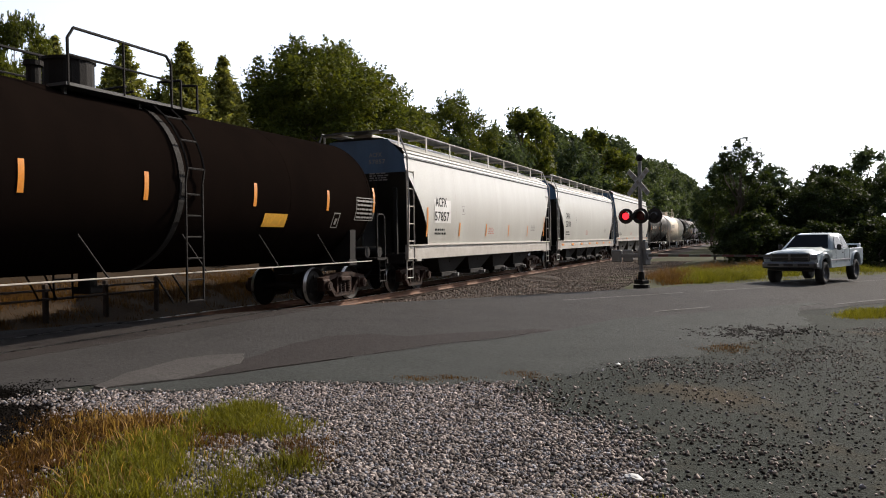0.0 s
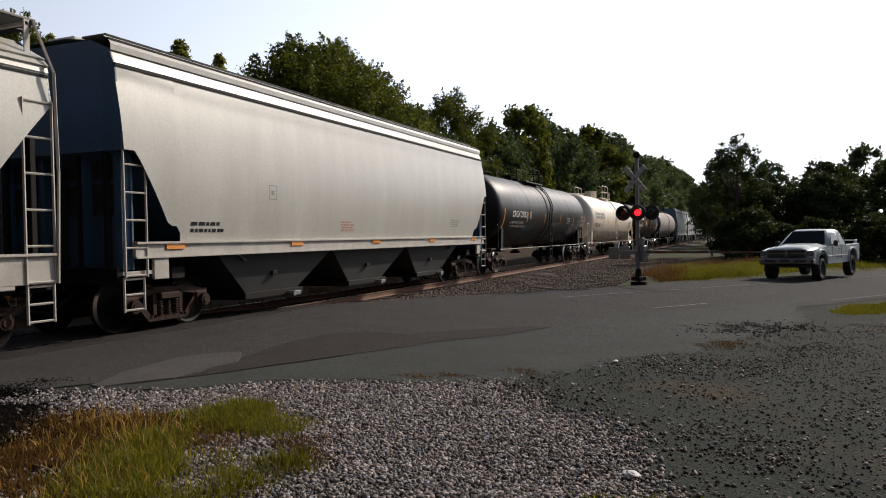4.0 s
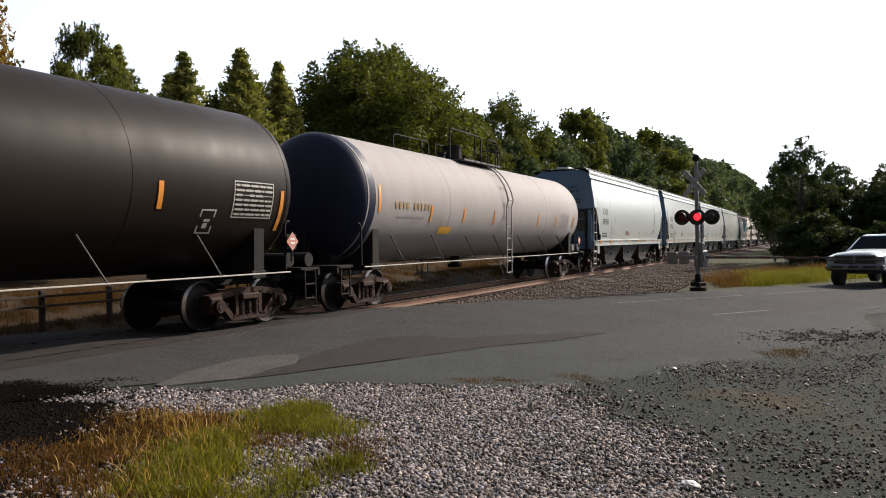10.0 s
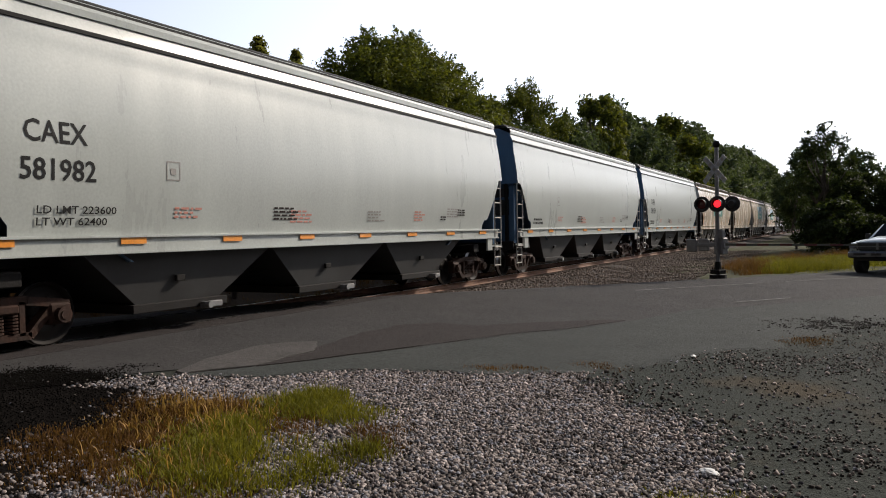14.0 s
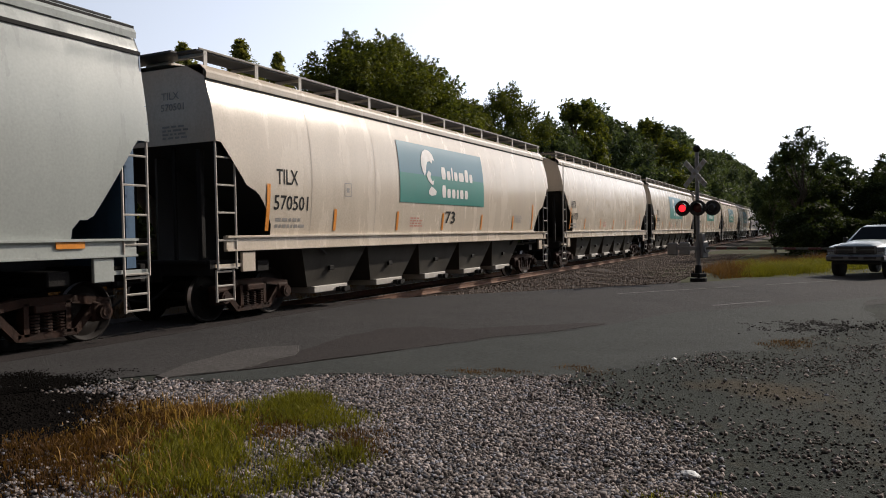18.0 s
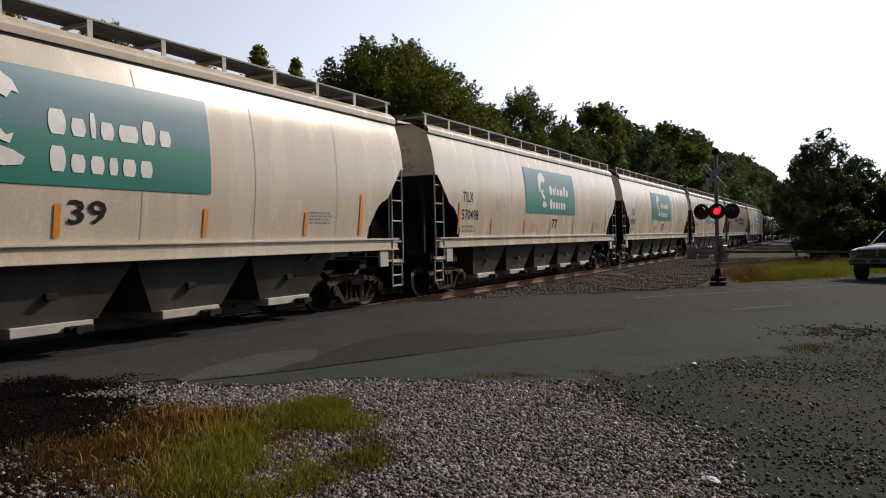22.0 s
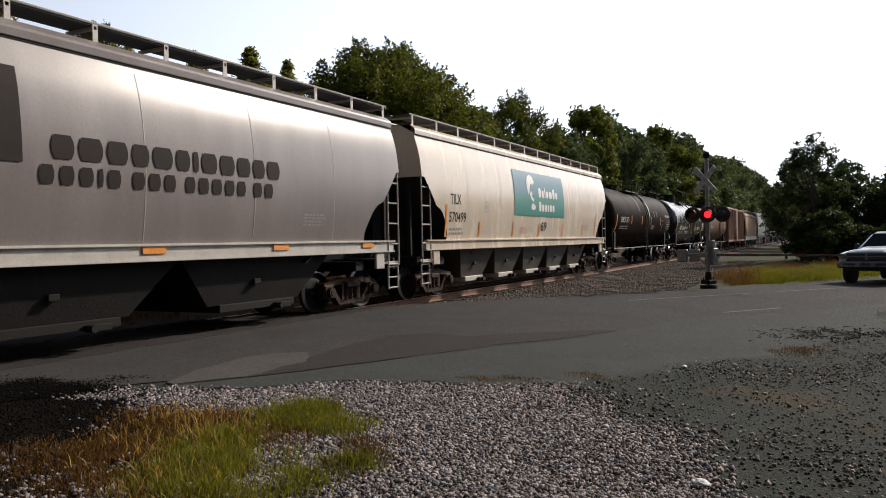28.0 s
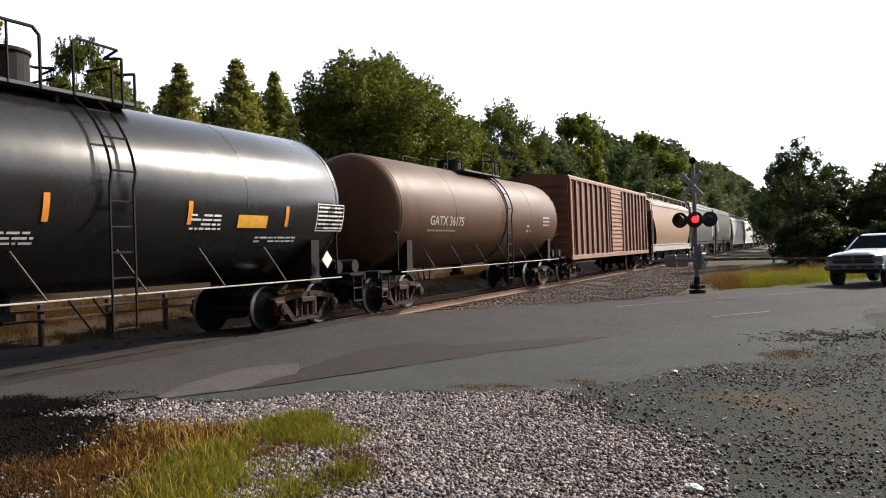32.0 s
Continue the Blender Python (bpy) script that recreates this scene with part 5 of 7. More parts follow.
def head_marks(car, tl, r, zc, text, ink, width=1.0):
    """Small lettering and a diamond placard on the leading tank head."""
    def on_head(x0, z0, lift=0.014):
        def f(u, w):
            x, z = x0 + u, z0 + w
            k = min(0.98, (x * x + (z - zc) ** 2) / (r * r))
            return (x, -tl + 0.62 - 0.62 * math.sqrt(1 - k) - lift, z)
        return f
    on_side(car, "head_lettering", fit_text(text, width, 0.15), on_head(-0.35, zc + 0.72), ink)
    on_side(car, "head_data", bars_mesh([(0, 0.13 * k, 0.5 - 0.1 * (k % 2), 0.05) for k in range(3)]), on_head(-0.3, zc + 0.28), ink)["kind"] = "stuff"


def diamond(car, y, z, colour, label, x=1.50):
    """A placard on its holder at the end of the wagon's side."""
    th = part("placard_holder", rodded(x - 0.02, y, z), M_STEEL, car)
    bm = bmesh.new()
    bm.faces.new([bm.verts.new((x + 0.012, y + a, z + b)) for a, b in ((0, -0.19), (0.19, 0), (0, 0.19), (-0.19, 0))])
    part("placard", bm, colour, th, label)
    bm = bmesh.new()
    for q in (-0.03, 0.05):
        block(bm, (x + 0.016, y, z + q), (0.004, 0.14, 0.035))
    part("placard_text", bm, M_WHITE if colour is M_REDINK else M_REDINK, th)


def rodded(x, y, z):
    bm = bmesh.new()
    block(bm, (x, y, z), (0.02, 0.30, 0.30), 0, pose(0, 0, 0))
    rod(bm, (x, y, z - 0.4), (x, y, z - 0.12), 0.02, 6)
    return bm
# ---- the wagons in order; numbers are the couplings along the track at the start ----
def put(car, a, b, ahead=0.0):
    """ahead: how far the wagon stands behind the middle of its couplings."""
    y = (a + b) / 2 + ahead
    CARS.append((car, y))
    car.matrix_basis = Matrix.Translation((0, y, 0))


# an older black tank wagon leads
c = tank_car(18.2, 1.56, 2.62, M_BLACKOLD, "faded black tank wagon with orange reflectors and a dark top platform", bands=(0.5,), dome=(0.62, 0.5), ladder_at=0.75, strut=M_STEEL)
at = tank_place(18.2, 8.25, 1.56, 2.62)
strips(c, at, (5.5, 7.85, 10.85, 13.7), 2.28, 2.75)
strips(c, at, (16.05,), 2.3, 2.95)
on_side(c, "placard", rect_mesh(0.84, 0.30, 1, 3), at(11.3, 1.85), M_YELLOW, "orange-yellow rectangular placard")
box_stencil(c, at, 14.1, 1.85, M_FADED, 0.3)
data_rows(c, at, 15.2, 2.55, M_FADED, 5, 0.85, 0.06)
put(c, 1.2, 19.4)

# two older round-sided hoppers
ACF = dict(cut=(1.55, 3.55, 1.52), bays=4, rail_posts=9, eave=4.02, top=4.62, sill=(0.98, 1.42), seams=3)
c = hopper_car(17.95, "acf", M_HOPA, M_ENDGREY, M_GREYWHITE, "light grey round-sided covered hopper wagon with grimy streaks", **ACF)
hopper_letters(c, 17.95, "acf", "ACFX", "57857", plate=M_WHITE, ink=M_INK, back=0.19)
reflectors(c, 17.95, "acf", 6, back=0.19)
put(c, 19.4, 37.45, 0.12)
c = hopper_car(17.95, "acf", M_HOPA, M_ENDGREY, M_GREYWHITE, "light grey round-sided covered hopper wagon, cleaner, with yellow sill marks", **ACF)
hopper_letters(c, 17.95, "acf", "DAKX", "252189", back=0.45)
reflectors(c, 17.95, "acf", 7, False, 1.35)
put(c, 37.45, 55.4, 0.38)

CAEX = dict(cut=(1.35, 3.05, 1.58), rail_posts=2, walkway=False, eave=4.70, top=4.95, seams=0)
c = hopper_car(19.45, "caex", M_HOPA, M_ENDGREY, M_GREYWHITE, "off-white smooth-sided covered hopper wagon with a dark roof line", bays=3, **CAEX)
hopper_letters(c, 19.45, "caex", "", "")
reflectors(c, 19.45, "caex", 5, False)
put(c, 55.4, 74.85, 0.30)

# tank wagons
c = tank_car(19.1, 1.58, 2.66, M_BLACKP, "black tank wagon with white lettering and scrawled graffiti", bands=(-0.62, 0.32), ladder_at=-0.15, low_ends=True, dome=(0.5, 0.06))
at = tank_place(19.1, 8.7, 1.58, 2.66)
on_side(c, "reporting_mark", fit_text("CRGX 29053", 2.25, 0.27), at(2.15, 2.36), M_WHITE)
on_side(c, "capacity_data", fit_text("LD LMT 206000LB 93300KG", 2.0, 0.10), at(1.95, 2.08), M_GREYWHITE)
on_side(c, "capacity_data", fit_text("LT WT 79000LB 35850KG NEW 3-95", 2.5, 0.10), at(1.92, 1.90), M_GREYWHITE)
box_stencil(c, at, 4.9, 2.34, M_WHITE, 0.22)
strips(c, at, (4.46, 7.59, 10.84, 14.0), 2.15, 2.6)
strips(c, at, (1.0, 17.0), 1.85, 2.7)
on_side(c, "graffiti", stroke_mesh(squiggle(3, 16, 1.5, 0.6, 1.0), 0.03), at(4.2, 1.45), M_GRAFFITI, "teal sprayed scrawl")
on_side(c, "graffiti", stroke_mesh(squiggle(5, 14, 2.2, 0.55, 1.0), 0.03), at(10.4, 1.55), M_GRAFFITI, "teal sprayed scrawl")
on_side(c, "graffiti", stroke_mesh(squiggle(9, 16, 1.5, 0.65, 0.8), 0.035), at(13.3, 1.5), M_SCRAWL, "pale sprayed scrawl")
box_stencil(c, at, 15.2, 1.9, M_WHITE, 0.34)
data_rows(c, at, 12.3, 2.45, M_GREYWHITE, 4, 0.8, 0.05)
data_rows(c, at, 9.2, 2.12, M_GREYWHITE, 2, 1.3, 0.04)
data_rows(c, at, 16.0, 2.55, M_GREYWHITE, 7, 0.8, 0.045)
head_marks(c, 8.7, 1.58, 2.66, "CRGX 29053", M_GREYWHITE)
put(c, 74.95, 94.05)

c = tank_car(20.0, 1.60, 2.66, M_WHITETANK, "cream-white tank wagon with orange reflectors and white railings", trim=M_WHITETANK, rail_trim=M_WHITETANK, ladder_at=0.25, dome=(0.6, 0.42))
at = tank_place(20.0, 9.15, 1.60, 2.66)
block_letters(c, at, 1.64, 2.60, (0.44, 0.44, 0.46, 0.44, 0.46, 0.44), 0.40, M_FADED)
on_side(c, "reporting_mark", fit_text("PROX 41993", 1.80, 0.28), at(1.63, 2.03), M_INK)
data_rows(c, at, 1.45, 1.72, M_FADED, 2, 1.8, 0.07)
box_stencil(c, at, 4.2, 2.02, M_FADED, 0.2)
strips(c, at, (4.08, 6.1, 8.2, 10.67, 12.8, 14.8), 2.12, 2.56)
strips(c, at, (0.82, 17.1), 1.6, 2.62)
data_rows(c, at, 15.7, 2.45, M_DARKGREY, 6, 0.9, 0.05)
data_rows(c, at, 15.3, 1.8, M_DARKGREY, 3, 0.5, 0.06)
head_marks(c, 9.15, 1.60, 2.66, "PROX 41993", M_DARKGREY, 0.75)
diamond(c, 8.75, 1.62, M_WHITE, "white and red diamond placard")
put(c, 94.05, 114.05)

c = tank_car(18.6, 1.60, 2.68, M_MATTBLACK, "black tank wagon with large white lettering and a yellow placard", bands=(-1.39, -0.67), ladder_at=0.45, low_ends=True, dome=(0.45, 0.08))
at = tank_place(18.6, 8.45, 1.60, 2.68)
block_letters(c, at, 1.9, 2.84, (0.50, 0.50, 0.54, 0.50, 0.54, 0.50), 0.44, M_WHITE)
on_side(c, "reporting_mark", fit_text("PROX 43783", 1.75, 0.28), at(2.1, 2.18), M_WHITE)
data_rows(c, at, 2.0, 1.98, M_GREYWHITE, 2, 1.8, 0.06)
box_stencil(c, at, 4.37, 2.2, M_WHITE, 0.22)
on_side(c, "placard", rect_mesh(0.80, 0.42, 1, 4), at(6.5, 2.33), M_YELLOW, "yellow rectangular placard")
strips(c, at, (1.2,), 1.7, 2.6)
strips(c, at, (4.08, 7.57, 10.26, 13.0), 2.15, 2.6)
data_rows(c, at, 14.8, 2.62, M_GREYWHITE, 7, 0.95, 0.05)
strips(c, at, (16.05,), 1.8, 2.6)
box_stencil(c, at, 14.0, 1.72, M_GREYWHITE, 0.36)
head_marks(c, 8.45, 1.60, 2.68, "PROX 43783", M_GREYWHITE)
diamond(c, 8.05, 1.62, M_REDINK, "red diamond placard with white text bars")
put(c, 114.05, 132.75)

c = tank_car(20.2, 1.58, 2.68, M_WHITETANK2, "pale grey tank wagon with dark blue head and faded orange lettering", head_paint=M_NAVY, ladder_at=0.27, low_ends=True, tall_top=True, dome=(0.42, 0.45), dome_at=-0.95, posts=7)
at = tank_place(20.2, 9.25, 1.58, 2.68)
solid_letters(c, at, 1.9, 2.42, (0.14, 0.14, 0.13, 0.14, -0.12, 0.15, 0.14, 0.14, 0.14, 0.14), 0.17, M_FADEDGOLD, "faded_name", 0.06)
data_rows(c, at, 1.9, 2.2, M_FADED, 1, 1.6, 0.06)
on_side(c, "placard", rect_mesh(0.78, 0.22, 1, 2), at(4.6, 1.76), M_YELLOW, "orange-yellow rectangular placard")
strips(c, at, (1.1,), 2.3, 2.95)
strips(c, at, (3.86, 6.0, 8.35, 12.66, 14.8, 17.2), 2.12, 2.55)
data_rows(c, at, 15.6, 2.55, M_FADED, 6, 0.9, 0.05)
diamond(c, 9.0, 1.55, M_REDINK, "red diamond placard with white text bars")
put(c, 132.75, 153.0)

# four cool grey smooth-sided hoppers
first = hopper_car(18.65, "caex", M_HOPC, M_ENDGREY, M_HOPC, "pale cool grey smooth-sided covered hopper wagon with orange sill reflectors", bays=3, **CAEX)
reflectors(first, 18.65, "caex", 8, False)
grey = [first] + [copy_thing(first, Matrix()) for _ in range(3)]
for c, num, (a, b) in zip(grey, ("581930", "581982", "", "581959"), ((153.1, 172.0), (172.0, 190.75), (190.75, 209.2), (209.2, 227.85))):
    hopper_letters(c, 18.65, "caex", "CAEX", num, back=0.36 if num == "581959" else 0.42)
    place = lambda u0, w0: (lambda u, w: (hopper_x(w0 + w, "caex") + 0.012, -18.65 / 2 + 0.27 + u0 + u, w0 + w))
    for u, w, rows_n, wide, ink in ((6.9, 1.80, 4, 0.62, M_DARKGREY), (10.1, 1.78, 4, 0.55, M_FADED), (12.2, 1.80, 4, 0.42, M_REDINK), (13.6, 1.82, 2, 0.34, M_DARKGREY), (14.6, 1.95, 3, 0.42, M_DARKGREY), (4.5, 1.82, 3, 0.5, M_REDINK)):
        on_side(c, "data_block", bars_mesh(small_print(wide, rows_n, 0.035, int(u * 10))), place(u, w), ink)["kind"] = "stuff"
    if num == "581982":
        for text, w, z in (("LD LMT 223600", 1.25, 1.86), ("LT WT 62400", 1.1, 1.70)):
            on_side(c, "weight_limit", fit_text(text, w, 0.11), lambda u, v, z=z: (hopper_x(z + v, "caex") + 0.016, -18.65 / 2 + 0.69 + 2.15 - 0.42 + u, z + v), M_INK)
    put(c, a, b, 0.05 if num == "581959" else 0.35)

# pellet hoppers with a green panel on the side
TIL = dict(cut=(1.5, 3.22, 1.66), bays=5, rail_posts=14, eave=4.36, top=4.66, sill=(1.30, 1.58), seams=6)
first = hopper_car(19.5, "til", M_HOPB, M_HOPB, M_HOPB, "pale cream covered hopper wagon with a green panel and roof walkway", **TIL)
reflectors(first, 19.5, "til", 7)
short = hopper_car(18.4, "til", M_HOPB, M_HOPB, M_HOPB, "pale cream covered hopper wagon with roof walkway, no panel", full_stile=True, **TIL)
reflectors(short, 18.4, "til", 7, back=0.75)
pale = [first, short] + [copy_thing(first, Matrix()) for _ in range(5)]


def green_panel(car, tag):
    """The green panel: a white rounded emblem and plain bars for the name."""
    hb = 19.5 / 2 - 0.69
    def place(u0, w0, lift=0.0):
        return lambda u, w: (hopper_x(w0 + w, "til") + 0.014 + lift, -hb + u0 - 0.37 + u, w0 + w)
    on_side(car, "panel_lower", rect_mesh(5.3, 0.75, 1, 14), place(6.80, 2.36), M_GREEN, "teal-green painted panel")
    # the upper half is tinted greyer blue to carry the sheen
    on_side(car, "panel_upper", rect_mesh(5.3, 0.80, 1, 14), place(6.80, 3.11), M_TEALBLUE, "blue-teal top of the panel with sheen in its colour")
    crown = [(1.18, 0.95), (1.20, 1.15), (1.33, 1.32), (1.52, 1.40), (1.74, 1.38), (1.90, 1.28), (1.98, 1.12), (1.88, 1.14), (1.80, 1.04), (1.68, 1.10), (1.54, 1.06), (1.46, 0.94), (1.42, 0.80), (1.34, 0.68), (1.24, 0.80)]
    face = [(1.44, 0.72), (1.58, 0.84), (1.70, 0.78), (1.66, 0.66), (1.76, 0.56), (1.86, 0.60), (1.80, 0.46), (1.66, 0.50), (1.52, 0.58)]
    neck = [(1.54, 0.30), (1.68, 0.42), (1.84, 0.38), (2.0, 0.30), (1.95, 0.20), (1.70, 0.17), (1.55, 0.21)]
    for shape in (crown, face, neck):
        on_side(car, "emblem", (shape, [tuple(range(len(shape)))]), place(6.80, 2.40, 0.012), M_WHITE, "white patch of a rounded emblem")
    h = 0.30
    solid_letters(car, lambda u, w: place(u, w, 0.008), 9.15, 3.05, ((0.27, 0.34), (0.24, 0.25), (0.09, 0.36), (0.24, 0.25), (0.36, 0.25), (0.25, 0.36), (0.24, 0.25)), h, M_WHITE, "panel_name", 0.07)
    solid_letters(car, lambda u, w: place(u, w, 0.008), 9.15, 2.55, ((0.24, 0.34), (0.24, 0.25), (0.24, 0.25), (0.16, 0.25), (0.25, 0.25), (0.24, 0.25)), h, M_WHITE, "panel_name", 0.07)
    if tag:
        on_side(car, "car_tag", fit_text(tag, 0.62, 0.34), place(9.44, 1.84), M_INK)


spec = (("TILX", "570501", "73", 227.65, 247.25), ("HRTX", "541029", "", 247.45, 266.5), ("TILX", "570434", "39", 266.3, 285.85), ("TILX", "570498", "77", 286.05, 305.65),
        ("TILX", "570457", "02", 305.55, 325.1), ("TILX", "570421", "21", 325.2, 344.5), ("TILX", "570499", "69", 363.8, 383.0))
for c, (marks, num, tag, a, b) in zip(pale, spec):
    hopper_letters(c, 19.5 if tag else 18.4, "til", marks, num, back=0.37 if tag else 0.90)
    if tag:
        green_panel(c, tag)
    put(c, a, b, 0.30)

# a steel-grey grain hopper between them
c = hopper_car(19.4, "til", M_HOPG, M_HOPG, M_GREYWHITE, "steel-grey covered hopper wagon with large dark lettering", **{**TIL, "bays": 3, "bay_paint": M_STEEL})
hopper_letters(c, 19.4, "til", "CGRX", "546131", logo="grain", ink=M_DARKGREY, back=0.5)
reflectors(c, 19.4, "til", 6, False)
hb = 19.4 / 2 - 0.69
side = lambda u0, w0: (lambda u, w: (hopper_x(w0 + w, "til") + 0.014, -hb + u0 - 0.5 + u, w0 + w))
on_side(c, "emblem", bars_mesh([(0, 0.25 * k, 2.6, 0.25) for k in range(5)]), side(6.15, 2.66), M_DARKGREY, "dark square company emblem")
inner = lambda u, w: (hopper_x(3.0 + w, "til") + 0.022, -hb + 6.0 + u, 2.92 + w)
on_side(c, "emblem_face", bars_mesh([(0.1, 0.0, 0.3, 0.3), (0.1, 0.3, 0.3, 0.3), (0.1, 0.6, 2.0, 0.25), (0.7, 0.25, 0.9, 0.2), (1.3, 0.0, 0.3, 0.25)]), inner, M_HOPG)
solid_letters(c, side, 9.16, 2.75, (0.36, 0.40, 0.37, 0.33, 0.40, 0.30, 0.12, 0.36, 0.36, 0.34, 0.32, 0.36), 0.33, M_DARKGREY)
solid_letters(c, side, 8.97, 2.40, (0.24, 0.24, 0.24, 0.09, 0.24, -0.06, 0.24, 0.24, 0.24, -0.06, 0.22, 0.24, 0.24, 0.24, 0.22, -0.06, 0.24, 0.24), 0.26, M_DARKGREY)
put(c, 344.5, 363.8, 0.30)

# rear tank wagons
c = tank_car(17.1, 1.58, 2.64, M_BROWNTANK, "grimy brown-black tank wagon with white lettering", bands=(0.75,), ladder_at=-0.23, low_ends=True, dome=(0.45, 0.25))
at = tank_place(17.1, 7.7, 1.58, 2.64)
on_side(c, "reporting_mark", fit_text("DBCX 671", 1.65, 0.28), at(1.82, 2.33), M_GREYWHITE)
data_rows(c, at, 1.75, 2.1, M_FADED, 2, 1.7, 0.06)
strips(c, at, (4.06, 6.58, 8.96, 11.8), 2.28, 2.72)
strips(c, at, (0.92,), 1.8, 2.7)
on_side(c, "paint_patch", rect_mesh(0.20, 1.2, 1, 8), at(6.1, 2.95), M_STRUT)
on_side(c, "paint_patch", rect_mesh(0.24, 0.9, 1, 6), at(8.5, 2.75), M_FADED)
on_side(c, "paint_patch", rect_mesh(0.22, 0.35, 1, 3), at(9.85, 2.75), M_STRUT)
on_side(c, "paint_patch", rect_mesh(0.22, 0.35, 1, 3), at(10.6, 2.78), M_STRUT)
on_side(c, "commodity_name", fit_text("URETHANE POLYOL", 1.45, 0.15), at(13.35, 2.78), M_GREYWHITE)
on_side(c, "data_panel", rect_mesh(1.25, 0.72, 1, 4), at(13.6, 1.95), M_DARKGREY, "faded grey data panel")
for k in range(4):
    data_rows(c, lambda u, w: (lambda a, b: Vector(at(u, w)(a, b)) + Vector((0.006, 0, 0))), 13.7, 2.05 + 0.15 * k, M_FADED, 1, 1.0, 0.04)
on_side(c, "placard", rect_mesh(0.95, 0.27, 1, 3), at(9.2, 2.0), M_STRUT, "grimed orange placard")
box_stencil(c, at, 12.2, 1.95, M_FADED, 0.5)
diamond(c, 7.3, 1.55, M_STRUT, "faded grey diamond placard")
put(c, 383.1, 400.2)

c = tank_car(15.3, 1.56, 2.62, M_GLOSSBLACK, "glossy black tank wagon with white lettering and orange placard", bands=(), ladder_at=0.35, dome=(0.62, 0.52), dome_at=-0.75, tall_top=True, low_ends=True)
at = tank_place(15.3, 6.8, 1.56, 2.62)
on_side(c, "reporting_mark", fit_text("DBCX 2046", 1.9, 0.27), at(1.88, 2.03), M_WHITE)
data_rows(c, at, 1.8, 1.85, M_WHITE, 2, 1.8, 0.06)
box_stencil(c, at, 4.12, 2.0, M_WHITE, 0.22)
data_rows(c, at, 4.5, 2.22, M_WHITE, 2, 0.7, 0.04)
data_rows(c, at, 4.3, 1.92, M_WHITE, 3, 1.5, 0.045)
data_rows(c, at, 8.65, 2.25, M_WHITE, 4, 0.7, 0.045)
data_rows(c, at, 10.4, 1.85, M_WHITE, 2, 1.2, 0.045)
data_rows(c, at, 12.3, 2.5, M_WHITE, 6, 0.85, 0.05)
on_side(c, "placard", rect_mesh(0.82, 0.24, 1, 3), at(9.82, 2.06), M_YELLOW, "orange rectangular placard")
strips(c, at, (0.75,), 1.8, 2.75)
strips(c, at, (3.85, 5.9, 8.57, 11.18), 2.1, 2.5)
on_side(c, "placard", ([(0, -0.19), (0.19, 0), (0, 0.19), (-0.19, 0)], [(0, 1, 2, 3)]), lambda u, w: (1.535, 5.75 + u, 1.42 + w), M_WHITE, "small white diamond placard")
head_marks(c, 6.8, 1.56, 2.62, "DBCX 2046", M_GREYWHITE)
put(c, 400.2, 415.5)

c = tank_car(15.8, 1.55, 2.60, M_GATX, "dull brown tank wagon with small pale lettering", bands=(0.9,), ladder_at=0.9, dome=(0.6, 0.3), low_ends=True)
at = tank_place(15.8, 6.95, 1.55, 2.60)
on_side(c, "reporting_mark", fit_text("GATX 36175", 2.2, 0.27), at(2.1, 2.22), M_GREYWHITE)
data_rows(c, at, 2.0, 2.05, M_FADED, 1, 1.9, 0.06)
data_rows(c, at, 11.6, 2.6, M_GREYWHITE, 3, 0.7, 0.08)
data_rows(c, at, 9.85, 2.25, M_GREYWHITE, 2, 0.4, 0.10)
put(c, 415.5, 431.3)

c = box_car(17.7, "rust-brown ribbed boxcar with a bleached corrugated door")
put(c, 431.3, 449.0)
c = hopper_car(18.0, "acf", M_HOPT, M_HOPT, M_GREYWHITE, "tan-brown round-sided covered hopper wagon", **ACF)
put(c, 449.0, 467.0)
dark = hopper_car(17.0, "caex", M_HOPD, M_HOPD, M_STEEL, "dark green-black covered hopper wagon with white end marks", bays=3, **CAEX)
on_side(dark, "paint_patch", rect_mesh(0.5, 1.4, 1, 5), lambda u, w: (hopper_x(2.5 + w, "caex") + 0.014, -6.6 + u, 2.5 + w), M_WHITE)
on_side(dark, "paint_patch", rect_mesh(0.4, 1.2, 1, 5), lambda u, w: (hopper_x(2.0 + w, "caex") + 0.014, 5.6 + u, 2.0 + w), M_WHITE)
put(dark, 467.0, 484.0)
put(copy_thing(dark, Matrix()), 484.0, 501.0)
far = hopper_car(18.0, "acf", M_HOPA, M_ENDGREY, M_GREYWHITE, "light grey round-sided covered hopper wagon far back in the train", **ACF)
put(far, 501.1, 519.1)
for k in range(1, 5):
    put(copy_thing(far, Matrix()), 501.1 + 18 * k, 519.1 + 18 * k)
# ---- crossing signal and gate ----
MAST = (7.35, 26.3)
SIG_YAW = math.degrees(math.atan2(ROAD[0], ROAD[1]))    # local +y runs along the road, away from the eye


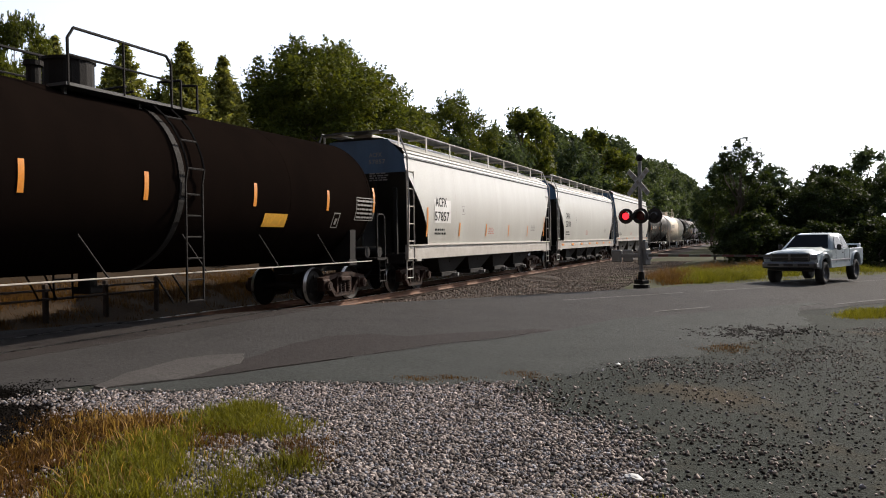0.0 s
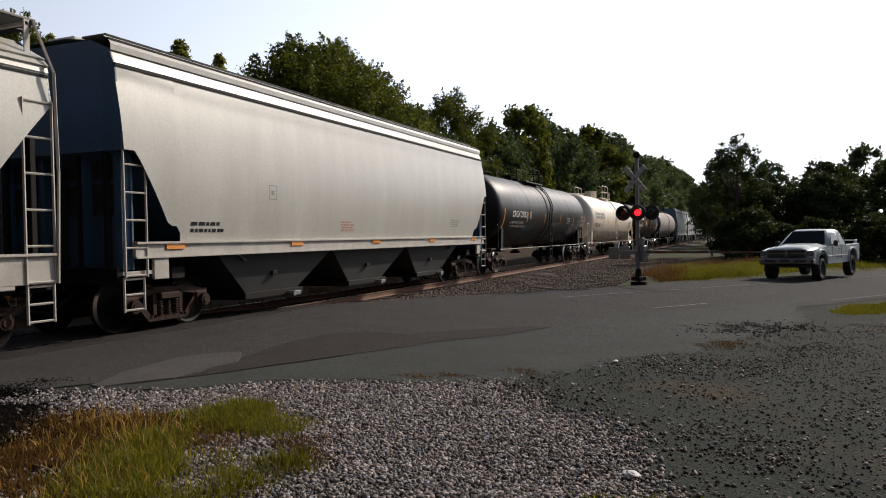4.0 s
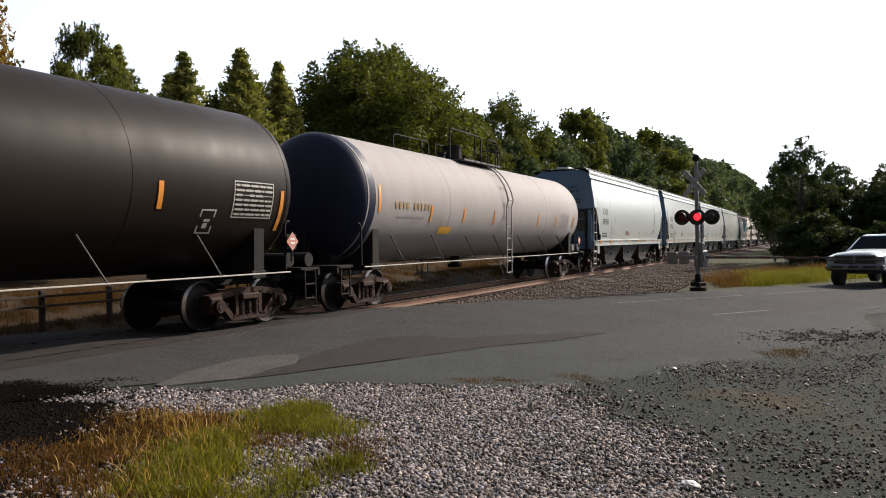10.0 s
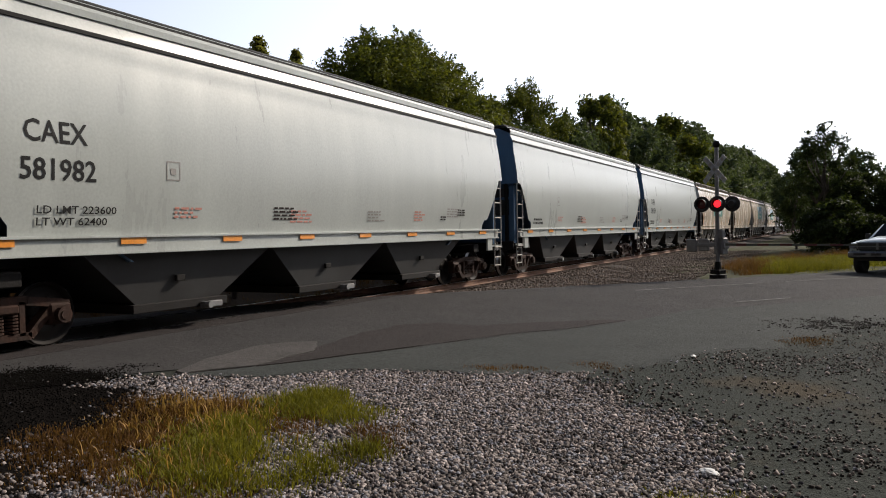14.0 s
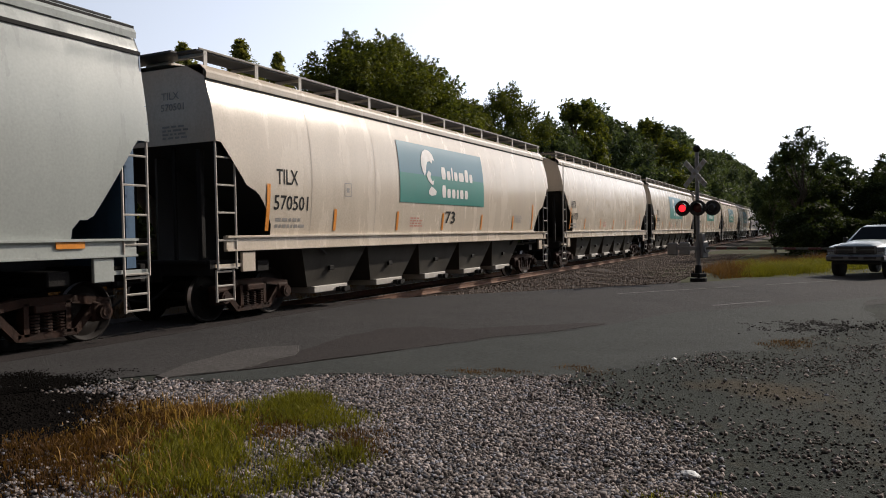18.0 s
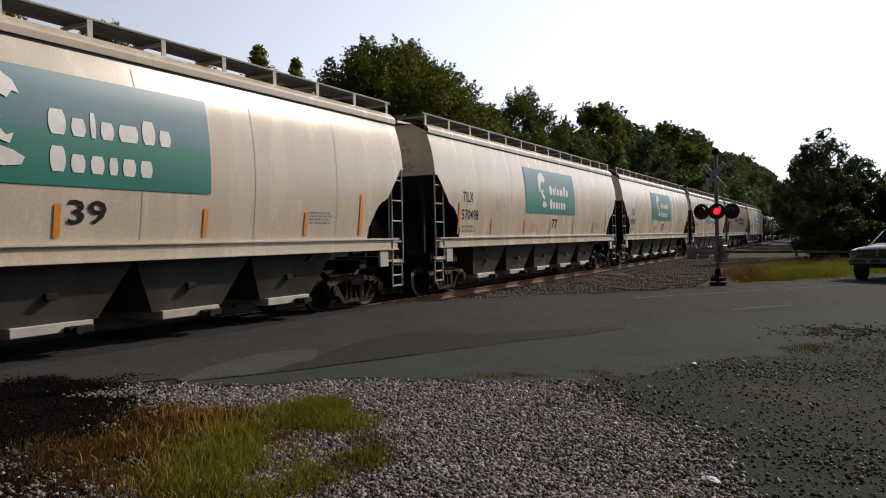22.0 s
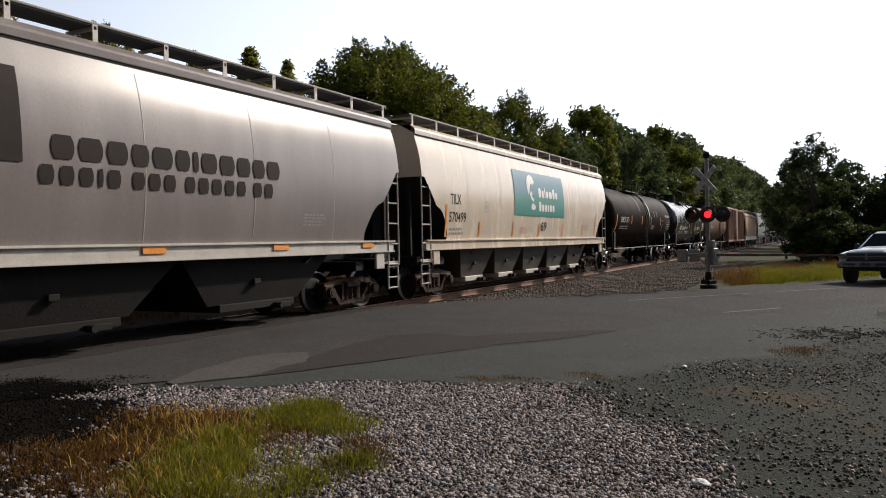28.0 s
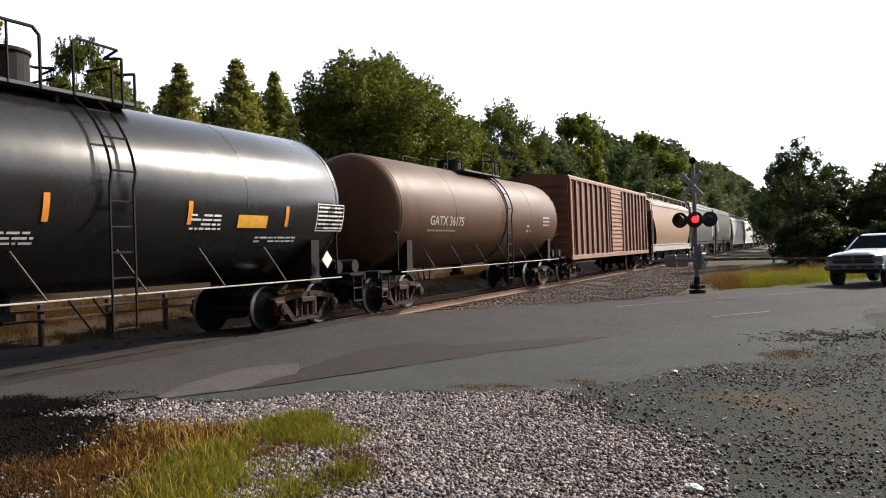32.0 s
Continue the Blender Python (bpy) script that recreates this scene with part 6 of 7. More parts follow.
def signal():
    z0 = ground_z(*MAST)
    th = thing("crossing_signal", "grey railway crossing signal with four round lamps and a lowered gate", "railway signal", pose(MAST[0], MAST[1], z0, 0, 0, -SIG_YAW))
    bm = bmesh.new()
    rod(bm, (0, 0, 0.1), (0, 0, 4.25), 0.065, 14)
    part("mast", bm, M_GALV, th)
    bm = bmesh.new()
    rod(bm, (0, 0, -0.25), (0, 0, 0.12), 0.27, 12)
    block(bm, (0, 0, 0.22), (0.36, 0.36, 0.14), 0.02)
    for a in range(4):
        rod(bm, (0.16 * math.cos(a * 1.57 + 0.78), 0.16 * math.sin(a * 1.57 + 0.78), 0.2), (0.16 * math.cos(a * 1.57 + 0.78), 0.16 * math.sin(a * 1.57 + 0.78), 0.36), 0.02, 6)
    rod(bm, (0, 0, 0.25), (0, 0, 0.55), 0.13, 12, 0.09)
    part("base", bm, M_STEEL, th, "dark cast base on a round footing")
    # bell on top
    bm = bmesh.new()
    lathe_y(bm, [(0, -0.09), (0.05, -0.085), (0.11, -0.03), (0.13, 0.03), (0.12, 0.05), (0.05, 0.06), (0, 0.06)], 20, 0)
    bmesh.ops.transform(bm, matrix=Matrix.Translation((0, -0.02, 4.36)), verts=bm.verts[:])
    rod(bm, (0, 0, 4.2), (0, 0.02, 4.36), 0.05, 8)
    part("bell", bm, M_STEEL, th, "dark round warning bell")
    # crossed boards, seen from the back as well
    for k, a in enumerate((45, -45)):
        bm = bmesh.new()
        block(bm, (0, 0, 0), (1.15, 0.012, 0.17), 0.0)
        part("crossbuck_board", bm, M_BOARD, th, "weathered white diagonal board").matrix_basis = pose(0, -0.09 - 0.02 * k, 3.55, 0, a, 0)
    bm = bmesh.new()
    for a in (45, -45):
        m = pose(0, 0, 0, 0, a, 0)
        for q in range(5):
            block(bm, (0, 0, 0), (0.11, 0.006, 0.10), 0, Matrix.Translation((0, -0.125, 3.55)) @ m @ Matrix.Translation((-0.44 + 0.22 * q, 0, 0)))
    part("board_letters", bm, M_FADED, th)
    # lamps: two face the eye's side of the crossing, two the other
    bm = bmesh.new()
    for p, q in (((-0.29, -0.36), (0.12, -0.10)), ((-0.12, 0.10), (0.29, 0.36))):
        rod(bm, (*p, 2.42), (*q, 2.42), 0.03, 8)
    rod(bm, (0.0, -0.15, 2.42), (0.0, 0.15, 2.42), 0.04, 8)
    block(bm, (0, 0, 2.42), (0.18, 0.18, 0.2), 0.02)
    part("lamp_arm", bm, M_SIGBLACK, th)
    for x, y, turn in ((-0.29, -0.36, 24), (0.12, -0.10, 24), (-0.12, 0.10, 204), (0.29, 0.36, 204)):
        m = pose(x, y, 2.42, 0, 0, turn)
        bm = bmesh.new()
        lathe_y(bm, [(0, -0.05), (0.255, -0.05), (0.255, -0.065), (0.16, -0.07), (0.16, -0.08)], 28, 0)
        rod(bm, (0, 0.10, 0), (0, -0.05, 0), 0.10, 16, 0.15)
        for k in range(12):
            a0, a1 = math.pi * (k - 1.5) / 9, math.pi * (k - 0.5) / 9
            q = [bm.verts.new((0.165 * math.cos(a), yy, 0.165 * math.sin(a))) for a in (a0, a1) for yy in (-0.065, -0.26)]
            bm.faces.new((q[0], q[1], q[3], q[2]))
        lamp = part("signal_lamp", bm, M_SIGBLACK, th, "black round lamp with hood")
        lamp.matrix_basis = m
        bm = bmesh.new()
        lathe_y(bm, [(0.15, -0.075), (0.10, -0.095), (0.0, -0.105)], 24, 0)
        part("lens", bm, M_DARKLENS, lamp, "dark unlit red lens", True)
    # gate: mechanism, counterweight, striped arm
    bm = bmesh.new()
    block(bm, (0.0, 0.16, 1.05), (0.34, 0.30, 0.55), 0.03)
    rod(bm, (-0.2, 0.2, 1.08), (0.2, 0.2, 1.08), 0.14, 12)
    part("gate_mechanism", bm, M_GALV, th, "grey gate machine box")
    bm = bmesh.new()
    for yy in (-0.22, 0.38):
        block(bm, (-0.45, yy, 1.10), (1.15, 0.05, 0.12), 0.01)
        block(bm, (-0.85, yy, 1.08), (0.42, 0.10, 0.42), 0.03)
    part("counterweight", bm, M_GALV, th, "grey counterweight plates")
    arm = 4.3
    for k in range(11):
        bm = bmesh.new()
        w = arm / 11
        block(bm, (0.25 + w * (k + 0.5), 0.08, 1.10), (w, 0.03, 0.085 - 0.003 * k), 0)
        part("gate_arm_segment", bm, M_REDSTRIPE if k % 2 else M_ARMPALE, th, "red arm stripe" if k % 2 else "white arm stripe")
    # a cabinet-like junction box behind the mast
    bm = bmesh.new()
    block(bm, (0.13, 0.05, 1.45), (0.14, 0.16, 0.26), 0.01)
    part("junction_box", bm, M_GALV, th)
    return th


SIGNAL = signal()
# the one lit lens of the two that face the eye; it lies in front of the dark lens whose turn it is
bm = bmesh.new()
lathe_y(bm, [(0.115, -0.112), (0.08, -0.126), (0.0, -0.132)], 24, 0)
LIT = part("lit_lens", bm, M_REDGLOW, SIGNAL, "glowing red lens", True)
LIT_ROWS = []


def lit_times():
    left, right = pose(-0.29, -0.36, 2.42, 0, 0, 24), pose(0.12, -0.10, 2.42, 0, 0, 24)
    rows, side, t = [(0.0, left)], left, 0.36
    while t < 32.0:
        rows.append((t, side))
        side = right if side is left else left
        rows.append((t + 1 / 30, side))
        t += 0.75
    rows.append((32.0, side))
    return rows


LIT_ROWS = lit_times()

# ---- the waiting pickup ----
def pickup():
    """Full-size extended-cab pickup; local -y is its front, origin on the ground under its middle."""
    th = thing("pickup_truck", "white extended-cab pickup truck waiting at the lowered gate", "pickup truck")
    W = 0.98
    def loft(name, stations, mat_, parent=th, label="", smooth=True, close=True):
        """stations: (y, [(x, z), ...]) of the right half from the top middle down to the bottom; mirrored."""
        bm = bmesh.new()
        rows = []
        for yy, pr in stations:
            full = pr + [(-a, b) for a, b in reversed(pr) if abs(a) > 1e-6]
            rows.append([bm.verts.new((a, yy, b)) for a, b in full])
        n = len(rows[0])
        for A, B in zip(rows, rows[1:]):
            for k in range(n):
                bm.faces.new((A[k], A[(k + 1) % n], B[(k + 1) % n], B[k]))
        if close:
            bm.faces.new(rows[0])
            bm.faces.new(rows[-1][::-1])
        bmesh.ops.recalc_face_normals(bm, faces=bm.faces[:])
        return part(name, bm, mat_, parent, label, smooth)
    # lower body with wheel arches cut out of the side outline
    def arch(c):
        return [(c - 0.52, 0.52), (c - 0.50, 0.72), (c - 0.38, 0.93), (c - 0.18, 1.03), (c + 0.02, 1.05), (c + 0.20, 1.03), (c + 0.40, 0.93), (c + 0.52, 0.72), (c + 0.54, 0.52)]
    fa, ra = -1.86, 1.80
    for s in (-1, 1):
        bm = bmesh.new()
        out = [(-2.58, 0.62)] + arch(fa) + arch(ra) + [(2.78, 0.62), (2.80, 1.18), (0.98, 1.20), (0.95, 1.22), (-1.05, 1.20), (-1.95, 1.14), (-2.50, 1.07), (-2.62, 0.98), (-2.64, 0.8)]
        prism(bm, out, "x", min(s * (W - 0.10), s * W), max(s * (W - 0.10), s * W))
        part("body_side", bm, M_TRUCK, th)
        for c in (fa, ra):
            bm = bmesh.new()
            a = arch(c)
            q = [(p, s * W) for p in a]
            rows = [[bm.verts.new((s * (W + o), p[0] + (p[0] - c) * e, p[1] + e * 0.5)) for p in a] for o, e in ((0.0, 0.14), (0.055, 0.06), (0.05, 0.0), (-0.1, 0.0))]
            for A, B in zip(rows, rows[1:]):
                for k in range(len(a) - 1):
                    bm.faces.new((A[k], A[k + 1], B[k + 1], B[k]))
            bmesh.ops.recalc_face_normals(bm, faces=bm.faces[:])
            part("wheel_arch", bm, M_TRUCK, th, smooth=True)
    loft("hood", [(-2.66, [(0, 1.04), (0.5, 1.04), (0.80, 0.98), (0.84, 0.80), (0.84, 0.7)]), (-2.45, [(0, 1.19), (0.46, 1.18), (0.60, 1.07), (0.97, 1.02), (0.97, 0.7)]), (-1.9, [(0, 1.26), (0.50, 1.25), (0.66, 1.16), (0.98, 1.11), (0.98, 0.9)]), (-1.05, [(0, 1.31), (0.58, 1.30), (0.76, 1.22), (0.98, 1.19), (0.98, 0.9)])], M_TRUCK)
    bm = bmesh.new()
    block(bm, (0, -0.05, 0.85), (1.84, 2.1, 0.62), 0.03)
    block(bm, (0, 0.0, 0.52), (1.0, 5.2, 0.14))
    part("floor_pan", bm, M_BLACKTRIM, th)
    # cab
    loft("cab", [(-0.98, [(0, 1.22), (0.70, 1.22), (0.95, 1.20), (0.95, 0.9)]), (-0.22, [(0, 1.83), (0.55, 1.81), (0.70, 1.74), (0.95, 1.20)]), (0.05, [(0, 1.86), (0.57, 1.85), (0.71, 1.78), (0.95, 1.20)]), (0.95, [(0, 1.85), (0.57, 1.84), (0.71, 1.77), (0.95, 1.20)]), (1.12, [(0, 1.74), (0.57, 1.73), (0.72, 1.66), (0.95, 1.20)])], M_TRUCK)
    # glass
    bm = bmesh.new()
    v = [bm.verts.new(p) for p in ((-0.80, -0.945, 1.25), (0.80, -0.945, 1.25), (0.60, -0.30, 1.765), (-0.60, -0.30, 1.765))]
    bm.faces.new(v)
    bmesh.ops.transform(bm, matrix=Matrix.Translation((0, -0.012, 0.018)), verts=bm.verts[:])
    part("windscreen", bm, M_GLASS, th, "dark reflective windscreen")
    for s in (-1, 1):
        for a, b, c, d in ((-0.60, -0.12, 0.38, 0.38), (0.48, 0.48, 0.98, 0.90)):
            bm = bmesh.new()
            def sx(z):
                return s * (0.965 - (z - 1.20) * 0.445)
            v = [bm.verts.new(p) for p in ((sx(1.25), a, 1.25), (sx(1.70), b, 1.70), (sx(1.70), d, 1.70), (sx(1.25), c, 1.25))]
            bm.faces.new(v if s > 0 else v[::-1])
            part("side_window", bm, M_GLASS, th)
        bm = bmesh.new()
        block(bm, (s * 1.10, -0.62, 1.30), (0.16, 0.10, 0.22), 0.03)
        rod(bm, (s * 0.94, -0.62, 1.24), (s * 1.08, -0.62, 1.26), 0.02, 6)
        part("door_mirror", bm, M_BLACKTRIM, th, "black door mirror")
        bm = bmesh.new()
        block(bm, (s * (W + 0.005), 0.22, 1.08), (0.02, 0.18, 0.04), 0.005)
        part("door_handle", bm, M_BLACKTRIM, th)
        bm = bmesh.new()
        block(bm, (s * (W + 0.002), -0.62, 0.95), (0.006, 0.012, 0.52))
        block(bm, (s * (W + 0.002), 0.44, 0.95), (0.006, 0.012, 0.52))
        block(bm, (s * (W + 0.002), 1.02, 0.95), (0.006, 0.02, 0.52))
        part("panel_gap", bm, M_BLACKTRIM, th)
        bm = bmesh.new()
        block(bm, (s * (W + 0.006), -0.05, 0.80), (0.02, 2.5, 0.06), 0.004)
        part("side_moulding", bm, M_CHROME, th)
        bm = bmesh.new()
        block(bm, (s * 0.86, -2.70, 0.97), (0.24, 0.08, 0.17), 0.03)
        part("headlight", bm, M_LAMPG, th, "clear headlight")
    # bed
    bm = bmesh.new()
    block(bm, (0, 1.9, 0.98), (1.7, 1.76, 0.05))
    block(bm, (0, 2.77, 0.95), (1.86, 0.06, 0.48), 0.01)
    for s in (-1, 1):
        block(bm, (s * 0.93, 1.9, 1.20), (0.10, 1.78, 0.05), 0.015)
    part("cargo_bed", bm, M_TRUCK, th)
    bm = bmesh.new()
    block(bm, (0, 2.68, 1.36), (1.8, 0.26, 0.07), 0.02)
    for s in (-1, 1):
        block(bm, (s * 0.86, 2.68, 1.27), (0.08, 0.2, 0.16), 0.01)
    part("bed_spoiler", bm, M_TRUCK, th, "white crossbar over the tailgate")
    # face: grille, bumper, lamps
    bm = bmesh.new()
    block(bm, (0, -2.70, 0.96), (1.46, 0.08, 0.30), 0.03)
    part("grille_frame", bm, M_CHROME, th, "chrome grille surround with a cross bar")
    for s in (-1, 1):
        for z in (1.03, 0.90):
            bm = bmesh.new()
            block(bm, (s * 0.35, -2.735, z), (0.62, 0.03, 0.105), 0.01)
            part("grille_opening", bm, M_BLACKTRIM, th)
    bm = bmesh.new()
    block(bm, (0, -2.78, 0.66), (1.92, 0.18, 0.24), 0.05)
    for s in (-1, 1):
        block(bm, (s * 0.93, -2.62, 0.66), (0.12, 0.4, 0.22), 0.04)
    bumper = part("front_bumper", bm, M_CHROME, th, "grey chrome bumper with dark slots")
    for x, w in ((-0.55, 0.42), (0.55, 0.42), (0, 0.34)):
        bm = bmesh.new()
        block(bm, (x, -2.875, 0.68), (w, 0.02, 0.08), 0.005)
        part("bumper_slot", bm, M_BLACKTRIM, bumper)
    bm = bmesh.new()
    block(bm, (0, -2.60, 0.50), (1.7, 0.10, 0.14), 0.02)
    part("air_dam", bm, M_BLACKTRIM, th)
    bm = bmesh.new()
    block(bm, (0, 2.86, 0.60), (1.86, 0.14, 0.18), 0.03)
    part("rear_bumper", bm, M_CHROME, th)
    # the body stands high on its wheels
    for o in th.children:
        o.location.z += 0.08
    # wheels
    for c in (fa, ra):
        for s in (-1, 1):
            bm = bmesh.new()
            x0 = s * 0.87
            lathe_x(bm, [(0.0, -0.02 * s), (0.22, -0.03 * s), (0.235, 0.12 * s), (0.36, 0.15 * s), (0.425, 0.11 * s), (0.43, 0.0), (0.425, -0.13 * s), (0.33, -0.15 * s), (0.0, -0.15 * s)], 28, (x0, c, 0.43))
            wheel = part("wheel", bm, M_TYRE, th, smooth=True)
            bm = bmesh.new()
            lathe_x(bm, [(0.0, 0.06 * s), (0.07, 0.06 * s), (0.09, 0.02 * s), (0.17, 0.03 * s), (0.225, 0.10 * s), (0.235, 0.125 * s)], 24, (x0, c, 0.43))
            part("rim", bm, M_RIM, wheel, "grey steel rim", True)
    return th


TRUCK = pickup()
tx, ty = 13.1, 34.05
TRUCK.matrix_basis = pose(tx, ty, ground_z(tx, ty) + 0.012, 0, 0, -22)

# ---- trees, bushes, grass, gravel ----
def leaf_sheet(name, centres, normals, sizes, material, parent, rng, long=1.0):
    """Leaves as small pointed blades, all in one crown mesh."""
    n = len(centres)
    c = np.asarray(centres)
    up = np.asarray(normals)
    t = rng.normal(size=(n, 3))
    t -= (t * up).sum(1, keepdims=True) * up
    t /= np.linalg.norm(t, axis=1, keepdims=True) + 1e-9
    b = np.cross(up, t)
    s = np.asarray(sizes)[:, None]
    v = np.empty((n, 3, 3))
    v[:, 0] = c - t * s * long * 0.8 + b * s * 0.5
    v[:, 1] = c + t * s * long * 1.1 + up * s * 0.15
    v[:, 2] = c - t * s * long * 0.8 - b * s * 0.5
    me = bpy.data.meshes.new(name)
    me.vertices.add(n * 3)
    me.vertices.foreach_set("co", v.reshape(-1))
    me.loops.add(n * 3)
    me.loops.foreach_set("vertex_index", np.arange(n * 3))
    me.polygons.add(n)
    me.polygons.foreach_set("loop_start", np.arange(n) * 3)
    me.polygons.foreach_set("loop_total", np.full(n, 3))
    me.update()
    me.materials.append(material)
    ob = new(name, me)
    ob.parent = parent
    return ob


def limb(bm, a, b, r0, r1, rng, n=4):
    a, b = Vector(a), Vector(b)
    p = a
    for k in range(n):
        q = a.lerp(b, (k + 1) / n) + Vector(rng.normal(0, 0.04 * (b - a).length, 3)) * (0 if k == n - 1 else 1)
        rod(bm, p, q, r0 + (r1 - r0) * k / n, 7, r0 + (r1 - r0) * (k + 1) / n)
        p = q


def broadleaf(seed, h, spread, leaves, size, material, label, name="tree", low=0.25, gappy=0.0, shoots=9):
    """A broad tree: trunk, limbs, and leaves gathered in uneven clumps at the limbs' ends. Built for height h."""
    rng = np.random.default_rng(seed)
    th = thing(name, label, "tree" if name == "tree" else "bush")
    bm = bmesh.new()
    limb(bm, (0, 0, -0.3), (rng.normal(0, 0.2), rng.normal(0, 0.2), h * 0.62), h * 0.024, h * 0.008, rng, 6)
    clumps = []
    k = 40
    for i in range(k):
        f = i / (k - 1)
        z = h * (low + (0.93 - low) * f ** 0.85)
        rad = spread * math.sin(math.pi * min(0.97, (0.18 + 0.80 * f))) ** 0.7 * rng.uniform(0.5, 1.0)
        a = i * 2.399 + rng.uniform(-0.4, 0.4)
        c = np.array([rad * math.cos(a), rad * math.sin(a), z + rng.normal(0, 0.03 * h)])
        clumps.append((c, spread * rng.uniform(0.19, 0.36) * (1 - 0.35 * f)))
        if i % 3 == 0:
            limb(bm, (0, 0, z * 0.62), c, h * 0.008, h * 0.002, rng, 3)
    part("trunk", bm, M_BARK, th)
    cs, ns, ss = [], [], []
    per = leaves // len(clumps)
    for c, r in clumps:
        m = int(per * (r / (spread * 0.275)) ** 1.6)
        d = rng.normal(size=(m, 3))
        d /= np.linalg.norm(d, axis=1, keepdims=True)
        d[:, 2] *= 0.8
        rr = r * rng.uniform(0.2, 1.0, (m, 1)) ** 0.6 * (1 + 0.22 * np.abs(rng.normal(0, 0.6, (m, 1))))
        lump = 1 + 0.28 * np.sin(d[:, :1] * 5 + c[0]) * np.cos(d[:, 1:2] * 6 + c[1]) + 0.2 * np.sin(d[:, 2:3] * 9 + c[2])
        p = c + d * rr * lump
        if gappy:
            keep = np.sin(p[:, 0] * 3.1 + p[:, 2] * 2.3) * np.cos(p[:, 1] * 2.9 - p[:, 2] * 1.7) > gappy - 0.6
            p, d = p[keep], d[keep]
        nn = d * 0.6 + rng.normal(size=p.shape) * 0.6 + np.array([0, 0, 0.4])
        nn /= np.linalg.norm(nn, axis=1, keepdims=True)
        cs.append(p), ns.append(nn), ss.append(size * rng.uniform(0.6, 1.35, len(p)))
        # leafy shoots that stand out of the clump, mostly outwards and up
        for _ in range(shoots):
            out = rng.normal(size=3) * 0.7 + np.array([c[0] / spread, c[1] / spread, 0.9])
            out /= np.linalg.norm(out)
            k = max(4, int(m * 0.022))
            f = rng.uniform(0.0, 1.0, (k, 1))
            q = c + out * r * (0.75 + f * rng.uniform(0.35, 0.75)) + rng.normal(0, 1, (k, 3)) * r * 0.10 * (1.15 - f)
            nn = rng.normal(size=q.shape) + out * 0.4
            nn /= np.linalg.norm(nn, axis=1, keepdims=True)
            cs.append(q), ns.append(nn), ss.append(size * rng.uniform(0.6, 1.2, k))
    leaf_sheet("crown", np.concatenate(cs), np.concatenate(ns), np.concatenate(ss), material, th, rng)
    return th


def conifer(seed, h, spread, leaves, size, label):
    rng = np.random.default_rng(seed)
    th = thing("conifer", label, "tree")
    bm = bmesh.new()
    limb(bm, (0, 0, -0.3), (0, 0, h * 0.98), h * 0.016, h * 0.002, rng, 8)
    cs, ns, ss = [], [], []
    whorls = 30
    for i in range(whorls):
        f = (i + 0.5) / whorls
        z = h * (0.14 + 0.85 * f)
        reach = spread * (1 - f) ** 0.85 * (1.0 + 0.22 * math.sin(i * 2.1)) * rng.uniform(0.8, 1.15) + 0.03
        for k in range(6):
            a = k * 1.047 + i * 0.7 + rng.uniform(-0.3, 0.3)
            ln = reach * rng.uniform(0.65, 1.2)
            e = np.array([ln * math.cos(a), ln * math.sin(a), z + ln * 0.45])
            if i % 3 == 0:
                rod(bm, (0, 0, z), tuple(e), 0.03, 4, 0.008)
            m = int(leaves / (whorls * 6) * (0.35 + 1.5 * (1 - f)))
            t = rng.uniform(0.15, 1.05, (m, 1))
            p = np.array([0, 0, z]) + (e - np.array([0, 0, z])) * t + rng.normal(0, 0.05 + 0.26 * (1 - f), (m, 3)) * np.array([1, 1, 0.7])
            n0 = rng.normal(size=(m, 3)) + np.array([0, 0, 0.8])
            n0 /= np.linalg.norm(n0, axis=1, keepdims=True)
            cs.append(p), ns.append(n0), ss.append(size * rng.uniform(0.6, 1.3, m))
    part("trunk", bm, M_BARK, th)
    leaf_sheet("crown", np.concatenate(cs), np.concatenate(ns), np.concatenate(ss), M_NEEDLE, th, rng, 1.4)
    return th


def stand(proto, x, y, h, turn=0.0, wide=1.0, group="trees behind the train", base=None):
    """A copy of a prototype, scaled from its own height to h."""
    s = h / proto["built_height"]
    z = ground_z(x, y) if base is None else base
    m = pose(x, y, z - 0.05, 0, 0, turn) @ Matrix.Diagonal((s * wide, s * wide, s, 1))
    if not proto["used"]:
        proto.matrix_basis = m
        proto["used"] = True
        ob = proto
    else:
        ob = copy_thing(proto, Matrix())
        ob.matrix_basis = m
    tagged(ob, group=group)
    return ob


def proto(ob, h):
    ob["built_height"], ob["used"] = h, False
    return ob


OAK_A = proto(broadleaf(11, 13, 5.2, 70000, 0.115, M_LEAF, "tall leafy broadleaf tree with dense dark green crown"), 13)
OAK_B = proto(broadleaf(23, 13, 4.4, 48000, 0.125, M_LEAF, "leafy broadleaf tree with an uneven rounded crown"), 13)
OAK_C = proto(broadleaf(37, 13, 4.0, 17000, 0.215, M_LEAF, "leafy broadleaf tree in the wood along the track", low=0.12), 13)
OAK_D = proto(broadleaf(41, 13, 4.8, 17000, 0.225, M_LEAFHAZE, "dark leafy tree in the wood along the track, haze tinted into its leaves", low=0.12), 13)
PINE = proto(conifer(5, 10, 2.2, 26000, 0.085, "slender young conifer with pale green foliage"), 10)
BUSH = proto(broadleaf(55, 4, 2.4, 9500, 0.13, M_LEAFBLK, "dense dark green bush", "bush", 0.12), 4)
BUSH_L = proto(broadleaf(58, 4, 2.3, 9500, 0.13, M_LEAF, "leafy green bush at the wood's edge", "bush", 0.12), 4)
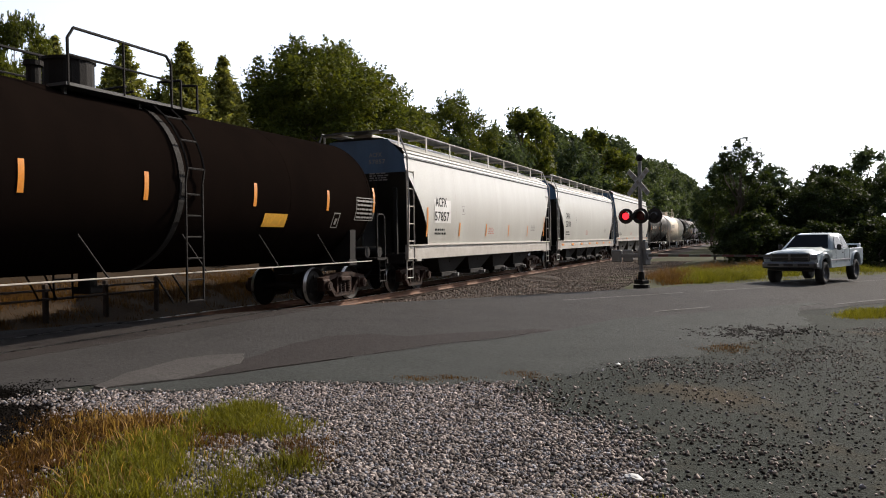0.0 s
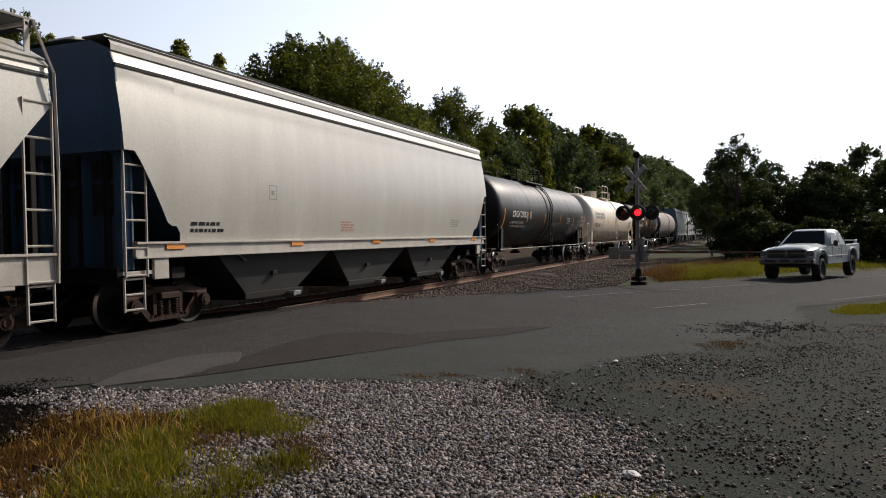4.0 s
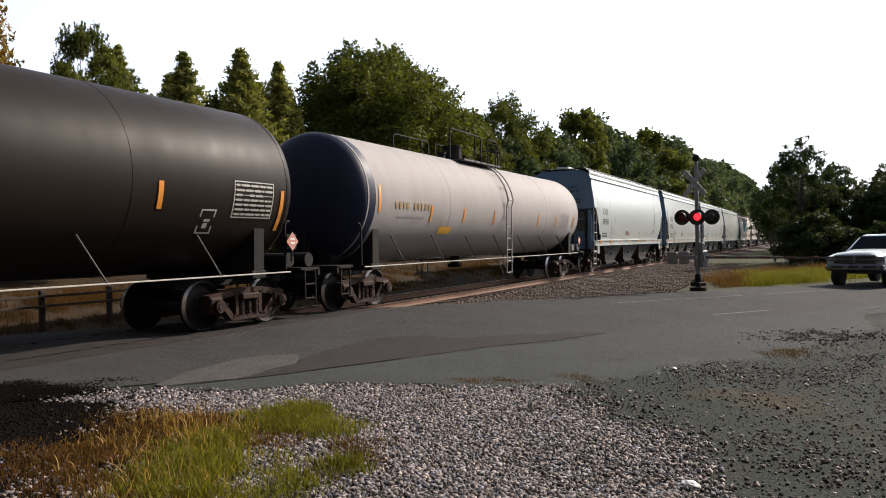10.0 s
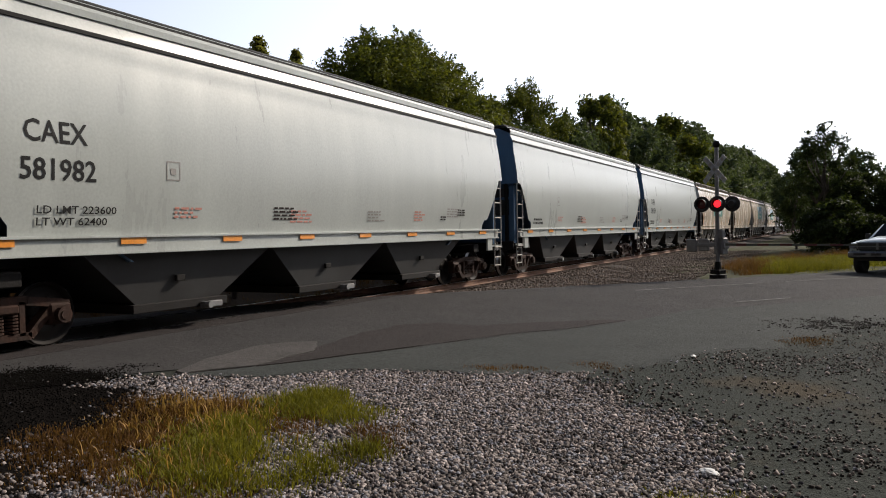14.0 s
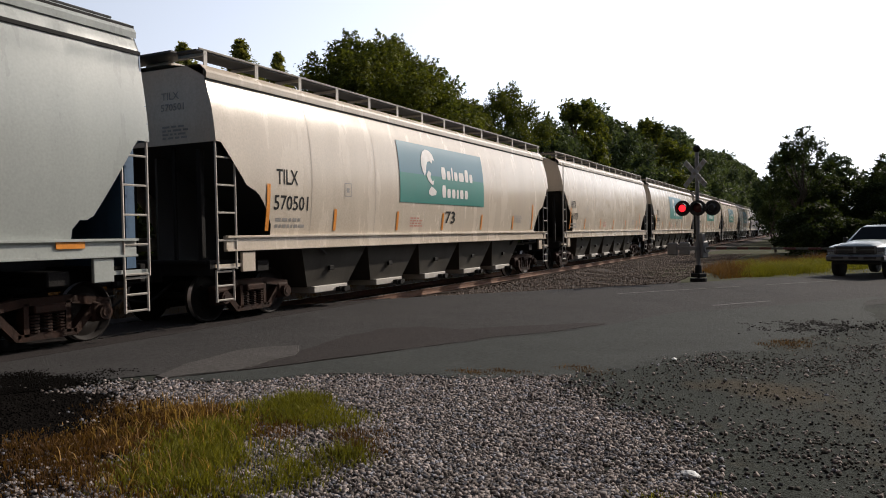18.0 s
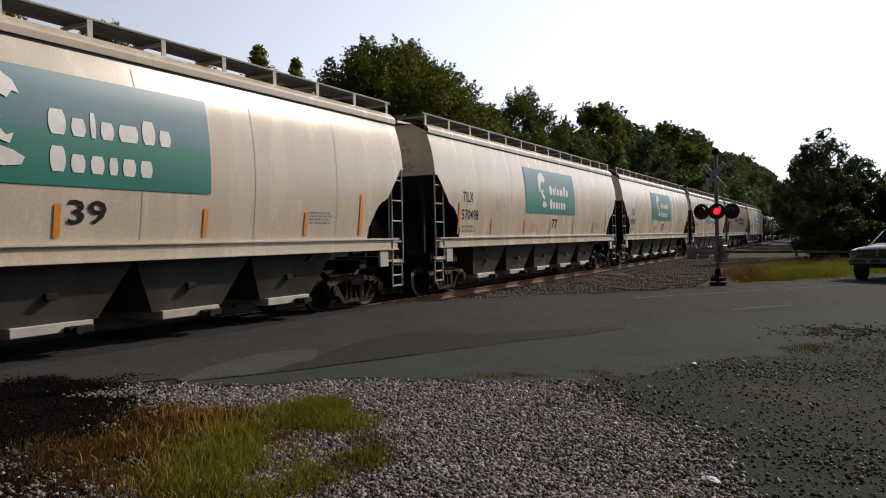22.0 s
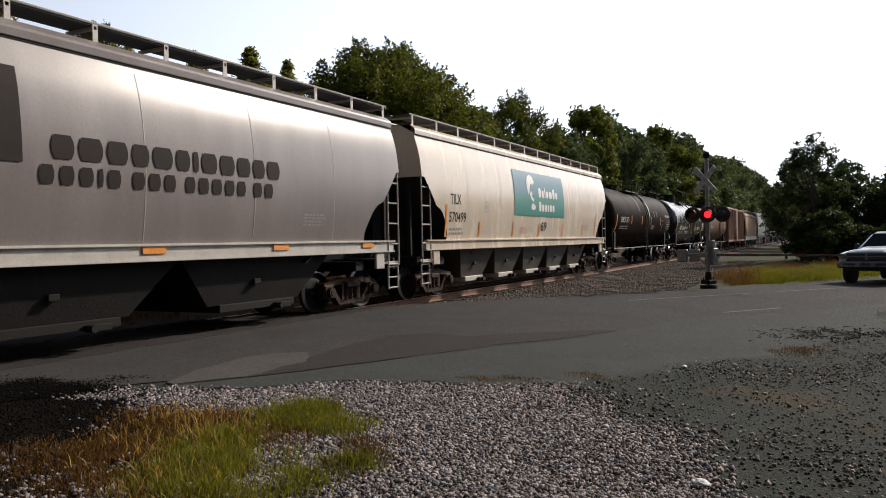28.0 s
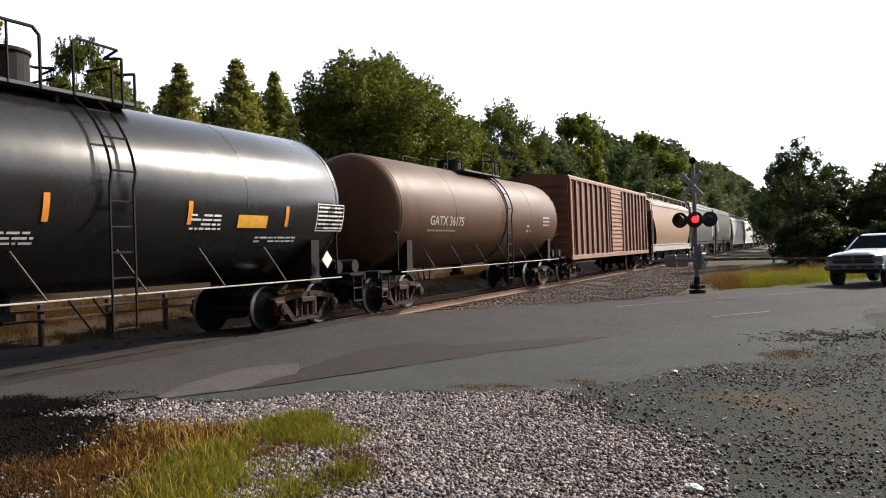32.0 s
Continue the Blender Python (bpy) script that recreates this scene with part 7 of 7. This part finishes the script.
AIRY = proto(broadleaf(61, 9, 2.2, 15000, 0.105, M_LEAFBLK, "sparse tree with thin airy top", "tree", 0.42, 0.42, 12), 9)
WARM = proto(broadleaf(71, 9, 3.4, 30000, 0.11, M_WARMLEAF, "leafy tree with yellowing orange-brown foliage", low=0.15), 9)
DARK = proto(broadleaf(67, 8, 3.6, 26000, 0.14, M_LEAFBLK, "dense dark broadleaf tree beside the road", "tree", 0.10), 8)

rng = random.Random(4)
# behind the train, from the near left into the distance
for x, y, h, p, w in ((-12.5, 13.7, 10.2, WARM, 0.62), (-15, 21.3, 9.3, OAK_B, 0.55), (-13.5, 18.9, 7.2, OAK_B, 0.65), (-17, 24.5, 8.4, OAK_B, 0.8), (-15.5, 23.2, 9.2, PINE, 0.8),
                      (-14.0, 25.4, 9.3, PINE, 1.05), (-14.5, 29.7, 10.4, PINE, 1.15), (-14.0, 32.0, 10.2, PINE, 1.05), (-16.5, 27.0, 8.8, PINE, 1.2), (-15.5, 34.8, 9.4, PINE, 1.2),
                      (-13.5, 39.6, 12.3, OAK_A, 1.18), (-15.5, 45.5, 13.5, OAK_A, 1.0), (-13.0, 52.0, 10.6, OAK_C, 0.9), (-14.5, 57.0, 11.2, OAK_B, 0.8),
                      (-15.0, 66.2, 13.6, OAK_A, 0.85), (-13.0, 61.5, 9.5, OAK_D, 1.0), (-13.5, 74.0, 11.4, OAK_D, 1.0), (-15.5, 82.0, 13.0, OAK_D, 1.05), (-15, 90.5, 17.0, OAK_C, 0.9), (-16, 99, 17.2, OAK_D, 0.95)):
    stand(p, x, y, h, rng.uniform(0, 360), w)
y = 106.0
while y < 330:
    h = 17.3 + 5.2 * min(1, (y - 100) / 150) + rng.uniform(-1.3, 1.0)
    # from 140 m on, only the crown with the haze tint is used
    stand(rng.choice((OAK_C, OAK_D)) if y < 140 else OAK_D, -14.5 + rng.uniform(-2.5, 2.0), y, h, rng.uniform(0, 360), rng.uniform(0.9, 1.1))
    y += rng.uniform(6.0, 9.0)
y = 15.0
while y < 125:
    stand(rng.choice((BUSH, BUSH_L, BUSH)), -10.5 + rng.uniform(-1.5, 1.3), y, rng.uniform(3.4, 5.2), rng.uniform(0, 360), rng.uniform(0.9, 1.3), "bushes behind the train")
    y += rng.uniform(2.8, 4.0)
y = 12.0
while y < 130:
    stand(rng.choice((OAK_C, OAK_D)), -22.0 + rng.uniform(-2, 2), y, rng.uniform(7.0, 9.0) if y < 36 else rng.uniform(9.5, 12.5), rng.uniform(0, 360), 1.0)
    y += rng.uniform(6.0, 8.5)
# beside the road, hiding the far end of the train
R = "trees beside the road"
for x, y, h, p, w in ((9.9, 58, 8.7, AIRY, 1.0), (7.9, 63, 5.4, AIRY, 0.8), (10.7, 60, 4.5, DARK, 1.0), (12.4, 61, 5.5, DARK, 1.2), (15.6, 60, 6.1, DARK, 1.1), (16.8, 72, 8.0, DARK, 0.9), (20.5, 64, 7.2, DARK, 1.0),
                      (24.5, 66, 9.0, DARK, 0.9), (29.5, 64, 9.2, OAK_C, 1.0), (9, 104, 11.0, OAK_D, 1.0), (13, 96, 10.0, OAK_D, 1.0), (6.5, 120, 12.5, OAK_D, 1.0), (6.0, 150, 14.0, OAK_C, 1.0), (22, 90, 11.0, OAK_D, 1.0), (34, 74, 10.5, OAK_D, 1.0), (41, 70, 10.5, OAK_C, 1.0)):
    stand(p, x, y, h, rng.uniform(0, 360), w, R)
for k in range(1, 9):
    stand(BUSH, 7.8 + 2.6 * k + rng.uniform(-0.6, 0.6), 53.5 + rng.uniform(-2, 2.5) + 0.3 * k, rng.uniform(2.2, 3.4), rng.uniform(0, 360), 1.2, "bushes beside the road")


def grass(name, label, spots, material, seed, tall, tufts, per=16, thin=-0.05):
    """Grass in tufts that thin out towards the edge; spots: (x, y, spread x, spread y, share)."""
    g = np.random.default_rng(seed)
    V, Fc = [], []
    tot = sum(s[4] for s in spots)
    for cx, cy, rx, ry, share in spots:
        for _ in range(int(tufts * share / tot)):
            q = g.normal(0, 0.5, 2)
            tx, ty = cx + rx * q[0], cy + ry * q[1]
            if noise.noise(Vector((tx * 1.6, ty * 1.6, seed))) < thin + 0.25 * (math.hypot(*q) - 0.6) or across(tx, ty) > -7.0 and across(tx, ty) < 0.9:
                continue
            size = tall * g.uniform(0.45, 1.2) * max(0.45, 1.15 - 0.45 * math.hypot(*q))
            sway = g.normal(0, 0.18, 2)
            for _ in range(per):
                o = g.normal(0, 0.05 + 0.18 * tall, 2)
                x, y = tx + o[0], ty + o[1]
                z = ground_z(x, y)
                hgt = size * g.uniform(0.4, 1.15)
                lean = (o * 2.2 + g.normal(0, 0.28, 2) + sway) * hgt
                w = (0.0020 + 0.0028 * g.uniform()) * (1 + 1.6 * tall)
                b = g.uniform(0, math.pi)
                dx, dy = w * math.cos(b), w * math.sin(b)
                k = len(V)
                V += [(x - dx, y - dy, z - 0.01), (x + dx, y + dy, z - 0.01), (x + lean[0] * 0.4 + dx * 0.8, y + lean[1] * 0.4 + dy * 0.8, z + hgt * 0.6), (x + lean[0] * 0.4 - dx * 0.8, y + lean[1] * 0.4 - dy * 0.8, z + hgt * 0.6), (x + lean[0], y + lean[1], z + hgt * 0.92)]
                Fc += [(k, k + 1, k + 2, k + 3), (k + 3, k + 2, k + 4)]
    ob = raw(name, V, Fc, material)
    tagged(ob, label, "grass", kind="stuff")


grass("green_grass", "patch of green grass growing in the gravel", [(6.25, 6.05, 0.42, 0.60, 2.4), (6.70, 5.75, 0.50, 0.45, 1.2), (6.25, 4.95, 0.6, 0.5, 1.6), (6.70, 4.45, 0.6, 0.55, 2.4), (7.0, 4.0, 0.7, 0.5, 1.8), (7.62, 4.95, 0.25, 0.22, 0.5), (7.45, 4.35, 0.4, 0.35, 0.5)], M_GRASS, 3, 0.125, 1500, 14, -0.16)
grass("dry_grass", "dry brown grass at the edge of the gravel", [(5.15, 5.30, 0.6, 0.45, 1.3), (5.65, 5.35, 0.7, 0.6, 2.6), (5.7, 4.6, 0.7, 0.7, 2.2), (6.2, 3.9, 0.7, 0.6, 2), (5.5, 4.0, 0.7, 0.6, 1.6), (6.9, 3.6, 0.8, 0.5, 1.4), (7.6, 5.1, 0.3, 0.35, 0.5), (7.3, 5.5, 0.4, 0.4, 0.6), (6.4, 5.4, 0.7, 0.8, 1.6)], M_DRY, 8, 0.075, 2000, 13, -0.20)
grass("dry_grass", "matted dead straw lying among the dry grass", [(5.45, 5.35, 0.6, 0.4, 2), (5.9, 5.5, 0.5, 0.3, 1.4), (5.5, 4.7, 0.6, 0.6, 1)], M_STALK, 15, 0.05, 520, 9, -0.35)
grass("straw_stalks", "sparse pale straw stalks standing in the grass", [(5.7, 5.4, 0.8, 0.6, 2), (6.3, 4.6, 0.9, 0.9, 2), (6.9, 3.9, 0.8, 0.5, 1.2)], M_STALK, 10, 0.19, 170, 4, -0.5)
grass("dry_grass", "few dry brown tufts at the asphalt edge", [(7.1, 8.5, 0.35, 0.12, 1), (7.5, 8.75, 0.3, 0.12, 1), (8.2, 9.4, 0.35, 0.2, 1), (10.4, 13.0, 0.6, 0.5, 0.8)], M_DRY, 9, 0.05, 260, 10, -0.6)
grass("weeds", "small green weeds at the corner of the gravel", [(10.25, 5.0, 0.5, 0.3, 1)], M_GRASS, 12, 0.06, 170, 12, -0.4)
grass("verge_grass", "green verge grass beside the road", [(9.6, 35.8, 1.3, 2.6, 2), (8.9, 31.6, 0.5, 1.2, 0.8), (11.2, 40.5, 1.6, 3, 2), (8.2, 37, 1.0, 3, 0.8), (14.5, 48, 3, 4, 2)], M_GRASS, 13, 0.42, 6500, 12, -0.30)
grass("verge_weeds", "dull brown weeds among the verge grass", [(9.0, 38.5, 1.4, 3.0, 2), (7.4, 36, 1.2, 3.0, 1.2), (11.2, 44, 1.8, 3, 2), (8.0, 32.0, 1.0, 2.0, 0.8)], M_DRY, 14, 0.55, 1300, 11, -0.20)
grass("verge_grass", "green grass between road and lot", [(14.0, 23.6, 1.0, 2.4, 2.2), (13.0, 20.6, 0.8, 1.2, 1.3), (15.6, 27.5, 0.9, 2.6, 1.3), (17.5, 24.0, 2.2, 3.5, 1.5)], M_GRASS, 17, 0.16, 5200, 14, -0.35)
grass("bank_grass", "dry orange-brown grass on the bank behind the track", [(-4.6, 12, 1.4, 5, 1.1), (-4.2, 22, 1.6, 8, 2), (-4.4, 36, 1.6, 9, 1.2)], M_STRAW, 19, 0.22, 6000, 13, -0.08)


def bed_z(x, y):
    """Top of the ballast bed or of the ground, whichever is higher."""
    a = abs(x)
    return max(ground_z(x, y), -0.21 - max(0.0, a - 1.75) * 0.164 if a < 3.4 else -9.0)


def stones(name, label, inside, count, size, material, seed, box, height=ground_z):
    """Crushed stones: small irregular blocks, joined."""
    g = np.random.default_rng(seed)
    base = np.array([(-1, -1, -1), (1, -1, -1), (1, 1, -1), (-1, 1, -1), (-1, -1, 1), (1, -1, 1), (1, 1, 1), (-1, 1, 1)], float) * 0.5
    quads = np.array([(0, 3, 2, 1), (4, 5, 6, 7), (0, 1, 5, 4), (1, 2, 6, 5), (2, 3, 7, 6), (3, 0, 4, 7)])
    P = []
    while len(P) < count:
        x, y = g.uniform(box[0], box[1]), g.uniform(box[2], box[3])
        if g.uniform() < inside(x, y):
            P.append((x, y, height(x, y)))
    P = np.array(P)
    n = len(P)
    s = size * g.uniform(0.45, 1.35, (n, 1, 1)) * g.uniform(0.6, 1.2, (n, 1, 3))
    v = base[None] * s * g.uniform(0.55, 1.25, (n, 8, 3))
    ax = g.normal(size=(n, 3))
    ax /= np.linalg.norm(ax, axis=1, keepdims=True)
    an = g.uniform(0, 6.28, n)
    c, sn = np.cos(an)[:, None, None], np.sin(an)[:, None, None]
    k = ax[:, None, :]
    v = v * c + np.cross(np.broadcast_to(k, v.shape), v) * sn + k * (v * k).sum(2, keepdims=True) * (1 - c)
    v += P[:, None, :] + np.array([0, 0, 1.0]) * size * 0.18
    me = bpy.data.meshes.new(name)
    me.vertices.add(n * 8)
    me.vertices.foreach_set("co", v.reshape(-1))
    f = (np.arange(n)[:, None, None] * 8 + quads[None]).reshape(-1)
    me.loops.add(n * 24)
    me.loops.foreach_set("vertex_index", f)
    me.polygons.add(n * 6)
    me.polygons.foreach_set("loop_start", np.arange(n * 6) * 4)
    me.polygons.foreach_set("loop_total", np.full(n * 6, 4))
    me.update()
    me.materials.append(material)
    tagged(new(name, me), label, "gravel", kind="stuff")


def edge_y(x):
    """How far the lot reaches before the apron begins."""
    for a, b in zip(LOT_EDGE, LOT_EDGE[1:]):
        if a[0] <= x < b[0]:
            return a[1] + (b[1] - a[1]) * (x - a[0]) / (b[0] - a[0])
    return 6.3 + 1.0 * (x - 4.1) if x < 5 else 18.0


def lot_density(x, y):
    room = edge_y(x) - y + 0.30 * noise.noise(Vector((x * 1.5, y * 1.5, 0)))
    if room < -0.10 or (y > 9.5 and x > 9.8 and room < 2.0):
        return 0
    edge = 0.10 + 0.90 * ease(-0.1, 0.5, room)
    # bare dark ground beside the road, with stones thinning into it
    bare = math.hypot((x - 4.0) / 1.45, (y - 4.6) / 1.35) + 0.25 * noise.noise(Vector((x * 2, y * 2, 6)))
    edge *= 0.006 + 0.994 * ease(0.55, 1.25, bare)
    # and into the brown grass
    turf = math.hypot((x - 5.7) / 1.0, (y - 4.9) / 0.95) + 0.35 * noise.noise(Vector((x * 1.8, y * 1.8, 14)))
    edge *= 0.15 + 0.85 * ease(0.6, 1.25, turf)
    back = ease(4.5, 5.4, y)
    edge *= back + (1 - back) * (0.12 + 0.88 * ease(5.8, 7.1, x + 0.3 * noise.noise(Vector((x * 2, y * 2, 17)))))
    gravel = 1 - ease(-0.55, 1.1, x - 8.25 - 0.735 * (8.3 - y) + 0.9 * noise.noise(Vector((x * 0.8, y * 0.8, 2))))
    return edge * (0.012 + 0.988 * gravel ** 1.4) * ease(-1.5, 3.0, y + 0.8 * noise.noise(Vector((x * 0.8, y * 0.8, 11))))


def dirt_density(x, y):
    """Stones strewn over the bare dirt, gathered in loose patches."""
    if across(x, y) < 2.2 + 0.4 * noise.noise(Vector((x * 0.9, y * 0.9, 5))):
        return 0
    return 0.10 + 0.90 * ease(0.0, 0.45, noise.noise(Vector((x * 0.75, y * 0.5, 9)))) * (0.4 + 0.6 * ease(-0.2, 0.2, noise.noise(Vector((x * 2.4, y * 2.0, 3)))))


def dark_clod_density(x, y):
    d = math.hypot((x - 4.1) / 1.35, (y - 4.9) / 1.15) + 0.3 * noise.noise(Vector((x * 2.2, y * 2.2, 3)))
    return 1 - ease(0.9, 1.25, d) if across(x, y) > 0.1 else 0


stones("lot_gravel", "pale grey crushed stone spread over the lot", lot_density, 62000, 0.0275, M_STONE, 21, (3.0, 13.0, -1.5, 12.0))
stones("lot_gravel", "bluish grey crushed stone spread over the lot", lot_density, 26000, 0.0265, M_STONEBLUE, 27, (3.0, 13.0, -1.5, 12.0))
stones("lot_chips", "fine dark stone chips between the larger stones", lot_density, 22000, 0.016, M_STONEDARK, 28, (3.0, 13.0, -1.5, 12.0))
stones("lot_pebbles", "scattered pale pebbles on the dirt lot", dirt_density, 6500, 0.021, M_STONE, 22, (8.5, 17.0, -2.0, 20.0))
stones("lot_pebbles", "scattered dark stones on the dirt lot", dirt_density, 3600, 0.024, M_STONEDARK, 29, (8.5, 17.0, -2.0, 20.0))
stones("lot_chips", "fine dark grit on the dirt lot", lambda x, y: 0.4 + 0.6 * dirt_density(x, y) if across(x, y) > 2.0 else 0, 9000, 0.015, M_STONEDARK, 30, (8.5, 15.0, 2.0, 16.0))
stones("shoulder_stones", "brown ballast stones on the track shoulder", lambda x, y: 1 if across(x, y) < -7.0 and 0.9 < x < 6.4 else 0, 24000, 0.048, M_BALLAST_ST, 23, (0.9, 6.4, 14.0, 62.0), bed_z)

stones("soil_clods", "near-black clods beside the road edge", dark_clod_density, 6000, 0.019, M_DARKGROUND, 24, (2.2, 6.2, 3.0, 6.6))
def dark_grain_density(x, y):
    d = math.hypot((x - 3.3) / 1.7, (y - 5.2) / 1.35) + 0.3 * noise.noise(Vector((x * 1.7, y * 1.7, 12)))
    return (1 - ease(0.2, 1.3, d)) ** 3 if across(x, y) < 0.3 else 0


# near-black grains, dense by the patch and thinner out onto the road
stones("road_dirt", "near-black grains thinning out over the edge of the road", dark_grain_density, 12000, 0.011, M_DARKGROUND, 33, (1.0, 5.2, 3.6, 7.4), lambda x, y: ground_z(x, y) + 0.014)
stones("edge_rubble", "dark broken asphalt rubble at the apron edge", lambda x, y: math.exp(-((x - 10.9 - 0.5 * (y - 15.5)) / 0.55) ** 2 - ((y - 15.5) / 0.8) ** 2) * (1 if noise.noise(Vector((x * 3, y * 3, 8))) > -0.1 else 0.1), 900, 0.026, M_TAR, 26, (9.4, 12.6, 13.6, 17.6), lambda x, y: ground_z(x, y) + 0.012)
stones("lot_stones", "larger broken stones among the gravel", lot_density, 900, 0.038, M_STONE, 25, (4.5, 13.0, 2.2, 12.0))

# litter
def litter(x, y, s, m=None):
    bm = bmesh.new()
    bmesh.ops.create_icosphere(bm, subdivisions=3, radius=0.5)
    for v in bm.verts:
        k = 1 + 0.45 * noise.noise(v.co * 3.1 + Vector((x, y, 0))) + 0.2 * noise.noise(v.co * 8.0 + Vector((y, x, 0)))
        v.co = Vector((v.co.x * s * k, v.co.y * s * 0.55 * k, max(-0.1, v.co.z) * s * 0.26 * k))
    ob = link("litter", bm, m or M_LITTER)
    ob.matrix_basis = pose(x, y, ground_z(x, y) + 0.02, 0, 0, x * 50)
    tagged(ob, "small crumpled piece of pale litter on the ground", "litter")


for x, y, s in ((9.15, 10.55, 0.12), (6.22, 5.28, 0.06), (10.05, 5.75, 0.17), (3.4, 20.1, 0.14), (3.0, 19.3, 0.10), (6.93, 3.95, 0.14)):
    litter(x, y, s)


def fence():
    th = thing("fence", "low dark wooden rail fence on the bank behind the track", "fence")
    y0, y1, x = 5.5, 15.5, -3.4
    for k in range(7):
        y = y0 + (y1 - y0) * k / 6
        bm = bmesh.new()
        block(bm, (x, y, 0.25), (0.10, 0.10, 0.95), 0.01)
        part("fence_post", bm, M_FENCE, th)
    for z in (0.40, 0.60):
        bm = bmesh.new()
        block(bm, (x + 0.07, (y0 + y1) / 2, z), (0.04, y1 - y0, 0.05), 0.006)
        part("fence_rail", bm, M_FENCE, th)


fence()

# ---- what moves ----
SPEED, GAIN, EASE = 11.586, 0.0667, -0.0009


def travelled(t):
    return SPEED * t + GAIN * t * t / 2 + EASE * t ** 3 / 6


def motions():
    seconds = [k * 1.0 for k in range(33)]
    for car, y0 in CARS:
        walk(car, [(t, pose(0, y0 - travelled(t), 0)) for t in seconds])
    # wheels roll without slipping; wheelsets of one kind turn alike
    leads = {}
    for car, y0 in CARS:
        for b in car.children:
            if b.name.split(".")[0] == "bogie":
                for w in b.children:
                    key = w.location.y > 0
                    if key not in leads:
                        leads[key] = w
                        w_y = w.location.y
                        walk(w, [(k / 30, pose(0, w_y, GEAR_R, math.degrees(travelled(k / 30) / GEAR_R))) for k in range(961)])
                    else:
                        w.rotation_mode = "QUATERNION"
                        src = leads[key].animation_data
                        ad = w.animation_data_create()
                        ad.action = src.action
                        ad.action_slot = src.action_slot
    # the lit lamp changes sides of the signal
    walk(LIT, LIT_ROWS)


motions()
